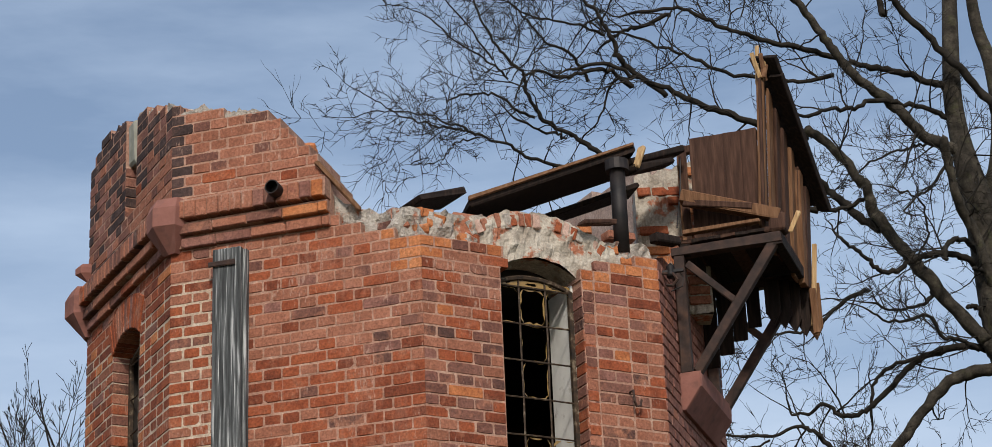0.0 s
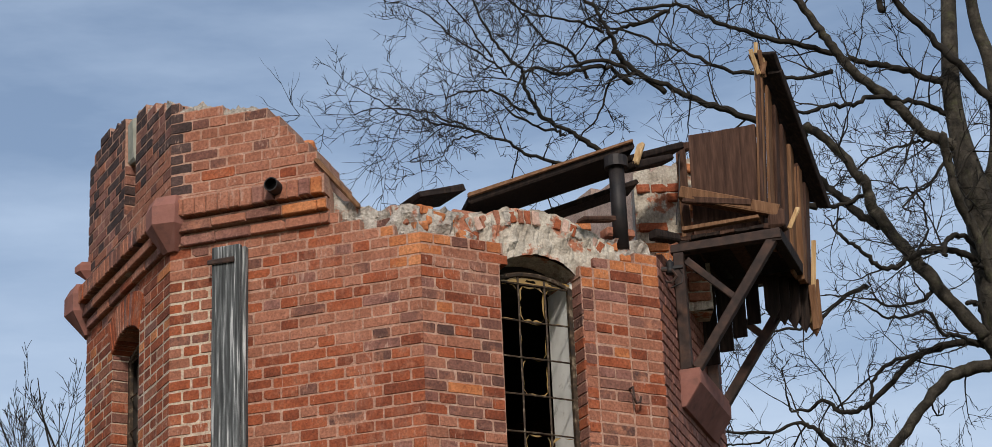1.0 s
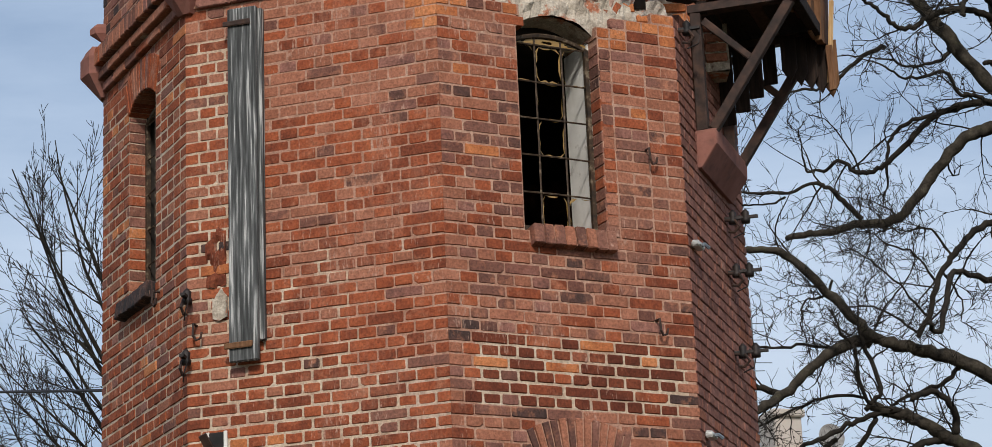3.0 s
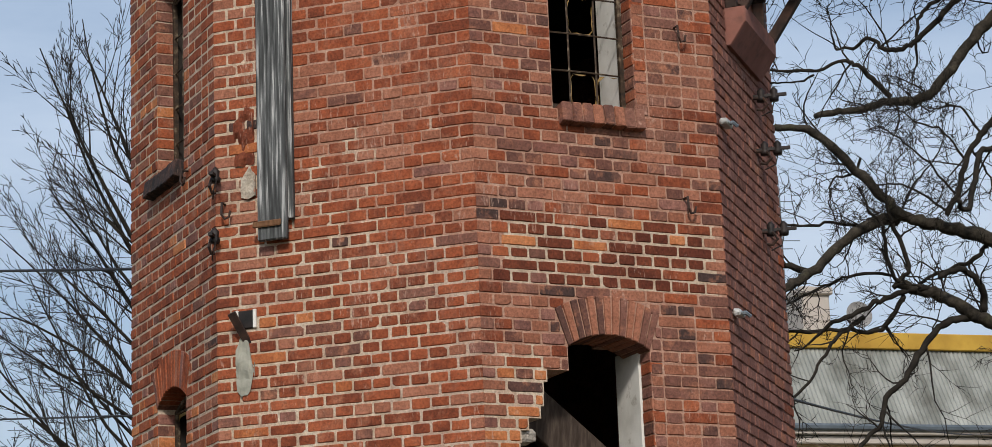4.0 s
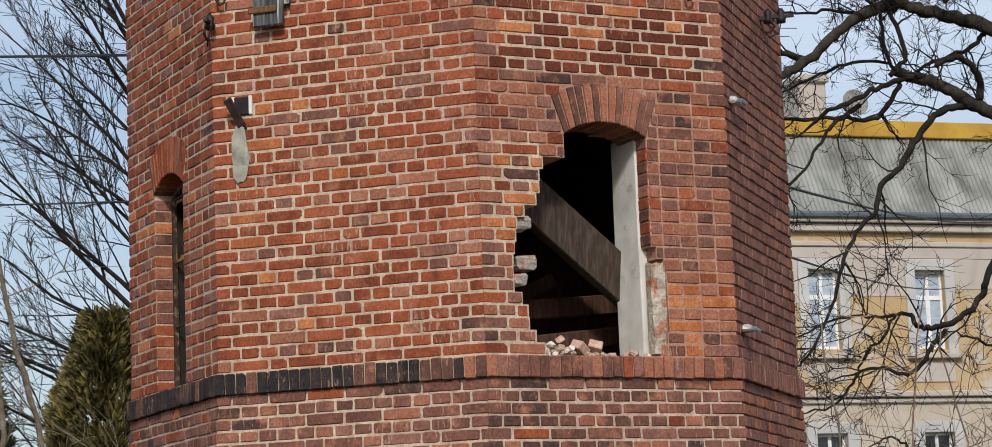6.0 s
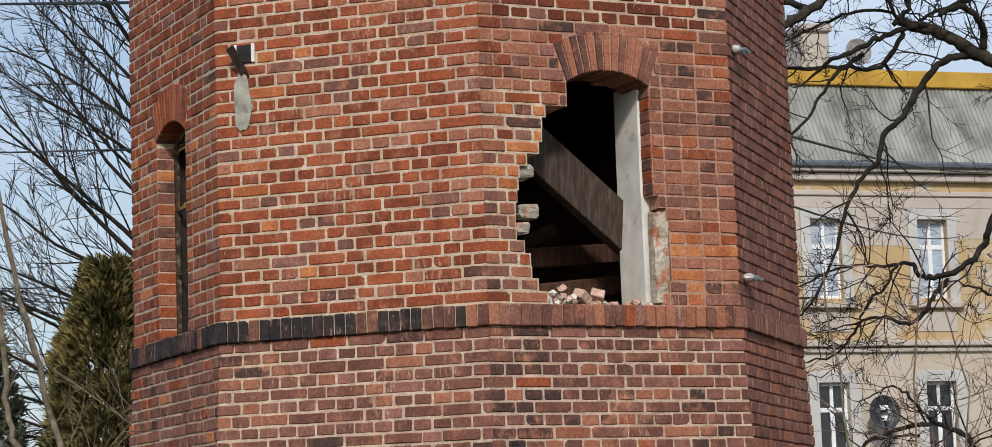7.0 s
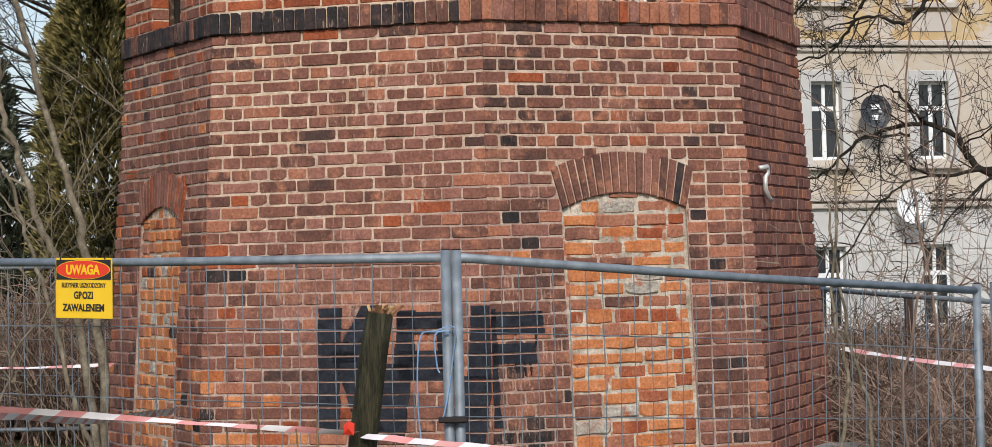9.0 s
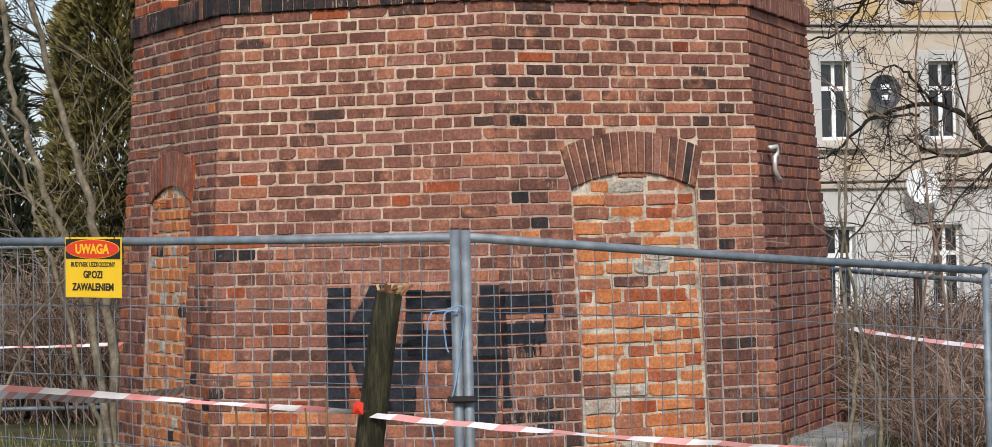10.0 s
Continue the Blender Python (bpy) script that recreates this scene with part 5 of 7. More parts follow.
# ---- evergreens ----
def evergreen(name, at, height, wide, mat, label, seed, count, size):
    rng = random.Random(seed)
    th = thing(name, at, label, "conifer")
    tk = Acc()
    tube(tk, [(0, 0, -0.2), (0, 0, height * 0.9)], [0.14, 0.02], 8)
    part("trunk", tk, bark_dark, th)
    acc = Acc()
    for i in range(count):
        t = rng.random() ** 0.8
        z = height * t
        w = wide * (math.sin(math.pi * min(1.0, (1 - t) * 0.85 + 0.06)) ** 0.7)
        a = rng.uniform(0, 2 * math.pi)
        rr = w * (rng.uniform(0.72, 1.05) + 0.34 * noise.noise((math.cos(a) * 2.6, math.sin(a) * 2.6, z * 2.4 + seed)))
        c = Vector((rr * math.cos(a), rr * math.sin(a), z))
        # a flat spray of scale leaves: a fan of narrow blades
        out = Vector((math.cos(a), math.sin(a), rng.uniform(0.3, 1.4))).normalized()
        side = out.cross(Vector((rng.gauss(0, 1), rng.gauss(0, 1), rng.gauss(0, 1)))).normalized()
        s = size * rng.uniform(0.6, 1.3)
        for b in range(4):
            f = (b - 1.5) * 0.42
            tip = c + (out + side * f) * s
            root = c + side * f * s * 0.15
            w2 = out.cross(side) * s * 0.10 + side * s * 0.07
            acc.add([root - w2 * 0.4, c.lerp(tip, 0.55) - w2, tip, c.lerp(tip, 0.55) + w2], [(0, 1, 2, 3)])
    part("crown", acc, mat, th)


evergreen("thuja", pose(-3.93, 27, -0.9), 5.95, 0.66, thuja_green, "dense olive-green columnar thuja", 3, 15000, 0.115)
evergreen("spruce", pose(-6.35, 31, -1.0), 6.3, 0.85, spruce_green, "dark green ragged conifer", 4, 3200, 0.15)
evergreen("spruce", pose(-5.5, 30, -1.0), 3.6, 0.8, spruce_green, "dark green ragged conifer", 14, 4000, 0.15)


# ---- bramble thicket and hedge: leafless brush ----
def thicket(name, x0, x1, y0, y1, top, count, seed, mat, label):
    rng = random.Random(seed)
    acc = Acc()
    for i in range(count):
        x, y = rng.uniform(x0, x1), rng.uniform(y0, y1)
        z = ground_z(x, y) - 0.05
        h = (top - z) * rng.uniform(0.45, 1.05)
        p = Vector((x, y, z))
        d = Vector((rng.gauss(0, 0.3), rng.gauss(0, 0.3), 1)).normalized()
        pts = [p]
        for s in range(4):
            d = (d + Vector((rng.gauss(0, 0.22), rng.gauss(0, 0.22), rng.gauss(0, 0.1)))).normalized()
            pts.append(pts[-1] + d * h / 4)
        r = rng.uniform(0.004, 0.009)
        tube(acc, pts, [r * (1 - 0.17 * s) for s in range(5)], 3, 0, False)
        for s in range(3):
            b = pts[rng.randint(1, 4)]
            e = b + Vector((rng.gauss(0, 0.2), rng.gauss(0, 0.2), rng.uniform(0.0, 0.3)))
            tube(acc, [b, b.lerp(e, 0.5) + Vector((0, 0, 0.03)), e], [r * 0.6, r * 0.5, r * 0.3], 3, 0, False)
    tagged(part(name, acc, mat), label, "undergrowth", kind="stuff")


thicket("thicket", -8, -2.2, 20.5, 24, 1.5, 5200, 31, twig_brown, "dense brown leafless thicket")
thicket("hedge", 2.2, 7, 18.5, 25, 0.95, 9500, 32, twig_brown, "dense brown leafless hedge")
thicket("thicket", 2.75, 5.2, 14.6, 18.4, 0.72, 2600, 33, twig_brown, "low brown leafless brush behind the fence")

# ---- reveals of the openings: brick ends outside, whitewash or painted-in shade further in ----
def reveal(k, u, z0, z1, sign, white, rng, brick_deep=0.13):
    m = face_pose(k, R_UP)
    z = z0
    while z < z1 - 0.03:
        e = min(z1, z + H)
        acc = Acc()
        x0, x1 = (u - 0.006, u + 0.09) if sign > 0 else (u - 0.09, u + 0.006)
        bevel_box(acc, (x0, 0.004, z + 0.005), (x1, brick_deep, e - 0.005), 0.004, m, 0, 0.002, rng)
        part("reveal_brick", acc, MATS[rng.choices(range(7), (4, 3, 4, 1.5, 0.5, 1, 0))[0]], walls[k])
        z = e
    acc = Acc()
    x0, x1 = (u - 0.016, u + 0.05) if sign > 0 else (u - 0.05, u + 0.016)
    bevel_box(acc, (x0, brick_deep + 0.004, z0), (x1, 0.46, z1 + 0.05), 0.006, m, 0, 0.003, rng)
    part("plastered_reveal", acc, white, walls[k])


rng = random.Random(61)
reveal(0, 0.295, 6.28, 7.62, 1, whitewash, rng)
reveal(0, 0.30, 3.96, 4.66, 1, whitewash, rng)
# near-black inner reveals put the shade of these window openings into the colour
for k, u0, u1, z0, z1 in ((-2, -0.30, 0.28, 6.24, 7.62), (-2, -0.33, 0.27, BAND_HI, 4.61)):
    reveal(k, u0, z0, z1, -1, inside_shade, rng)
    reveal(k, u1, z0, z1, 1, inside_shade, rng)
acc = Acc()
bevel_box(acc, (0.284, 0.134, BAND_HI), (0.36, 0.46, 3.98), 0.006, face_pose(0), 0, 0.004, rng)
part("plastered_reveal", acc, whitewash, walls[0])


# ---- sills of bricks on edge ----
def brick_sill(k, u0, u1, z0, z1, proud, n, kinds, seed, tilt=0.0):
    rng = random.Random(seed)
    m = face_pose(k, R_UP) @ Matrix.Translation(((u0 + u1) / 2, 0, z1)) @ Matrix.Rotation(radians(tilt), 4, "Y") @ Matrix.Rotation(radians(-9), 4, "X")
    w = (u1 - u0) / n
    bed = Acc()
    box(bed, (-(u1 - u0) / 2 + 0.01, -proud + 0.012, -(z1 - z0) + 0.01), ((u1 - u0) / 2 - 0.01, 0.11, -0.012), m)
    sill = part("sill", bed, mortar_pink, walls[k])
    for i in range(n):
        acc = Acc()
        a = -(u1 - u0) / 2 + i * w
        bevel_box(acc, (a + 0.003, -proud + rng.uniform(-0.006, 0.004), -(z1 - z0) + rng.uniform(-0.005, 0.004)), (a + w - 0.003, 0.12, rng.uniform(-0.004, 0.002)), 0.007, m, 0, 0.002, rng)
        part("sill_brick", acc, MATS[rng.choices(range(7), kinds)[0]], sill)


brick_sill(0, -0.29, 0.335, 6.13, 6.275, 0.05, 8, (1, 1, 5, 4, 0, 1, 0), 71)
brick_sill(-2, -0.40, 0.28, 6.12, 6.24, 0.06, 8, (0, 0, 0, 1, 0, 0, 9), 72)


# ---- iron windows ----
def iron_window(k, u0, u1, z0, z1, rise, cols, rows_n, y, seed, label, broken):
    rng = random.Random(seed)
    m = face_pose(k, R_UP)
    w = thing("iron_window", m @ pose((u0 + u1) / 2, y, z0), label, "window")
    half = (u1 - u0) / 2
    fr = Acc()
    beam(fr, (-half + 0.012, 0, 0), (-half + 0.012, 0, z1 - z0), 0.03, 0.03)
    beam(fr, (half - 0.012, 0, 0), (half - 0.012, 0, z1 - z0), 0.03, 0.03)
    beam(fr, (-half, 0, 0.012), (half, 0, 0.012), 0.03, 0.03)
    arc = [(lerp(-half, half, i / 10), 0, arch_height(lerp(-half, half, i / 10), -half, half, z1 - z0, rise)) for i in range(11)]
    tube(fr, arc, 0.018, 6)
    part("frame", fr, iron_grille, w)
    xs = [lerp(-half, half, i / cols) for i in range(cols + 1)]
    zs = [(z1 - z0) * i / rows_n for i in range(rows_n + 1)]
    for x in xs[1:-1]:
        b = Acc()
        tube(b, [(x + rng.gauss(0, 0.001), rng.gauss(0, 0.002), zz) for zz in (0, 0.3, 0.6, 0.9, 1.2, arch_height(x, -half, half, z1 - z0, rise))], 0.0075, 5)
        part("bar", b, iron_grille, w)
    for zz in zs[1:]:
        b = Acc()
        tube(b, [(-half, -0.004, zz), (0, -0.004 + rng.gauss(0, 0.003), zz + rng.gauss(0, 0.003)), (half, -0.004, zz)], 0.0065, 5)
        part("bar", b, iron_grille, w)
    # what is left of the panes: shards along the bars
    for (i, j), kind in broken.items():
        x0, x1 = xs[i] + 0.008, xs[i + 1] - 0.008
        b0 = zs[j] + 0.008
        b1 = (zs[j + 1] - 0.008) if j < rows_n else z1 - z0 + rise * 0.7
        cx, cz = (x0 + x1) / 2, (b0 + b1) / 2
        n = 20
        outer, inner = [], []
        for q in range(n):
            a = 2 * math.pi * q / n
            c, s = math.cos(a), math.sin(a)
            f = 1 / max(abs(c), abs(s))
            outer.append((cx + c * f * (x1 - x0) / 2, cz + s * f * (b1 - b0) / 2))
            g = f * rng.uniform(*kind)
            inner.append((cx + c * min(g, f) * (x1 - x0) / 2, cz + s * min(g, f) * (b1 - b0) / 2))
        acc = Acc()
        acc.add([(x, 0.004, z) for x, z in outer] + [(x, 0.004, z) for x, z in inner] + [(x, 0.008, z) for x, z in outer] + [(x, 0.008, z) for x, z in inner],
                [(q, (q + 1) % n, (q + 1) % n + n, q + n) for q in range(n)] + [(q + 2 * n, q + 3 * n, (q + 1) % n + 3 * n, (q + 1) % n + 2 * n) for q in range(n)])
        part("broken_pane", acc, glass_amber, w)
    return w


iron_window(0, -0.322, 0.283, 6.285, 7.60, 0.075, 3, 5, 0.135, 81, "rusty iron lattice window with shattered amber panes",
            {(0, 5): (0.28, 0.5), (1, 5): (0.3, 0.5), (2, 5): (0.35, 0.8), (1, 4): (0.84, 1.05), (1, 3): (0.92, 1.1), (2, 4): (0.93, 1.1), (1, 2): (0.9, 1.1), (1, 0): (0.88, 1.1), (2, 0): (0.8, 1.1), (0, 4): (0.94, 1.1)})
iron_window(-2, -0.29, 0.27, 6.245, 7.56, 0.08, 3, 5, 0.135, 82, "rusty iron lattice window, most panes gone", {(2, 2): (0.7, 1.0), (1, 4): (0.6, 0.9), (2, 0): (0.85, 1.1)})
iron_window(-2, -0.32, 0.26, BAND_HI + 0.005, 4.58, 0.08, 2, 3, 0.135, 83, "rusty iron window with bent bars and broken panes", {(1, 1): (0.75, 1.0), (0, 2): (0.8, 1.0), (1, 0): (0.8, 1.0)})


# ---- bricked-up doorways ----
def infill(k, u0, u1, spring, rise, seed, kinds, label):
    rng = random.Random(seed)
    top = spring + rise
    z = BASE
    bed = Acc()
    holder = None
    courses = []
    while z < top:
        h = rng.uniform(0.078, 0.092) if k == 0 else rng.uniform(0.076, 0.084)
        courses.append((z, min(top, z + h)))
        z += h
    lean = face_lean(1.0)
    m = face_pose(k, radius(spring))
    for a, b in courses:
        zm = (a + b) / 2
        half = (u1 - u0) / 2
        c = (u0 + u1) / 2
        if zm > spring:
            while half > 0.05 and arch_height(c + half, u0, u1, spring, rise) < b - 0.01:
                half -= 0.02
        y = -lean * (spring - a) / COS8 * COS8
        mi = 0
        box(bed, (c - half, y + 0.022 + rng.uniform(-0.003, 0.003), a), (c + half, y + 0.3, b), m, mi)
    for i in range(24):
        a, b = lerp(u0, u1, i / 24), lerp(u0, u1, (i + 1) / 24)
        box(bed, (a, 0.024 + 0.004 * math.sin(i * 2.1), spring - 0.03), (b, 0.29, arch_height((a + b) / 2, u0, u1, spring, rise) + 0.01), m)
    holder = part("infill", bed, plaster if k == 0 else mortar_cream, walls[k], label)
    for i, (a, b) in enumerate(courses):
        zm = (a + b) / 2
        half, c = (u1 - u0) / 2, (u0 + u1) / 2
        if zm > spring:
            while half > 0.05 and arch_height(c + half, u0, u1, spring, rise) < b - 0.01:
                half -= 0.02
        y = -lean * (spring - a)
        u = c - half + 0.012
        first = True
        while u < c + half - 0.05:
            ln = (rng.uniform(0.10, 0.27) if first and i % 2 else rng.uniform(0.20, 0.285)) if k == 0 else rng.uniform(0.11, 0.15)
            e = min(u + ln, c + half - 0.012)
            if e - u > 0.03:
                acc = Acc()
                tl = rng.uniform(-0.006, 0.006) if k == 0 else rng.uniform(-0.003, 0.003)
                pts = brick_points(u + rng.uniform(0.004, 0.012), e - rng.uniform(0.004, 0.012), a + (0.008 if k == 0 else 0.006) + tl, b - (0.008 if k == 0 else 0.006) + tl, -0.016 + rng.uniform(-0.004, 0.008), 0.10, rng, 0.010 if k == 0 else 0.006, 0.008)
                acc.add([m @ (Vector(p) + Vector((0, y, 0))) for p in pts], ROUND_F)
                kind = rng.choices(range(len(kinds)), kinds)[0]
                part("brick", acc, (MATS[:7] + [rubble])[kind], holder)
            u = e
            first = False


infill(0, -0.43, 0.463, 1.925, 0.10, 91, (2.6, 4.0, 0.6, 0.1, 7, 0, 0.05, 1.6), "rough infill of orange reused bricks and lumpy mortar")
infill(-2, -0.40, 0.46, 1.92, 0.11, 92, (0.4, 2.2, 0.1, 0.0, 11, 0, 0.15, 1.6), "rough infill of orange reused bricks and lumpy mortar")


# ---- the ragged inner wall along the broken top ----
def rough_slab(name, k, u0, u1, low, top, y0, y1, mat, seed, rough=0.03, step=0.03, label="", spike=1.0):
    rng = random.Random(seed)
    m = face_pose(k, R_UP)
    nu = max(2, int((u1 - u0) / step))
    nz = 7
    acc = Acc()
    cols = []
    for i in range(nu + 1):
        u = lerp(u0, u1, i / nu)
        z0, z1 = low(u), top(u) + spike * (0.045 * noise.noise((u * 5.3, seed, 0)) + 0.04 * noise.noise((u * 17.7, seed, 5)) + 0.03 * noise.noise((u * 43.1, seed, 9)))
        col = []
        for j in range(nz + 1):
            z = lerp(z0, z1, j / nz)
            col.append(Vector((u, y0 + rough * noise.noise((u * 11, z * 11, seed)) + 0.5 * rough * noise.noise((u * 30, z * 30, seed)), z)))
        for j in range(1, 5):
            y = lerp(y0, y1, j / 4)
            col.append(Vector((u, y, z1 + spike * 0.07 * noise.noise((u * 10, y * 10, seed + 3)) - 0.02)))
        col.append(Vector((u, y1, z0)))
        col.append(Vector((u, y0 + 0.02, z0)))
        cols.append([m @ p for p in col])
    n = len(cols[0])
    fs = [(i * n + j, (i + 1) * n + j, (i + 1) * n + j + 1, i * n + j + 1) for i in range(nu) for j in range(n - 1)]
    fs += [tuple(range(n - 1, -1, -1)), tuple(nu * n + j for j in range(n))]
    acc.add([p for c in cols for p in c], fs)
    return part(name, acc, mat, walls.get(k, walls[1]), label)


rough_slab("broken_masonry", -1, 0.22, 0.88, lambda u: 7.6, lambda u: profile([(0.22, 8.28), (0.35, 8.16), (0.6, 8.06), (0.88, 8.06)], u), 0.07, 0.46, rubble, 1.5, 0.05, spike=0.6)
rough_slab("plaster_arch", 0, -0.62, 0.60, lambda u: arch_height(u, -0.335, 0.31, 7.67, 0.12) if -0.335 < u < 0.31 else 7.55,
           lambda u: profile([(-0.62, 7.98), (-0.42, 8.05), (-0.2, 8.12), (0.05, 8.13), (0.25, 8.09), (0.42, 8.02), (0.60, 7.94)], u), 0.045, 0.46, plaster, 2.5, 0.03, 0.02, "grey plaster and brick over the window arch", 0.3)
rough_slab("sloping_edge", -1, -0.24, 0.262, lambda u: profile(TOPS[-1], u) - 0.15, lambda u: profile([(-0.24, 8.90), (-0.12, 8.80), (0.02, 8.62), (0.18, 8.42), (0.262, 8.31)], u), 0.006, 0.40, brick_pink, 5.5, 0.006, 0.015)
rough_slab("broken_masonry", 0, -0.90, -0.38, lambda u: 7.6, lambda u: profile([(-0.9, 8.05), (-0.6, 8.03), (-0.38, 8.05)], u), 0.08, 0.46, rubble, 3.5, 0.05, spike=0.6)
rough_slab("broken_masonry", 0, 0.38, 0.90, lambda u: 7.6, lambda u: profile([(0.38, 7.98), (0.6, 8.02), (0.9, 8.0)], u), 0.08, 0.46, rubble, 4.5, 0.05, spike=0.6)
rough_slab("mortar_crest", -1, -0.86, -0.20, lambda u: profile(TOPS[-1], u) - 0.07, lambda u: profile(TOPS[-1], u) + 0.012, 0.012, 0.38, rubble, 6.5, 0.012, 0.02)
rough_slab("mortar_crest", -2, 0.17, 0.88, lambda u: profile(TOPS[-2], u) - 0.07, lambda u: profile(TOPS[-2], u) + 0.012, 0.012, 0.38, rubble, 7.5, 0.012, 0.02)
rough_slab("mortar_crest", -2, -0.84, -0.11, lambda u: profile(TOPS[-2], u) - 0.08, lambda u: profile(TOPS[-2], u) + 0.012, 0.012, 0.38, brick_soot, 9.5, 0.012, 0.02)
# stump of an inner wall behind the pipe, plaster with a few bricks left in it
STUMP = -0.5 - PHI / (math.pi / 4)
rough_slab("inner_wall_stump", STUMP, 1.72, 2.24, lambda u: 7.8, lambda u: lerp(8.89, 9.05, (u - 1.72) / 0.52), 1.45, 1.70, plaster, 10.5, 0.03, 0.02, "broken stump of a plastered inner wall", 0.7)
srng = random.Random(77)
for zi in range(14):
    zc = 7.86 + zi * H
    u = 1.72 + 0.02 + (0.0 if zi % 2 else 0.11)
    while u < 2.24 - 0.08:
        ln = srng.choice((0.11, 0.22, 0.22))
        if srng.random() < 0.6 and zc + H < lerp(8.89, 9.05, (u + ln / 2 - 1.72) / 0.52):
            acc = Acc()
            bevel_box(acc, (u, 1.425 + 0.012 * srng.random(), zc + 0.006), (min(u + ln, 2.24) - 0.012, 1.55, zc + H - 0.008), 0.007, face_pose(STUMP), 0, 0.004, srng)
            part("inner_brick", acc, MATS[srng.choice((RED, ORG, PNK, RED))], walls[1])
        u += ln

# faded voussoirs set in the plaster
rng = random.Random(63)
m0 = face_pose(0)
for i in range(19):
    t = lerp(-0.50, 0.52, i / 18)
    if i in (3, 10, 11, 16):
        continue
    c = Vector((-0.02 + 1.05 * math.sin(t), 0.05, 7.04 + 1.05 * math.cos(t)))
    q = m0 @ Matrix.Translation(c) @ Matrix.Rotation(t, 4, "Y")
    acc = Acc()
    bevel_box(acc, (-0.024, rng.uniform(-0.018, -0.006), -0.07 - 0.02 * rng.random()), (0.024, 0.10, 0.02 + rng.uniform(-0.015, 0.008)), 0.006, q, 0, 0.005, rng)
    part("arch_brick", acc, (dusty_pink if i % 4 == 1 else MATS[rng.choice((RED, PNK, PNK))]) if i % 5 else rubble, walls[0])

# broken brick ends that show in the ragged masonry
for k, u0, u1 in ((-1, 0.26, 0.88), (0, -0.88, -0.40), (0, 0.36, 0.88)):
    for zi, zc in enumerate((7.84, 7.92, 7.995, 8.06)):
        u = u0 + rng.uniform(0, 0.1)
        while u < u1:
            ln = rng.choice((0.11, 0.12, 0.24))
            if rng.random() < 0.62 - 0.1 * zi and u + ln < u1 + 0.03:
                acc = Acc()
                bevel_box(acc, (u, 0.055 - 0.012 * rng.random() * 2 + 0.02 * zi, zc), (u + ln - 0.012, 0.22, zc + 0.062), 0.008, face_pose(k), 0, 0.006, rng)
                part("broken_brick", acc, MATS[rng.choices(range(7), (3, 4, 1, 0.3, 4, 0, 0))[0]], walls[k])
            u += ln + rng.uniform(0, 0.02)

# loose bricks and lumps along the top
for i in range(120):
    k = rng.choice((-1, -1, 0, 0, 0, 0))
    u = rng.uniform(0.2, 0.9) if k == -1 else rng.uniform(-0.9, 0.9)
    crest = i % 4 == 0
    if crest:
        k, u = rng.choice(((-1, rng.uniform(-0.9, 0.25)), (-2, rng.uniform(-0.85, 0.9))))
    base = profile(TOPS[k], u) - 0.03 if crest else {-1: 8.05, 0: 8.02}[k] - 0.14 * rng.random() + (0.06 if k == 0 and abs(u) < 0.25 else 0)
    y = rng.uniform(0.05, 0.40) if not (k == 0 and abs(u) < 0.35) else rng.uniform(0.2, 0.42)
    if y < 0.12 and not crest:
        base = profile(TOPS[k], u) - 0.01 if not (k == 0 and -0.36 < u < 0.34) else base
    q = face_pose(k) @ pose(u, y, base, rng.uniform(-25, 25), rng.uniform(-25, 25), rng.uniform(0, 180))
    acc = Acc()
    if rng.random() < 0.42:
        s = rng.uniform(0.4, 1.0)
        bevel_box(acc, (-0.12 * s, -0.055, -0.03), (0.12 * s, 0.055, 0.032), 0.009, q, 0, 0.007, rng)
        part("loose_brick", acc, MATS[rng.choice((ORG, ORG, RED, PNK))], tower)
    else:
        s = rng.uniform(0.02, 0.06)
        bevel_box(acc, (-s, -s * 0.8, -s * 0.6), (s, s * 0.8, s * 0.6), s * 0.35, q, 0, s * 0.3, rng)
        part("mortar_lump", acc, rubble, tower)

# white stone in the slit of the parapet, pipe stub, orange edge bricks
acc = Acc()
bevel_box(acc, (-0.10, 0.02, 9.02), (0.05, 0.34, 9.36), 0.02, face_pose(-2), 0, 0.01, rng)
part("pale_stone", acc, cement, walls[-2], "pale plastered stone in the parapet slit")
acc = Acc()
pm = face_pose(-1)
n = 16
vs = []
for y, r in ((0.0, 0.05), (-0.20, 0.05), (-0.20, 0.043), (-0.125, 0.043)):
    vs += [pm @ Vector((-0.076 + r * math.cos(2 * math.pi * i / n), y, 8.255 + r * math.sin(2 * math.pi * i / n))) for i in range(n)]
# the last face is a black disc that stands in for the shaded bore
acc.add(vs, [(j * n + i, j * n + (i + 1) % n, (j + 1) * n + (i + 1) % n, (j + 1) * n + i) for j in range(3) for i in range(n)] + [tuple(range(3 * n, 4 * n))])
part("pipe_stub", acc, iron_black, tower)

z = 8.63
while z < 8.97:
    acc = Acc()
    bevel_box(acc, (-0.18, 0.004, z + 0.005), (-0.082, 0.36, z + H - 0.005), 0.005, face_pose(-2), 0, 0.002, rng)
    part("reveal_brick", acc, MATS[rng.choice((8, 8, DRK, BRN))], walls[-2])
    z += H

# ---- roof wreckage on the top ----
rng = random.Random(64)


def planks(name, label, mat, bars, cat="timber"):
    th = thing(name, Matrix.Identity(4), label, cat)
    for i, (a, b, w, h, mt) in enumerate(bars):
        acc = Acc()
        beam(acc, a, b, w, h, 0, (0, 0, 1), 0.006, rng, 0.008)
        part("plank", acc, mt or mat, th)
    return th


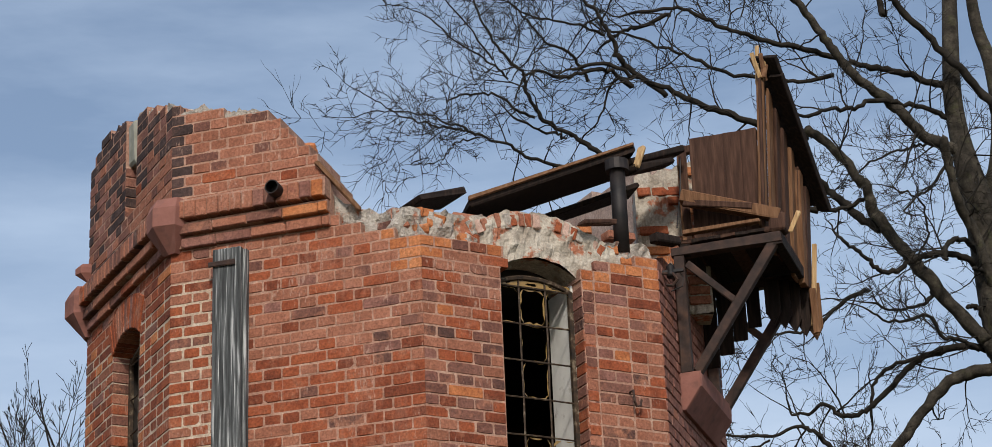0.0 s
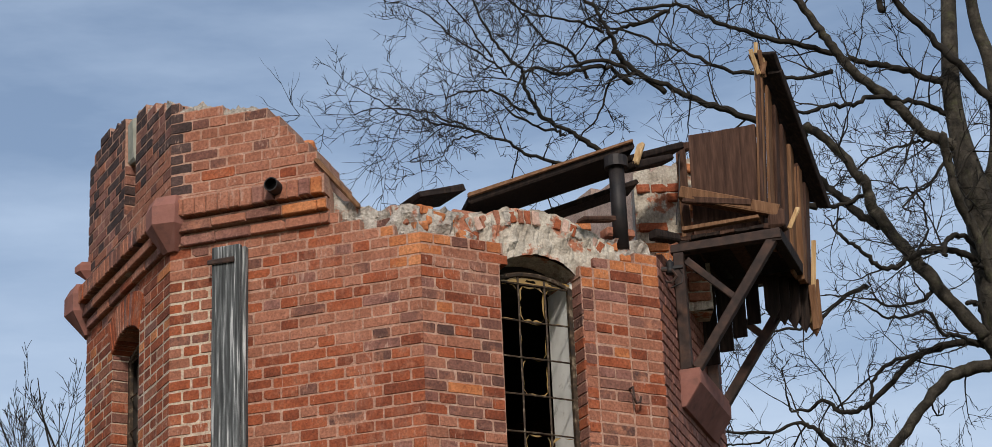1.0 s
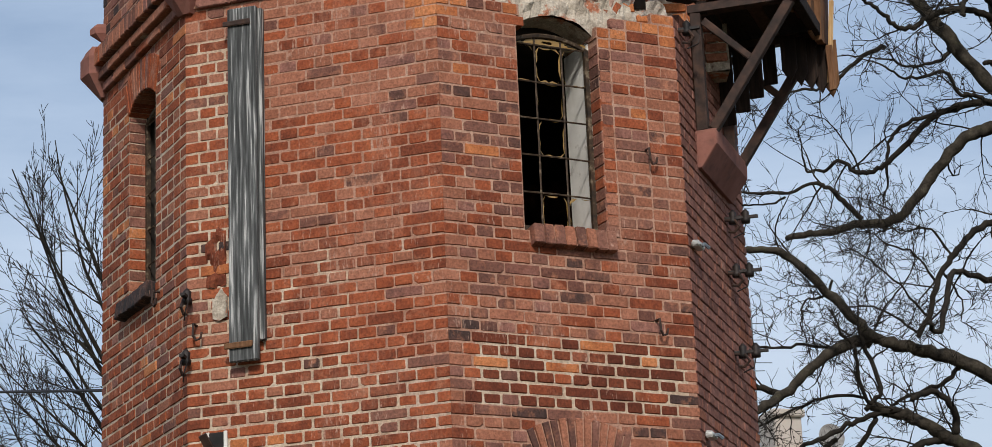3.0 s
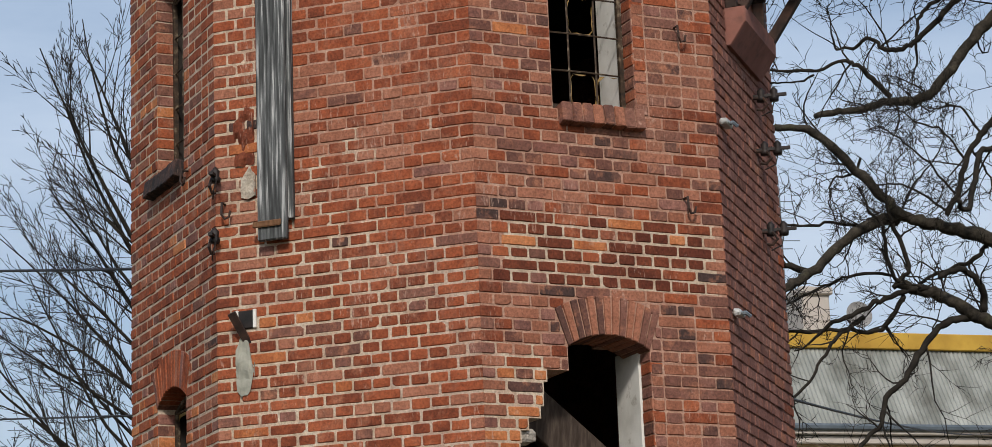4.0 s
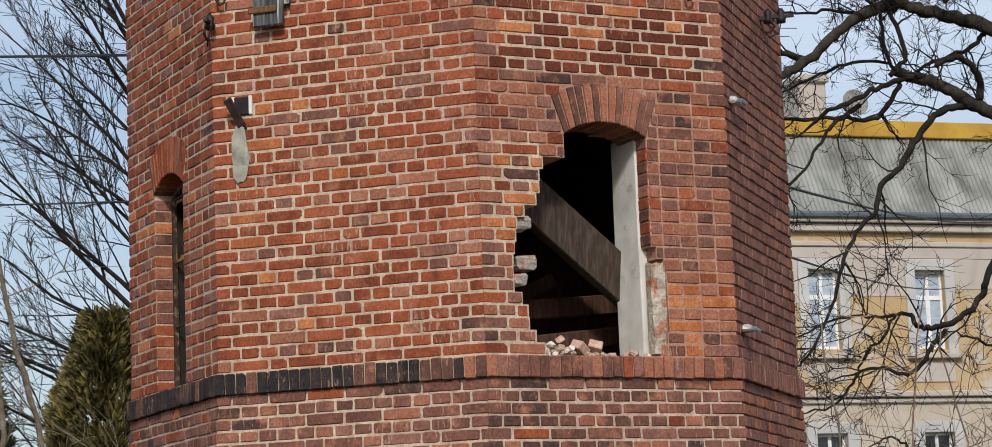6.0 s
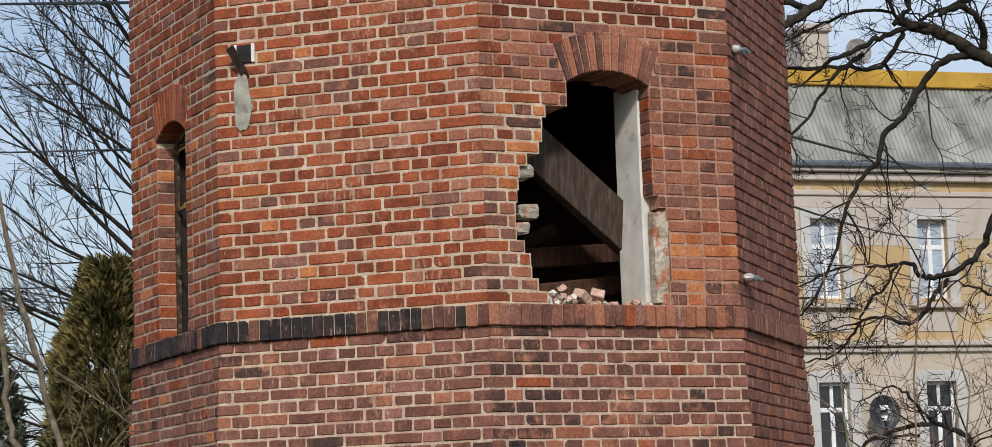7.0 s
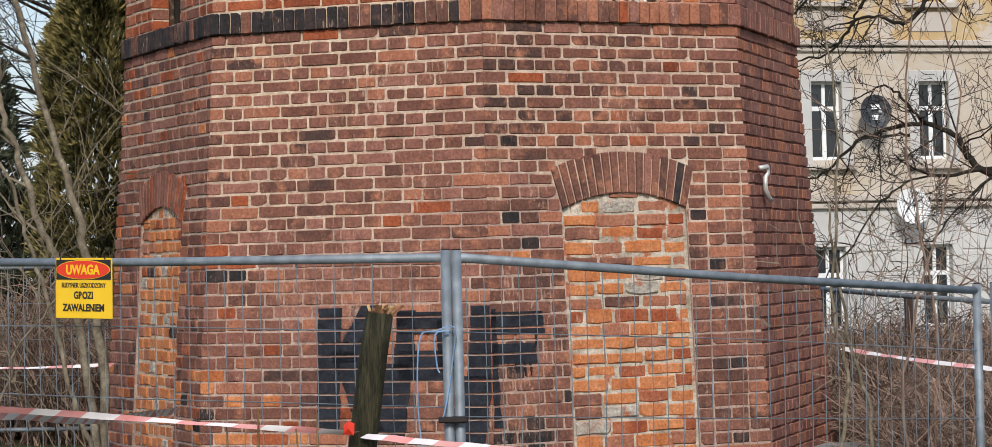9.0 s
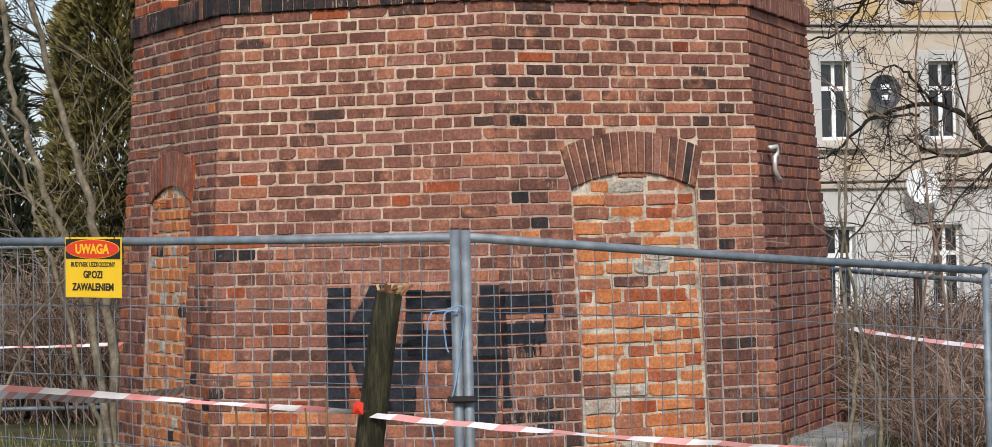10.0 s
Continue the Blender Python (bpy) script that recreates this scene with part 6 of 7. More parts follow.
planks("fallen_rafter", "charred roof boards with a yellowed edge, slanting over the wall top", wood_dark, [
    ((0.42, 16.22, 8.31), (1.62, 16.45, 8.80), 0.50, 0.05, None),
    ((0.46, 15.965, 8.335), (1.66, 16.195, 8.825), 0.025, 0.026, wood_warm),
    ((0.55, 16.5, 8.22), (1.7, 16.85, 8.74), 0.24, 0.04, None),
    ((0.45, 16.05, 8.18), (1.0, 16.25, 8.22), 0.16, 0.04, None)])
planks("fallen_board", "dark splintered board lying on the rubble", wood_dark, [((0.04, 15.9, 8.27), (0.36, 16.1, 8.40), 0.34, 0.05, None), ((-0.3, 16.1, 8.28), (0.1, 16.2, 8.24), 0.06, 0.03, None)])
planks("fallen_board", "torn dark roofing board with pale splinters", wood_dark, [
    ((1.58, 16.3, 8.70), (2.0, 16.6, 8.92), 0.22, 0.05, None), ((1.62, 16.2, 8.62), (1.92, 16.4, 8.76), 0.14, 0.05, None),
    ((1.66, 16.15, 8.62), (1.72, 16.2, 8.80), 0.05, 0.03, wood_fresh)])
planks("fallen_board", "thin weathered board leaning on the sloping wall edge", wood_warm, [((-0.575, 15.565, 8.47), (-0.285, 15.50, 8.08), 0.05, 0.035, None)])
planks("fallen_board", "grey broken board on the arch", wood_brown, [((1.22, 15.8, 8.06), (1.46, 15.95, 8.12), 0.09, 0.03, None)])
planks("fallen_board", "broken bracket timber beside the rubble", wood_dark, [((1.74, 16.08, 8.05), (1.92, 16.22, 8.075), 0.09, 0.06, None)])
pp = thing("iron_pipe", pose(1.52, 16.1, 7.95), "dark upright iron pipe under the rafter", "pipe")
acc = Acc()
tube(acc, [(0, 0, 0), (0, 0, 0.68)], 0.055, 14)
part("tube", acc, iron_black, pp, smooth=True)
acc = Acc()
tube(acc, [(0, 0, 0.62), (0, 0, 0.70)], 0.085, 14)
part("flange", acc, iron_black, pp)

# ---- the timber hoist bay on its brackets ----
EP = face_pose(1, R_UP)
bay = thing("hoist_bay", EP, "wrecked wooden hoist bay on iron brackets, boards splintered", "wooden bay")
# local x along the wall, -y outwards, z up


def bay_board(name, a, b, w, h, mat, up=(1, 0, 0)):
    acc = Acc()
    beam(acc, (a[0], -a[1], a[2]), (b[0], -b[1], b[2]), w, h, 0, up, 0.004, rng, 0.005)
    return part(name, acc, mat, bay)


for u in (-0.43, 0.43):
    bay_board("post", (u, 0.05, 7.2), (u, 0.05, 8.10), 0.08, 0.07, iron_rust)
    bay_board("strut", (u, 0.12, 7.2), (u, 0.74, 8.08), 0.07, 0.06, iron_rust)
    bay_board("tie", (u, 0.10, 8.02), (u, 0.46, 7.66), 0.05, 0.04, iron_rust)
    bay_board("bearer", (u, 0.0, 8.11), (u, 0.80, 8.11), 0.08, 0.07, iron_rust, (0, 0, 1))
bay_board("cross_beam", (-0.46, 0.77, 8.10), (0.48, 0.78, 8.08), 0.07, 0.09, wood_dark, (0, 0, 1))
bay_board("cross_beam", (-0.46, 0.10, 8.12), (0.48, 0.10, 8.12), 0.07, 0.09, wood_dark, (0, 0, 1))
for i in range(7):
    o = 0.05 + i * 0.106
    bay_board("floor_board", (-0.46, o + 0.05, 8.18), (0.47, o + 0.05, 8.18), 0.106, 0.03, wood_dark if i % 3 else wood_brown, (0, 0, 1))
bay_board("floor_edge", (-0.48, 0.10, 8.235), (-0.47, 0.66, 8.245), 0.05, 0.03, wood_warm, (0, 0, 1))
# side wall of upright boards
for i in range(5):
    o = 0.085 + i * 0.125
    zt = 9.02 + (0.02 if i else -0.04)
    if i == 0:
        bay_board("side_board", (-0.28, o, 8.22), (-0.28, o, zt - 0.05), 0.02, 0.07, wood_warm, (0, 1, 0))
        continue
    bay_board("side_board", (-0.30, o, 8.22), (-0.30, o + 0.01, zt), 0.022, 0.128, wood_brown, (0, 1, 0))
bay_board("side_post", (-0.27, 0.09, 8.2), (-0.27, 0.09, 9.0), 0.05, 0.06, wood_brown, (0, 1, 0))
bay_board("side_rail", (-0.26, 0.10, 8.97), (-0.26, 0.66, 9.0), 0.05, 0.06, wood_brown, (0, 0, 1))
# ledge board and block
bay_board("ledge_board", (-0.44, 0.10, 8.53), (-0.42, 0.80, 8.28), 0.12, 0.085, wood_warm, (0, 0, 1))
bay_board("ledge_board", (-0.48, 0.12, 8.47), (-0.48, 0.62, 8.36), 0.03, 0.05, wood_brown, (0, 0, 1))
acc = Acc()
bevel_box(acc, (-0.48, -0.84, 8.15), (-0.34, -0.72, 8.30), 0.02, None, 0, 0.006, rng)
part("block", acc, wood_brown, bay)
bay_board("splinter", (-0.44, 0.86, 8.14), (-0.40, 0.93, 8.30), 0.03, 0.015, wood_fresh, (1, 0, 0))
# end wall of upright boards, its top cut along the old roof slope
for i in range(7):
    f = i / 6
    u, o = lerp(-0.33, 0.46, f), lerp(0.665, 0.80, f)
    zt = lerp(9.46, 8.82, f)
    lean = lerp(0.07, 0.05, f)
    zb = 8.10 if i < 4 else 8.02
    bay_board("end_board", (u, o, zb), (u, o + lean, zt), 0.15, 0.024, (wood_brown, wood_warm, wood_brown)[i % 3], (0, 1, 0))
bay_board("edge_post", (-0.36, 0.66, 8.24), (-0.36, 0.735, 9.46), 0.045, 0.05, wood_warm, (0, 1, 0))
bay_board("corner_post", (0.30, 0.79, 8.0), (0.30, 0.83, 8.90), 0.10, 0.05, wood_warm, (0, 1, 0))
bay_board("roof_board", (-0.38, 0.78, 9.56), (0.60, 0.90, 8.74), 0.20, 0.035, wood_dark, (0, -0.3, 1))
bay_board("roof_board", (-0.30, 0.84, 9.44), (0.62, 0.95, 8.70), 0.10, 0.05, wood_dark, (0, -0.3, 1))
for i in range(6):
    bay_board("splinter", (-0.36 + rng.uniform(-0.05, 0.05), 0.72 + rng.uniform(-0.04, 0.06), 9.38), (-0.36 + rng.uniform(-0.1, 0.08), 0.75 + rng.uniform(-0.06, 0.05), 9.58 + rng.uniform(-0.04, 0.1)), 0.03, 0.02, wood_warm if i % 2 else wood_fresh, (1, 0, 0))
# boards with pointed ends that hang below the floor
for i in range(4, 9):
    f = i / 8
    u, o = lerp(-0.36, 0.46, f) * 0.55 + 0.25, 0.30 + 0.52 * f
    zt, zb = 8.08, (7.80 - 0.16 * f)
    q = Acc()
    w = 0.055
    q.add([(u - 0.01, -o - w, zt), (u - 0.01, -o + w, zt), (u - 0.01, -o + w, zb + 0.10), (u - 0.01, -o, zb), (u - 0.01, -o - w, zb + 0.10),
           (u + 0.012, -o - w, zt), (u + 0.012, -o + w, zt), (u + 0.012, -o + w, zb + 0.10), (u + 0.012, -o, zb), (u + 0.012, -o - w, zb + 0.10)],
          [(0, 4, 3, 2, 1), (5, 6, 7, 8, 9), (0, 1, 6, 5), (1, 2, 7, 6), (2, 3, 8, 7), (3, 4, 9, 8), (4, 0, 5, 9)])
    part("hanging_board", q, wood_warm if i == 8 else wood_dark, bay)
bay_board("splinter", (0.40, 0.82, 7.72), (0.42, 0.88, 8.36), 0.035, 0.02, wood_fresh, (1, 0, 0))
bay_board("splinter", (0.35, 0.85, 7.64), (0.38, 0.84, 8.0), 0.05, 0.02, wood_warm, (1, 0, 0))
# dark back boards, added to stand for the black shade between brackets and wall
for i in range(4):
    bay_board("back_board", (0.40, 0.06 + i * 0.11, 7.50 + i * 0.09), (0.40, 0.06 + i * 0.11, 8.08), 0.02, 0.105, wood_dark, (0, 1, 0))
rope = Acc()
tube(rope, [(-0.40, -0.10, 8.86), (-0.42, -0.09, 8.6), (-0.44, -0.05, 8.3)], 0.006, 5)
part("cable", rope, iron_black, bay)
# long terracotta block under both brackets, its underside cut away
acc = Acc()
sec = [(0.0, 7.205), (0.155, 7.205), (0.15, 7.09), (0.03, 6.92), (0.0, 6.92)]
us = (-0.47, -0.455, 0.455, 0.47)
vs = []
for i, u in enumerate(us):
    q = 0.94 if i in (0, 3) else 1.0
    vs += [(u, -o * q + (0.0 if o else 0.05), lerp(7.06, z, q)) for o, z in sec]
acc.add(vs, [(0, 1, 2, 3, 4), (19, 18, 17, 16, 15)] + [(j * 5 + i, (j + 1) * 5 + i, (j + 1) * 5 + (i + 1) % 5, j * 5 + (i + 1) % 5) for j in range(3) for i in range(5)])
part("corbel", acc, terracotta, tower, "long terracotta corbel stone under the brackets", at=EP)

# ---- beams seen through the hole ----
th = thing("fallen_beam", Matrix.Identity(4), "dusty squared beam fallen across the broken window", "beam")
acc = Acc()
beam(acc, m0 @ Vector((-0.508, 0.36, 4.397)), m0 @ Vector((0.511, 0.5, 3.659)), 0.27, 0.14, 0, (0, -1, 0.2), 0.004, rng, 0.01)
part("timber", acc, wood_dusty, th)
for a, b, w in (((-0.7, 0.9, 3.60), (0.6, 1.1, 3.72), 0.14), ((-0.5, 0.8, 3.36), (0.7, 0.9, 3.50), 0.12), ((-0.6, 1.4, 3.5), (0.2, 1.2, 3.9), 0.1)):
    th = thing("fallen_beam", Matrix.Identity(4), "dusty old joist lying inside the tower", "beam")
    acc = Acc()
    beam(acc, m0 @ Vector(a), m0 @ Vector(b), w, w, 0, (0, 0, 1), 0.004, rng, 0.01)
    part("timber", acc, wood_brown, th)
# rubble on the ledge of the hole
for i in range(70):
    u = rng.choice((rng.uniform(-0.50, -0.12), rng.uniform(-0.5, 0.30)))
    y = rng.uniform(-0.02, 0.2)
    hmax = 0.12 * max(0.0, 1 - abs(u + 0.36) / 0.2)
    s = rng.uniform(0.008, 0.028)
    q = m0 @ pose(u, y, BAND_HI + rng.uniform(0, max(hmax, 0.01)), rng.uniform(-40, 40), rng.uniform(-40, 40), rng.uniform(0, 180))
    acc = Acc()
    bevel_box(acc, (-s, -s, -s * 0.7), (s, s, s * 0.7), s * 0.35, q, 0, s * 0.3, rng)
    part("rubble_lump", acc, (plaster, whitewash, dusty_pink)[i % 3], tower)
for u, rz in ((-0.24, 30), (-0.13, 70)):
    q = m0 @ pose(u, 0.02, BAND_HI + 0.05, 18, 30, rz)
    acc = Acc()
    bevel_box(acc, (-0.05, -0.045, -0.03), (0.05, 0.045, 0.03), 0.006, q, 0, 0.004, rng)
    part("brick_half", acc, dusty_pink, tower)
for u, z, s in ((-0.60, 4.08, 0.07), (-0.58, 3.83, 0.075), (-0.63, 3.72, 0.05)):
    acc = Acc()
    bevel_box(acc, (u - s, 0.03, z - 0.04), (u + s, 0.2, z + 0.04), 0.016, m0, 0, 0.008, rng)
    part("mortar_lump", acc, rubble, tower)
rough_slab("broken_mortar", 0, 0.30, 0.40, lambda u: 3.26, lambda u: 3.84, 0.02, 0.09, plaster, 8.5, 0.02, 0.02)

# ---- fittings on the walls ----
def plank_board():
    th = thing("wall_plank", face_pose(-1), "weathered grey timber plank bolted upright to the wall", "plank")
    acc = Acc()
    bevel_box(acc, (-0.60, -0.085, 5.46), (-0.395, -0.045, 7.91), 0.006, pose(0, 0, 0, 0, 0.3, 0), 0, 0.002, rng)
    part("board", acc, wood_grey, th)
    acc = Acc()
    bevel_box(acc, (-0.40, -0.05, 5.60), (-0.365, -0.004, 7.9), 0.004, pose(0, 0, 0, 0, 0.3, 0), 0, 0.002, rng)
    part("side_batten", acc, wood_grey, th)
    for z in (5.57, 7.80):
        acc = Acc()
        bevel_box(acc, (-0.60 + (z - 5.5) * 0.006, -0.105, z - 0.02), (-0.40 + (z - 5.5) * 0.006, -0.088, z + 0.02), 0.006, None, 0, 0.003, rng)
        part("clamp", acc, wood_warm if z < 6 else iron_rust, th, "rusty iron strap")


plank_board()


def insulator(k, u, z, count, seed):
    rng = random.Random(seed)
    th = thing("insulator", face_pose(k) @ pose(u, 0, z), "dark bracket with small insulators and wire loops", "insulator")
    acc = Acc()
    tube(acc, [(0, 0, 0), (0, -0.08, -0.01), (0.0, -0.11, -0.06), (0, -0.07, -0.1), (0, -0.03, -0.09)], 0.011, 6)
    part("hook", acc, iron_rust, th)
    for i in range(count):
        acc = Acc()
        x = 0.02 + i * 0.02
        y = -0.06 - i * 0.09
        tube(acc, [(x, y, -0.03), (x, y, 0.0), (x, y, 0.01), (x, y, 0.05), (x, y, 0.06), (x, y, 0.075)], [0.032, 0.036, 0.026, 0.03, 0.02, 0.008], 10)
        part("bell", acc, iron_black, th, smooth=True)
    acc = Acc()
    beam(acc, (0.01, 0, 0.01), (0.01 + count * 0.02, -0.06 - count * 0.09, 0.015), 0.03, 0.02)
    part("arm", acc, iron_black, th)
    acc = Acc()
    tube(acc, [(0.05, -0.1, 0.04), (0.07, -0.14, -0.03), (0.04, -0.13, -0.1), (0.0, -0.06, -0.14)], 0.005, 4)
    part("wire_loop", acc, iron_black, th)


for k, u, z, c in ((1, 0.25, 6.74, 2), (1, 0.25, 6.34, 2), (1, 0.27, 5.75, 2), (-1, -0.90, 5.93, 1), (-1, -0.91, 5.52, 1), (1, -0.80, 7.83, 1)):
    insulator(k, u, z, c, int(z * 100))


def iron_hook(k, u, z, name="iron_hook"):
    th = thing(name, face_pose(k) @ pose(u, 0, z), "rusty iron hook in the brickwork", "hook")
    acc = Acc()
    tube(acc, [(0, 0.02, 0.04), (0, -0.05, 0.04), (0.0, -0.06, -0.04), (0.02, -0.05, -0.07), (0.05, -0.05, -0.06), (0.06, -0.05, -0.02)], 0.009, 6)
    part("bar", acc, iron_rust, th)


iron_hook(-1, -0.84, 5.72)
iron_hook(-2, 0.37, 6.10)
iron_hook(0, 0.62, 5.66)
iron_hook(0, 0.62, 6.85)
for k, u, z in ((1, -0.82, 6.27), (1, -0.80, 4.96), (1, -0.78, 3.44)):
    th = thing("pipe_clip", face_pose(k) @ pose(u, 0, z), "pale metal pipe clip on the wall", "bracket")
    acc = Acc()
    bevel_box(acc, (-0.05, -0.07, -0.02), (0.10, -0.01, 0.025), 0.012, None, 0, 0.003, rng)
    part("strap", acc, white_metal, th)
    acc = Acc()
    tube(acc, [(0.02, 0, 0), (0.02, -0.09, 0.0), (0.05, -0.11, -0.02)], 0.014, 6)
    part("bolt", acc, galvanised, th)
th = thing("pipe_clip", face_pose(1, radius(2.1)) @ pose(-0.70, 0, 2.13), "bent galvanised pipe clip hanging on the wall", "bracket")
acc = Acc()
tube(acc, [(-0.05, -0.03, 0.05), (0.03, -0.06, 0.06), (0.06, -0.06, 0.02), (0.02, -0.05, -0.01), (0.02, -0.05, -0.09), (0.06, -0.06, -0.14), (0.13, -0.06, -0.16)], 0.017, 7)
part("strap", acc, white_metal, th, smooth=True)

# patches: cement under an iron spike, plaster scar, bare scar
rough_slab("cement_patch", -1, -0.772, -0.645, lambda u: 4.47 + 0.22 * (abs(u + 0.715) / 0.07) ** 4 + 0.05 * noise.noise((u * 40, 2, 0)),
           lambda u: 4.88 - 0.26 * max(0.0, (u + 0.71) / 0.065) ** 1.6 - 0.10 * max(0.0, (-0.73 - u) / 0.04), -0.014, 0.05, cement, 11, 0.014, 0.008, "grey cement patch")
rough_slab("eroded_scar", -1, -0.765, -0.625, lambda u: 6.0 + 0.1 * abs(u + 0.7) + 0.04 * noise.noise((u * 35, 4, 0)), lambda u: 6.40 - 1.2 * abs(u + 0.68), -0.006, 0.05, brick_oxblood, 13, 0.035, 0.01, "eroded dark red brick")
rough_slab("plaster_scar", -1, -0.72, -0.615, lambda u: 5.77 + 0.4 * abs(u + 0.67), lambda u: 5.99 - 0.7 * abs(u + 0.66), -0.014, 0.05, plaster, 12, 0.012, 0.012, "pale plaster patch")
th = thing("iron_spike", face_pose(-1) @ pose(-0.70, 0, 4.87), "rusty flat iron spike in a cement patch", "spike")
acc = Acc()
beam(acc, (-0.055, -0.11, 0.13), (0.012, 0.02, -0.07), 0.05, 0.022, 0, (0, -1, 0), 0.002, rng)
part("flat_bar", acc, iron_rust, th)
acc = Acc()
bevel_box(acc, (-0.06, -0.012, 0.04), (0.06, 0.02, 0.16), 0.006)
part("back_plate", acc, iron_black, th)
for x in (-0.062, 0.062):
    acc = Acc()
    bevel_box(acc, (x - 0.012, -0.015, 0.04), (x + 0.012, 0.02, 0.165), 0.004)
    part("side_strip", acc, whitewash, th)

# ---- site fence ----
def fence_panel(a, b, za, zb, gap_h, seed, label, low=None):
    """A welded-mesh site fence panel from a to b (x, y); za, zb: heights of the top rail."""
    rng = random.Random(seed)
    A, B = Vector((*a, 0)), Vector((*b, 0))
    d = (B - A)
    ln = d.length
    d.normalize()
    ang = math.atan2(d.y, d.x)
    th = thing("site_fence", Matrix.Translation((A.x, A.y, 0)) @ Matrix.Rotation(ang, 4, "Z"), label, "fence", "site fences")

    def top(s):
        return lerp(za, zb, s / ln)

    def foot(s):
        p = A + d * s
        return ground_z(p.x, p.y)
    acc = Acc()
    tube(acc, [(0.02, 0, za), (ln / 2, 0, top(ln / 2) - 0.008), (ln - 0.02, 0, zb)], 0.019, 10)
    part("top_rail", acc, galvanised, th, smooth=True)
    acc = Acc()
    tube(acc, [(0.02, 0, foot(0) + 0.15), (ln - 0.02, 0, foot(ln) + 0.15)], 0.019, 10)
    part("bottom_rail", acc, galvanised, th, smooth=True)
    for s in (0.02, ln - 0.02):
        acc = Acc()
        tube(acc, [(s, 0, foot(s) + 0.0), (s, 0, top(s) + 0.03)], 0.021, 12)
        part("post", acc, galvanised, th, smooth=True)
        acc = Acc()
        tube(acc, [(s, 0, top(s) + 0.031), (s, 0, top(s) + 0.036)], 0.019, 12)
        part("post_cap", acc, iron_black, th)
    n = int((ln - 0.1) / 0.1)
    for i in range(n):
        s = 0.07 + i * 0.1
        acc = Acc()
        w = rng.gauss(0, 0.006)
        f = foot(s) + 0.15
        tube(acc, [(s, 0, f), (s + w, 0.004, lerp(f, top(s), 0.35)), (s - w * 0.6 + rng.gauss(0, 0.004), -0.003, lerp(f, top(s), 0.7)), (s, 0, top(s) - 0.015)], 0.0021, 4, 0, False)
        part("wire", acc, galvanised, th)
    z = 0.30
    while z < 1.8:
        acc = Acc()
        tube(acc, [(0.03, -0.004, za - z), (ln / 2, -0.004 + rng.gauss(0, 0.006), top(ln / 2) - z + rng.gauss(0, 0.006)), (ln - 0.03, -0.004, zb - z)], 0.0024, 4, 0, False)
        if za - z > foot(0) + 0.2:
            part("wire", acc, galvanised, th)
        z += gap_h
    return th


fence_panel((-2.90, 12.0), (-0.075, 10.0), 1.677, 1.628, 0.30, 41, "galvanised site fence panel with wire mesh and a warning sign")
fence_panel((-0.063, 10.0), (2.56, 12.5), 1.628, 1.405, 0.34, 42, "galvanised site fence panel with wire mesh, leaning downhill")
fence_panel((2.62, 12.5), (5.6, 14.2), 1.41, 1.28, 0.30, 43, "galvanised site fence panel with wire mesh")
fence_panel((2.55, 20.2), (3.75, 16.9), 1.36, 1.24, 0.30, 44, "galvanised site fence panel behind the tower")
fence_panel((-6.1, 20.5), (-2.6, 20.5), 1.68, 1.66, 0.30, 45, "galvanised site fence panel beside the tower")
clamp = thing("fence_clamp", pose(-0.075, 9.99, 0.98), "black clamp that ties two fence posts", "clamp")
acc = Acc()
bevel_box(acc, (-0.06, -0.032, -0.012), (0.06, 0.03, 0.012), 0.005)
part("strap", acc, iron_black, clamp)
rp = thing("blue_rope", Matrix.Identity(4), "frayed blue rope knotted round the fence post", "rope")
acc = Acc()
tube(acc, smooth_path([(-0.085, 9.97, 1.33), (-0.16, 9.96, 1.335), (-0.20, 9.96, 1.31), (-0.215, 9.96, 1.15), (-0.21, 9.96, 0.95), (-0.19, 9.96, 0.80), (-0.20, 9.96, 0.70)]), 0.0035, 5)
tube(acc, smooth_path([(-0.085, 9.97, 1.335), (-0.14, 9.955, 1.32), (-0.135, 9.955, 1.2), (-0.125, 9.955, 1.17)]), 0.0035, 5)
tube(acc, smooth_path([(-0.13, 9.97, 1.34), (-0.06, 9.96, 1.345), (-0.075, 10.0, 1.20), (-0.10, 9.965, 1.05), (-0.12, 9.965, 0.98)]), 0.003, 5)
part("strand", acc, rope_blue, rp)

# ---- warning sign ----
SD = Vector((2.825, -2.0, 0)).normalized()
sign = thing("warning_sign", Matrix.Translation((-1.689, 11.102, 1.535)) @ Matrix.Rotation(math.atan2(SD.y, SD.x), 4, "Z") @ pose(0, -0.03, 0, 0, 1.2, 0), "yellow warning sign with black lettering, hung on the fence", "sign")
SW, SH = 0.342, 0.268
acc = Acc()
bevel_box(acc, (-SW / 2, -0.002, -SH / 2), (SW / 2, 0.002, SH / 2), 0.001)
part("plate", acc, sign_yellow, sign)
acc = Acc()
box(acc, (-SW / 2 + 0.006, -0.0045, SH / 2 - 0.096), (SW / 2 - 0.006, -0.0025, SH / 2 - 0.008))
part("black_field", acc, sign_black, sign)


def ellipse(rx, rz, z, y0, y1, mat, name):
    acc = Acc()
    n = 32
    acc.add([(rx * math.cos(2 * math.pi * i / n), y, z + rz * math.sin(2 * math.pi * i / n)) for y in (y0, y1) for i in range(n)],
            [tuple(range(n)), tuple(range(2 * n - 1, n - 1, -1))] + [(i, i + n, (i + 1) % n + n, (i + 1) % n) for i in range(n)])
    part(name, acc, mat, sign)


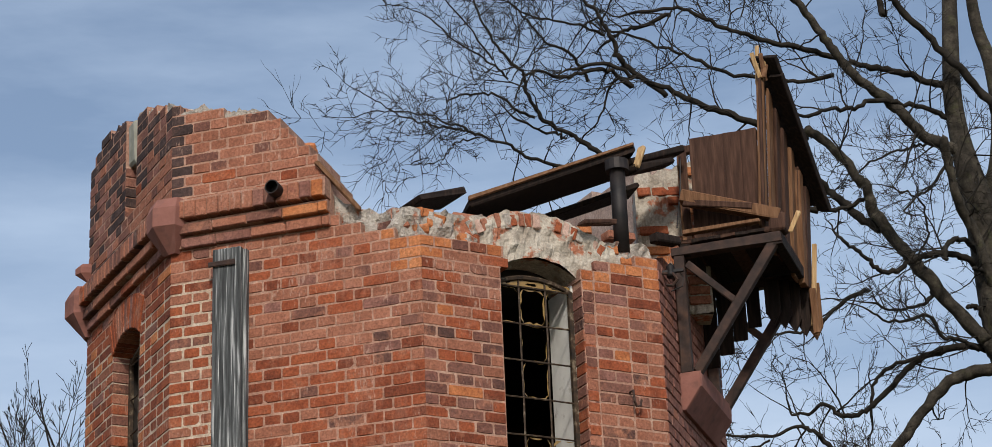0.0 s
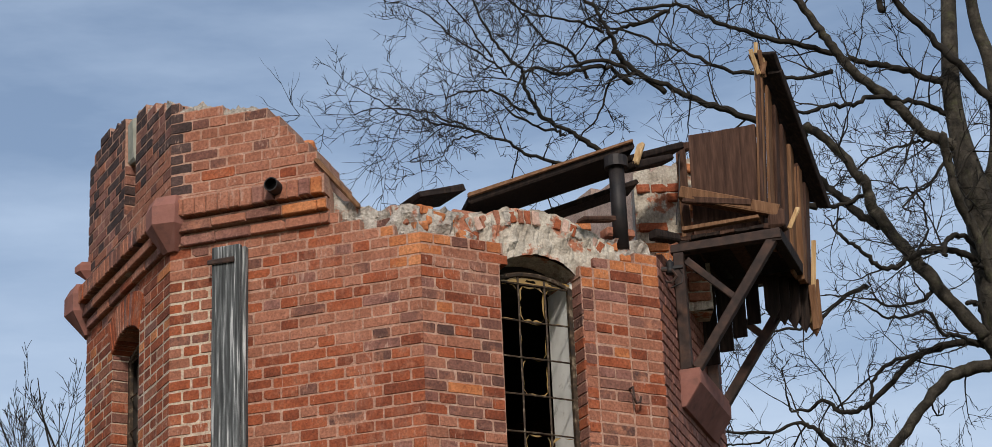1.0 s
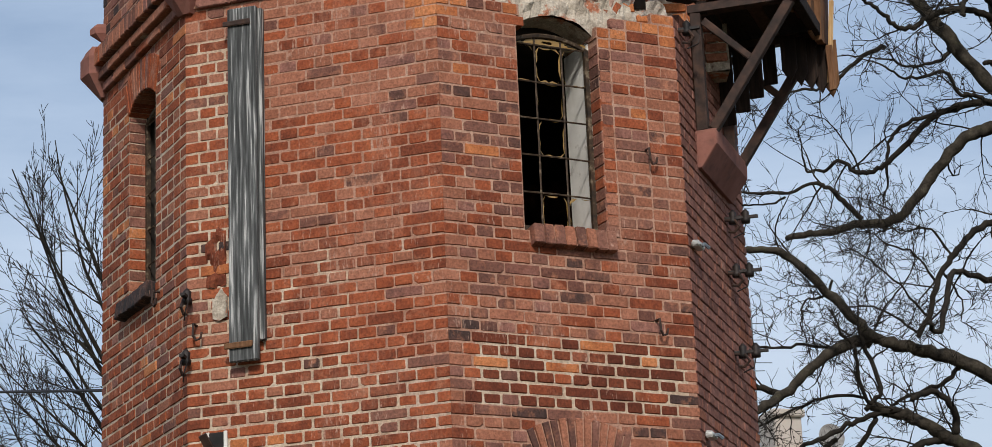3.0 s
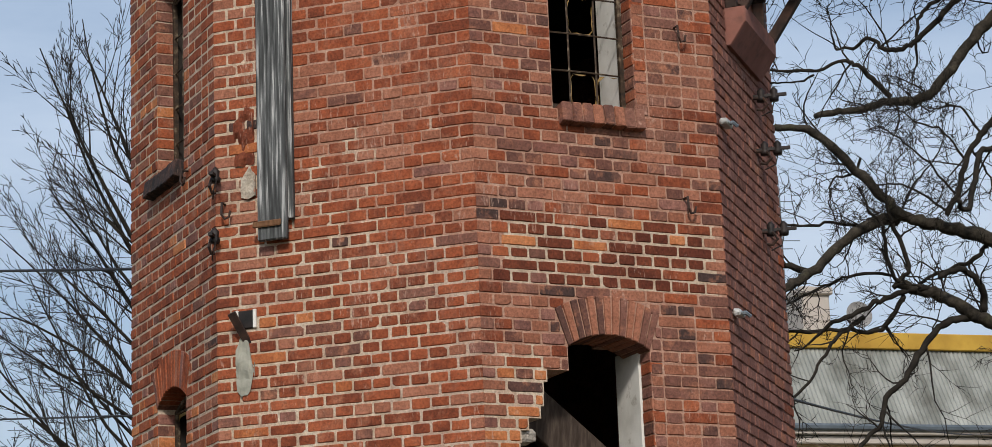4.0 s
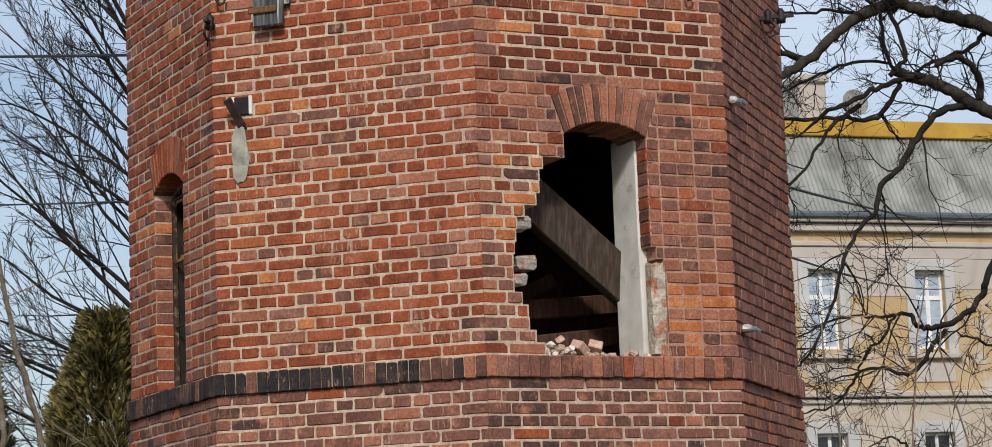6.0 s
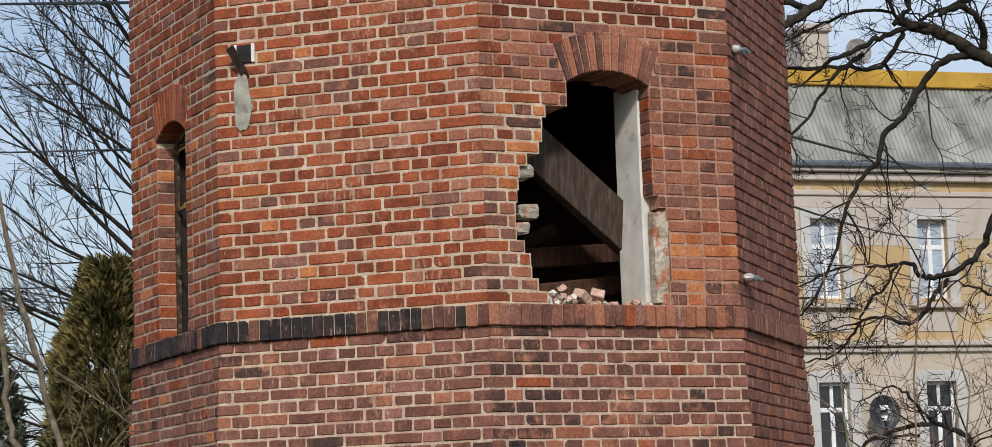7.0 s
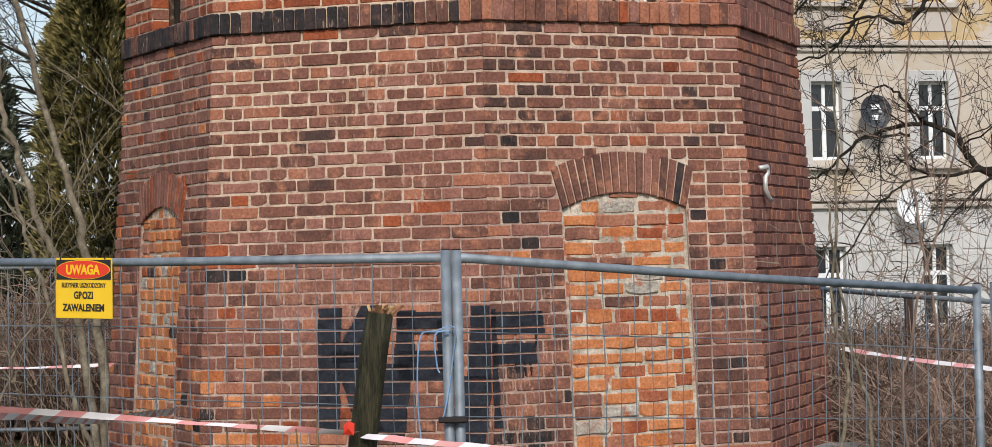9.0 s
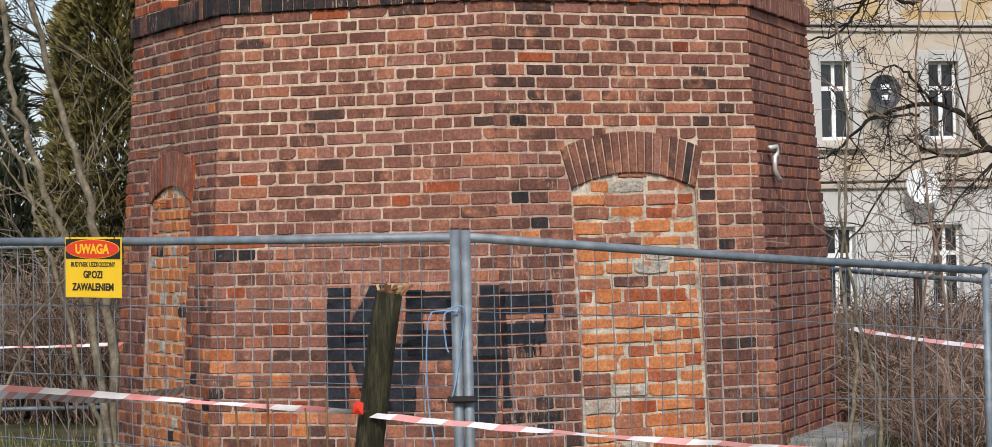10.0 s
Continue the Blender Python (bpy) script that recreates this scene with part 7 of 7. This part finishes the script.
ellipse(SW / 2 - 0.008, 0.043, SH / 2 - 0.052, -0.0062, -0.0048, sign_yellow, "oval_rim")
ellipse(SW / 2 - 0.011, 0.040, SH / 2 - 0.052, -0.0078, -0.0064, sign_red, "oval")


def lettering(text, size, z, wide, mat, bold, y=-0.0035):
    cu = bpy.data.curves.new("lettering", "FONT")
    cu.body, cu.size, cu.align_x, cu.align_y, cu.extrude, cu.offset = text, size, "CENTER", "CENTER", 0.0006, bold
    tmp = new("lettering", cu)
    bpy.context.view_layer.update()
    me = bpy.data.meshes.new_from_object(tmp.evaluated_get(bpy.context.evaluated_depsgraph_get()))
    bpy.data.objects.remove(tmp)
    me.materials.clear()
    me.materials.append(mat)
    xs = [v.co.x for v in me.vertices]
    s = wide / (max(xs) - min(xs))
    part("lettering", me, None, sign, at=pose(0, y, z, 90) @ Matrix.Diagonal((s, 1, 1, 1)))


lettering("UWAGA", 0.058, SH / 2 - 0.054, 0.205, sign_yellow, 0.0022, -0.0088)
lettering("BUDYNEK USZKODZONY", 0.030, 0.012, 0.268, sign_black, 0.0006)
lettering("GROZI", 0.044, -0.033, 0.115, sign_black, 0.0016)
lettering("ZAWALENIEM", 0.044, -0.088, 0.252, sign_black, 0.0016)
for x in (-0.14, 0.13):
    acc = Acc()
    tube(acc, [(x, 0.0, SH / 2 - 0.01), (x, -0.01, SH / 2 + 0.02), (x, 0.03, SH / 2 + 0.045), (x, 0.05, SH / 2 + 0.01)], 0.003, 5)
    part("tie", acc, iron_black, sign)


# ---- barrier tape ----
def tape(pts, width, twist, seed, label, seg=0.11):
    rng = random.Random(seed)
    path = smooth_path([Vector(p) for p in pts], 26)
    acc = Acc()
    run = 0.0
    prev = None
    for i, p in enumerate(path):
        a = 1.5 * twist * math.sin(i * 0.13 + seed) + 0.5 * math.sin(i * 0.043)
        off = Vector((0, math.sin(a), math.cos(a))) * width / 2
        sag = Vector((0, 0, 0.004 * noise.noise((i * 0.19, seed, 0))))
        cur = (p - off + sag, p + off + sag + Vector((0.03, 0, 0)))
        if prev:
            run += (p - path[i - 1]).length
            acc.add([prev[0], cur[0], cur[1], prev[1]], [(0, 1, 2, 3)], 1 if int(run / seg) % 2 else 0)
        prev = cur
    ob = part("barrier_tape", acc, [tape_white, tape_red])
    tagged(ob, label, "barrier tape")


tape([(-2.6, 8.6, 1.21), (-1.73, 9.0, 1.12), (-1.0, 9.3, 1.03), (-0.46, 9.53, 0.965)], 0.021, 0.5, 1, "red and white barrier tape tied to the wooden post")
tape([(-0.43, 9.53, 0.955), (0.0, 9.3, 0.92), (0.54, 9.0, 0.885), (1.1, 8.8, 0.85), (1.8, 8.4, 0.80)], 0.021, 0.6, 2, "red and white barrier tape, sagging before the fence")
tape([(-2.4, 9.6, 1.07), (-1.95, 10.2, 1.03), (-1.72, 11.0, 0.955), (-1.5, 12.5, 0.9)], 0.036, 0.3, 3, "red and white striped barrier tape behind the fence", 0.07)
tape([(-4.6, 17.2, 1.0), (-3.27, 17.0, 0.97), (-2.45, 17.0, 0.975)], 0.024, 0.4, 4, "red and white barrier tape beside the tower", 0.16)
tape([(2.25, 15.2, 1.03), (2.5, 14.6, 0.99), (2.87, 14.0, 0.945), (3.4, 13.2, 0.88)], 0.02, 0.4, 5, "red and white barrier tape beside the tower", 0.16)

# ---- wooden post with a splintered head ----
wp = thing("wooden_post", Matrix.Identity(4), "mossy round wooden post with a splintered head", "post")
acc = Acc()
rng = random.Random(66)
tube(acc, [(-0.60, 9.6, -0.45), (-0.50, 9.6, 0.3), (-0.435, 9.6, 0.83), (-0.375, 9.6, 1.25), (-0.345, 9.6, 1.42)], [0.062, 0.058, 0.056, 0.055, 0.053], 14)
part("shaft", acc, wood_post, wp, smooth=True)
for i in range(40):
    a, q = rng.uniform(0, 6.3), rng.uniform(0, 0.048)
    p = Vector((-0.345 + q * math.cos(a), 9.6 + q * math.sin(a), 1.405))
    acc = Acc()
    beam(acc, p, p + Vector((rng.uniform(-0.02, 0.06), rng.uniform(-0.03, 0.02), rng.uniform(0.02, 0.05))), 0.006, 0.010, 0, (1, 0, 0), 0.001, rng)
    part("splinter", acc, wood_fresh if i % 3 == 0 else wood_warm, wp)
rf = thing("orange_tag", pose(-0.47, 9.5, 0.985), "torn orange plastic tag on the tape", "tag")
acc = Acc()
acc.add([(-0.02, 0, -0.02), (0.02, -0.01, -0.025), (0.022, 0.0, 0.02), (0.0, -0.012, 0.03), (-0.018, 0.0, 0.015), (0.0, -0.02, 0.0)], [(0, 1, 5), (1, 2, 5), (2, 3, 5), (3, 4, 5), (4, 0, 5)])
part("scrap", acc, sign_red, rf)

# ---- sprayed letters on the lower wall ----
STROKES = {
    "letter_k": (-1, [((-0.09, 1.33), (-0.10, 0.60), 0.125), ((0.20, 1.34), (0.02, 1.03), 0.12), ((0.0, 1.06), (0.20, 0.57), 0.12)]),
    "letter_p": (-1, [((0.42, 1.30), (0.40, 0.98), 0.10), ((0.37, 0.98), (0.315, 0.56), 0.145), ((0.40, 1.245), (0.68, 1.245), 0.105), ((0.70, 1.25), (0.71, 0.97), 0.13), ((0.42, 0.985), (0.72, 0.985), 0.145)]),
    "letter_f": (-1, [((0.915, 1.33), (0.90, 0.9), 0.13), ((0.88, 0.9), (0.835, 0.52), 0.16)]),
    "letter_f_arm": (0, [((-0.95, 1.235), (-0.65, 1.235), 0.115), ((-0.95, 1.045), (-0.70, 1.045), 0.10), ((-0.955, 1.30), (-0.95, 0.62), 0.05), ((-0.665, 1.2), (-0.665, 1.10), 0.02), ((-0.75, 1.0), (-0.75, 0.90), 0.014), ((-0.71, 1.0), (-0.71, 0.91), 0.014), ((-0.81, 1.0), (-0.81, 0.92), 0.012)]),
}
graf = thing("graffiti", Matrix.Identity(4), "faded black sprayed letters across the lower brick wall", "graffiti")
rng = random.Random(67)
for nm, (k, strokes) in STROKES.items():
    acc = Acc()
    z = BASE
    while z < 1.5:
        zc1 = z + H
        r = radius(z)
        m = face_pose(k, r)
        half = r * COS8 * TAN8
        for q in range(6):
            zz0, zz1 = lerp(z + 0.007, zc1 - 0.007, q / 6), lerp(z + 0.007, zc1 - 0.007, (q + 1) / 6)
            zm = (zz0 + zz1) / 2
            spans = []
            for (ua, za), (ub, zb), w in strokes:
                w *= 1.22 if w > 0.06 else 1.0
                lo, hi = min(za, zb), max(za, zb)
                steep = abs(zb - za) > 0.15
                if steep and lo - 0.02 <= zm <= hi + 0.02:
                    t = (zm - za) / (zb - za)
                    c = lerp(ua, ub, t)
                    wd = w * 0.5 * (1 + 0.35 * abs(ub - ua) / abs(zb - za))
                    spans.append((c - wd, c + wd))
                elif not steep and lo - w / 2 <= zm <= hi + w / 2:
                    spans.append((min(ua, ub) - w * 0.3, max(ua, ub) + w * 0.3))
            for a, b in spans:
                a, b = max(a + 0.014 * noise.noise((zm * 9, a * 3, 1)) + rng.uniform(-0.002, 0.002), -half + 0.004), min(b + 0.014 * noise.noise((zm * 9, b * 3, 7)) + rng.uniform(-0.002, 0.002), half - 0.002)
                if b - a > 0.005:
                    box(acc, (a, -0.0078, zz0), (b, 0.003, zz1), m)
        z = zc1
    part(nm.replace("_arm", "_bar"), acc, spray_black, graf)

# ---- stone plinth, canes, saplings ----
acc = Acc()
bevel_box(acc, (-0.80, -0.44, 0.0), (0.75, 0.02, 0.29), 0.02, face_pose(1, radius(0.3)), 0, 0.006, random.Random(3))
tagged(part("stone_plinth", acc, stone_grey), "worn grey stone slab at the tower's foot", "plinth")


def sapling(pts, r0, r1, seed, label, mat, twigs=8, tl=0.6):
    rng = random.Random(seed)
    base = Vector(pts[0])
    th = thing("sapling", Matrix.Translation(base), label, "sapling", "saplings")
    path = [p + Vector((rng.gauss(0, 0.01), rng.gauss(0, 0.01), 0)) for p in smooth_path([Vector(p) - base for p in pts], 5)]
    m = len(path) - 1
    acc = Acc()
    tube(acc, path, [lerp(r0, r1, i / m) * rng.uniform(0.94, 1.06) for i in range(m + 1)], 8)
    part("stem", acc, mat, th, smooth=True)
    acc = Acc()
    for _ in range(twigs):
        i = rng.randint(m // 4, m - 1)
        axis = (path[i + 1] - path[i]).normalized()
        side = Vector((rng.choice((-1, 1)) * rng.uniform(0.5, 1.2), rng.gauss(0, 0.6), rng.uniform(-0.2, 0.8)))
        sprout(acc, path[i], axis * 0.5 + side, tl * rng.uniform(0.5, 1.4), r1 * 0.55, 1, rng, 0.0, 0.12, (1, 3))
    tagged(part("brush", acc, mat, th), kind="stuff")


PALE = "slender bare sapling with pale brown bark"
sapling([(-2.28, 15.5, 0.1), (-2.28, 15.5, 0.46), (-2.30, 15.5, 1.26), (-2.36, 15.5, 1.72), (-2.48, 15.5, 2.18), (-2.60, 15.5, 2.59), (-2.76, 15.5, 3.23), (-2.93, 15.4, 4.1), (-3.05, 15.4, 5.3)], 0.037, 0.010, 51, PALE, bark_pale, 5, 0.6)
sapling([(-2.29, 15.4, 0.2), (-2.36, 15.4, 0.9), (-2.43, 15.4, 1.37), (-2.55, 15.4, 1.72), (-2.64, 15.4, 1.92), (-2.72, 15.4, 2.2), (-2.82, 15.4, 2.51), (-2.88, 15.4, 2.85), (-2.92, 15.4, 3.5)], 0.028, 0.017, 52, PALE, bark_pale, 5, 0.6)
sapling([(-2.26, 15.2, 0.1), (-2.34, 15.2, 0.57), (-2.44, 15.2, 0.93), (-2.57, 15.2, 1.49), (-2.67, 15.2, 1.79), (-2.77, 15.2, 2.13), (-2.95, 15.2, 2.6), (-3.1, 15.2, 3.2)], 0.018, 0.009, 53, PALE, bark_pale, 5, 0.6)
sapling([(-2.9, 14.6, 0.1), (-2.75, 14.6, 0.9), (-2.5, 14.5, 1.35), (-2.2, 14.4, 1.55)], 0.012, 0.004, 54, "thin arching bare sapling", bark_pale, 5, 0.5)
sapling([(2.07, 14.0, 0.0), (2.07, 14.0, 0.43), (2.12, 14.0, 0.93), (2.04, 14.0, 1.39), (2.1, 14.0, 2.2), (2.0, 14, 3.2)], 0.015, 0.005, 55, PALE, bark_pale, 9, 0.5)
sapling([(2.2, 14.0, 0.0), (2.25, 14.0, 0.64), (2.16, 14.0, 1.0), (2.08, 14.0, 1.43), (2.02, 14.0, 1.9)], 0.015, 0.006, 56, PALE, bark_pale, 8, 0.5)
sapling([(2.45, 13.6, 0.0), (2.35, 13.6, 0.8), (2.5, 13.6, 1.5), (2.7, 13.6, 2.3), (2.6, 13.6, 3.1)], 0.010, 0.004, 57, "thin brown leafless sapling by the fence", twig_brown, 12, 0.6)
sapling([(2.75, 15.0, 0.0), (2.8, 15.0, 1.2), (2.65, 15.0, 2.4), (2.8, 15.0, 3.6)], 0.010, 0.004, 58, "thin brown leafless sapling by the fence", twig_brown, 14, 0.7)
rng = random.Random(68)
for i, (x, zt, lean) in enumerate(((-1.02, 0.96, -0.10), (-0.92, 1.02, -0.05), (-0.98, 0.90, 0.14), (-0.80, 1.08, 0.01), (-0.66, 1.0, -0.10), (-0.58, 1.06, 0.0), (-1.1, 0.93, -0.16), (-0.50, 0.93, -0.06))):
    th = thing("bare_cane", pose(x, 9.35, ground_z(x, 9.35)), "brown leafless cane growing by the fence", "cane", "canes by the fence")
    acc = Acc()
    hh = zt - ground_z(x, 9.35)
    tube(acc, [(-lean * 1.2, 0, 0), (-lean * 0.6, 0.01, hh * 0.5), (-lean * 0.1, 0, hh * 0.9), (0, 0, hh)], [0.008, 0.007, 0.005, 0.003], 6)
    for j in range(6):
        z = hh * (0.5 + 0.08 * j)
        c = Vector((-lean * (1 - z / hh) * 1.1, 0, z))
        tube(acc, [c, c + Vector((0.006 * (-1) ** j, 0, 0.012))], [0.008, 0.002], 5)
    part("stem", acc, stem_brown, th)
# rusty post behind the right-hand fence
rpst = thing("rusty_post", pose(3.53, 20, 0), "thin rusty angle-iron post", "post")
acc = Acc()
box(acc, (-0.03, -0.004, -0.6), (0.03, 0.004, 1.28))
box(acc, (-0.03, 0.004, -0.6), (-0.022, 0.05, 1.28))
part("angle_iron", acc, iron_rust, rpst)

# ---- overhead cables ----
def cable(a, b, sag, r, label):
    a, b = Vector(a), Vector(b)
    acc = Acc()
    tube(acc, [a.lerp(b, i / 16) - Vector((0, 0, sag * 4 * (i / 16) * (1 - i / 16))) for i in range(17)], r, 5)
    tagged(part("overhead_cable", acc, iron_black), label, "cable")


cable((-1.9, 18.5, 5.95), (-9.45, 35, 10.0), 0.02, 0.014, "thin black overhead cable fixed to the tower")
cable((-1.9, 18.5, 4.83), (-9.3, 35, 7.8), 0.02, 0.009, "thin black overhead cable fixed to the tower")
cable((1.9, 18.5, 4.95), (12.0, 56.4, 10.25), 0.15, 0.014, "thin black overhead cable from the tower to the house")
cable((1.9, 18.5, 4.45), (11.2, 56.2, 8.75), 0.2, 0.011, "thin black overhead cable from the tower to the house")

# ---- grass and litter at the tower's foot ----
rng = random.Random(69)
acc = Acc()
for i in range(9000):
    x, y = rng.uniform(-5.5, 4.5), rng.uniform(13.2, 18.5)
    if (x - CX) ** 2 + (y - CY) ** 2 < 2.55 ** 2:
        continue
    z = ground_z(x, y)
    h = rng.uniform(0.05, 0.20)
    a = rng.uniform(0, 6.28)
    w = Vector((math.cos(a), math.sin(a), 0)) * 0.004
    lean = Vector((rng.gauss(0, 0.05), rng.gauss(0, 0.05), h))
    p = Vector((x, y, z - 0.01))
    acc.add([p - w, p + w, p + lean * 0.6 + w * 0.7, p + lean, p + lean * 0.6 - w * 0.7], [(0, 1, 2, 3, 4)])
tagged(part("grass", acc, grass_mat), "sparse dry winter grass", "grass", kind="stuff")


# ---- tangled shrubs before the house ----
rng = random.Random(70)
for i in range(5):
    x, y = rng.uniform(2.9, 5.6), rng.uniform(19.5, 23)
    th = thing("shrub", pose(x, y, ground_z(x, y) - 0.05), "bare tangled shrub with thin grey-brown stems", "shrub", "shrubs before the house")
    for j in range(3):
        acc = Acc()
        sprout(acc, Vector((rng.gauss(0, 0.05), rng.gauss(0, 0.05), 0)), Vector((rng.gauss(0, 0.25), rng.gauss(0, 0.2), 1)), rng.uniform(1.6, 3.4), rng.uniform(0.004, 0.007), 2, rng, 0.02, 0.14, (3, 6))
        part("stem", acc, bark_pale if (i + j) % 3 == 0 else twig_brown, th)
rng = random.Random(71)
for i in range(3):
    x, y = rng.uniform(-5.2, -2.6), rng.uniform(17.8, 20)
    th = thing("shrub", pose(x, y, ground_z(x, y) - 0.05), "bare thin shrub with pale twigs beside the tower", "shrub", "shrubs beside the tower")
    for j in range(2):
        acc = Acc()
        sprout(acc, Vector((0, 0, 0)), Vector((rng.gauss(0, 0.3), rng.gauss(0, 0.2), 1)), rng.uniform(1.5, 3.6), rng.uniform(0.003, 0.006), 2, rng, 0.0, 0.12, (4, 7))
        part("stem", acc, bark_pale, th)

# ---- single bricks of the lower front faces ----
unit = {}
prng = random.Random(900)
for i, (k, b0, b1, z0, z1, r, kind) in enumerate(pieces):
    key = (round((b1 - b0) / 0.01), kind, prng.randrange(2))
    if key not in unit:
        acc = Acc()
        hw, hh = (b1 - b0) / 2, (z1 - z0) / 2
        acc.add(brick_points(-hw, hw, -hh, hh, 0.0, 0.10, prng), ROUND_F)
        unit[key] = acc.mesh("brick", MATS[kind])
    at = face_pose(k, r) @ pose((b0 + b1) / 2, -prng.uniform(-0.002, 0.004), (z0 + z1) / 2, prng.uniform(-1.0, 1.0), prng.uniform(-0.5, 0.5), 0)
    part("brick", unit[key], None, walls[k], at=at)
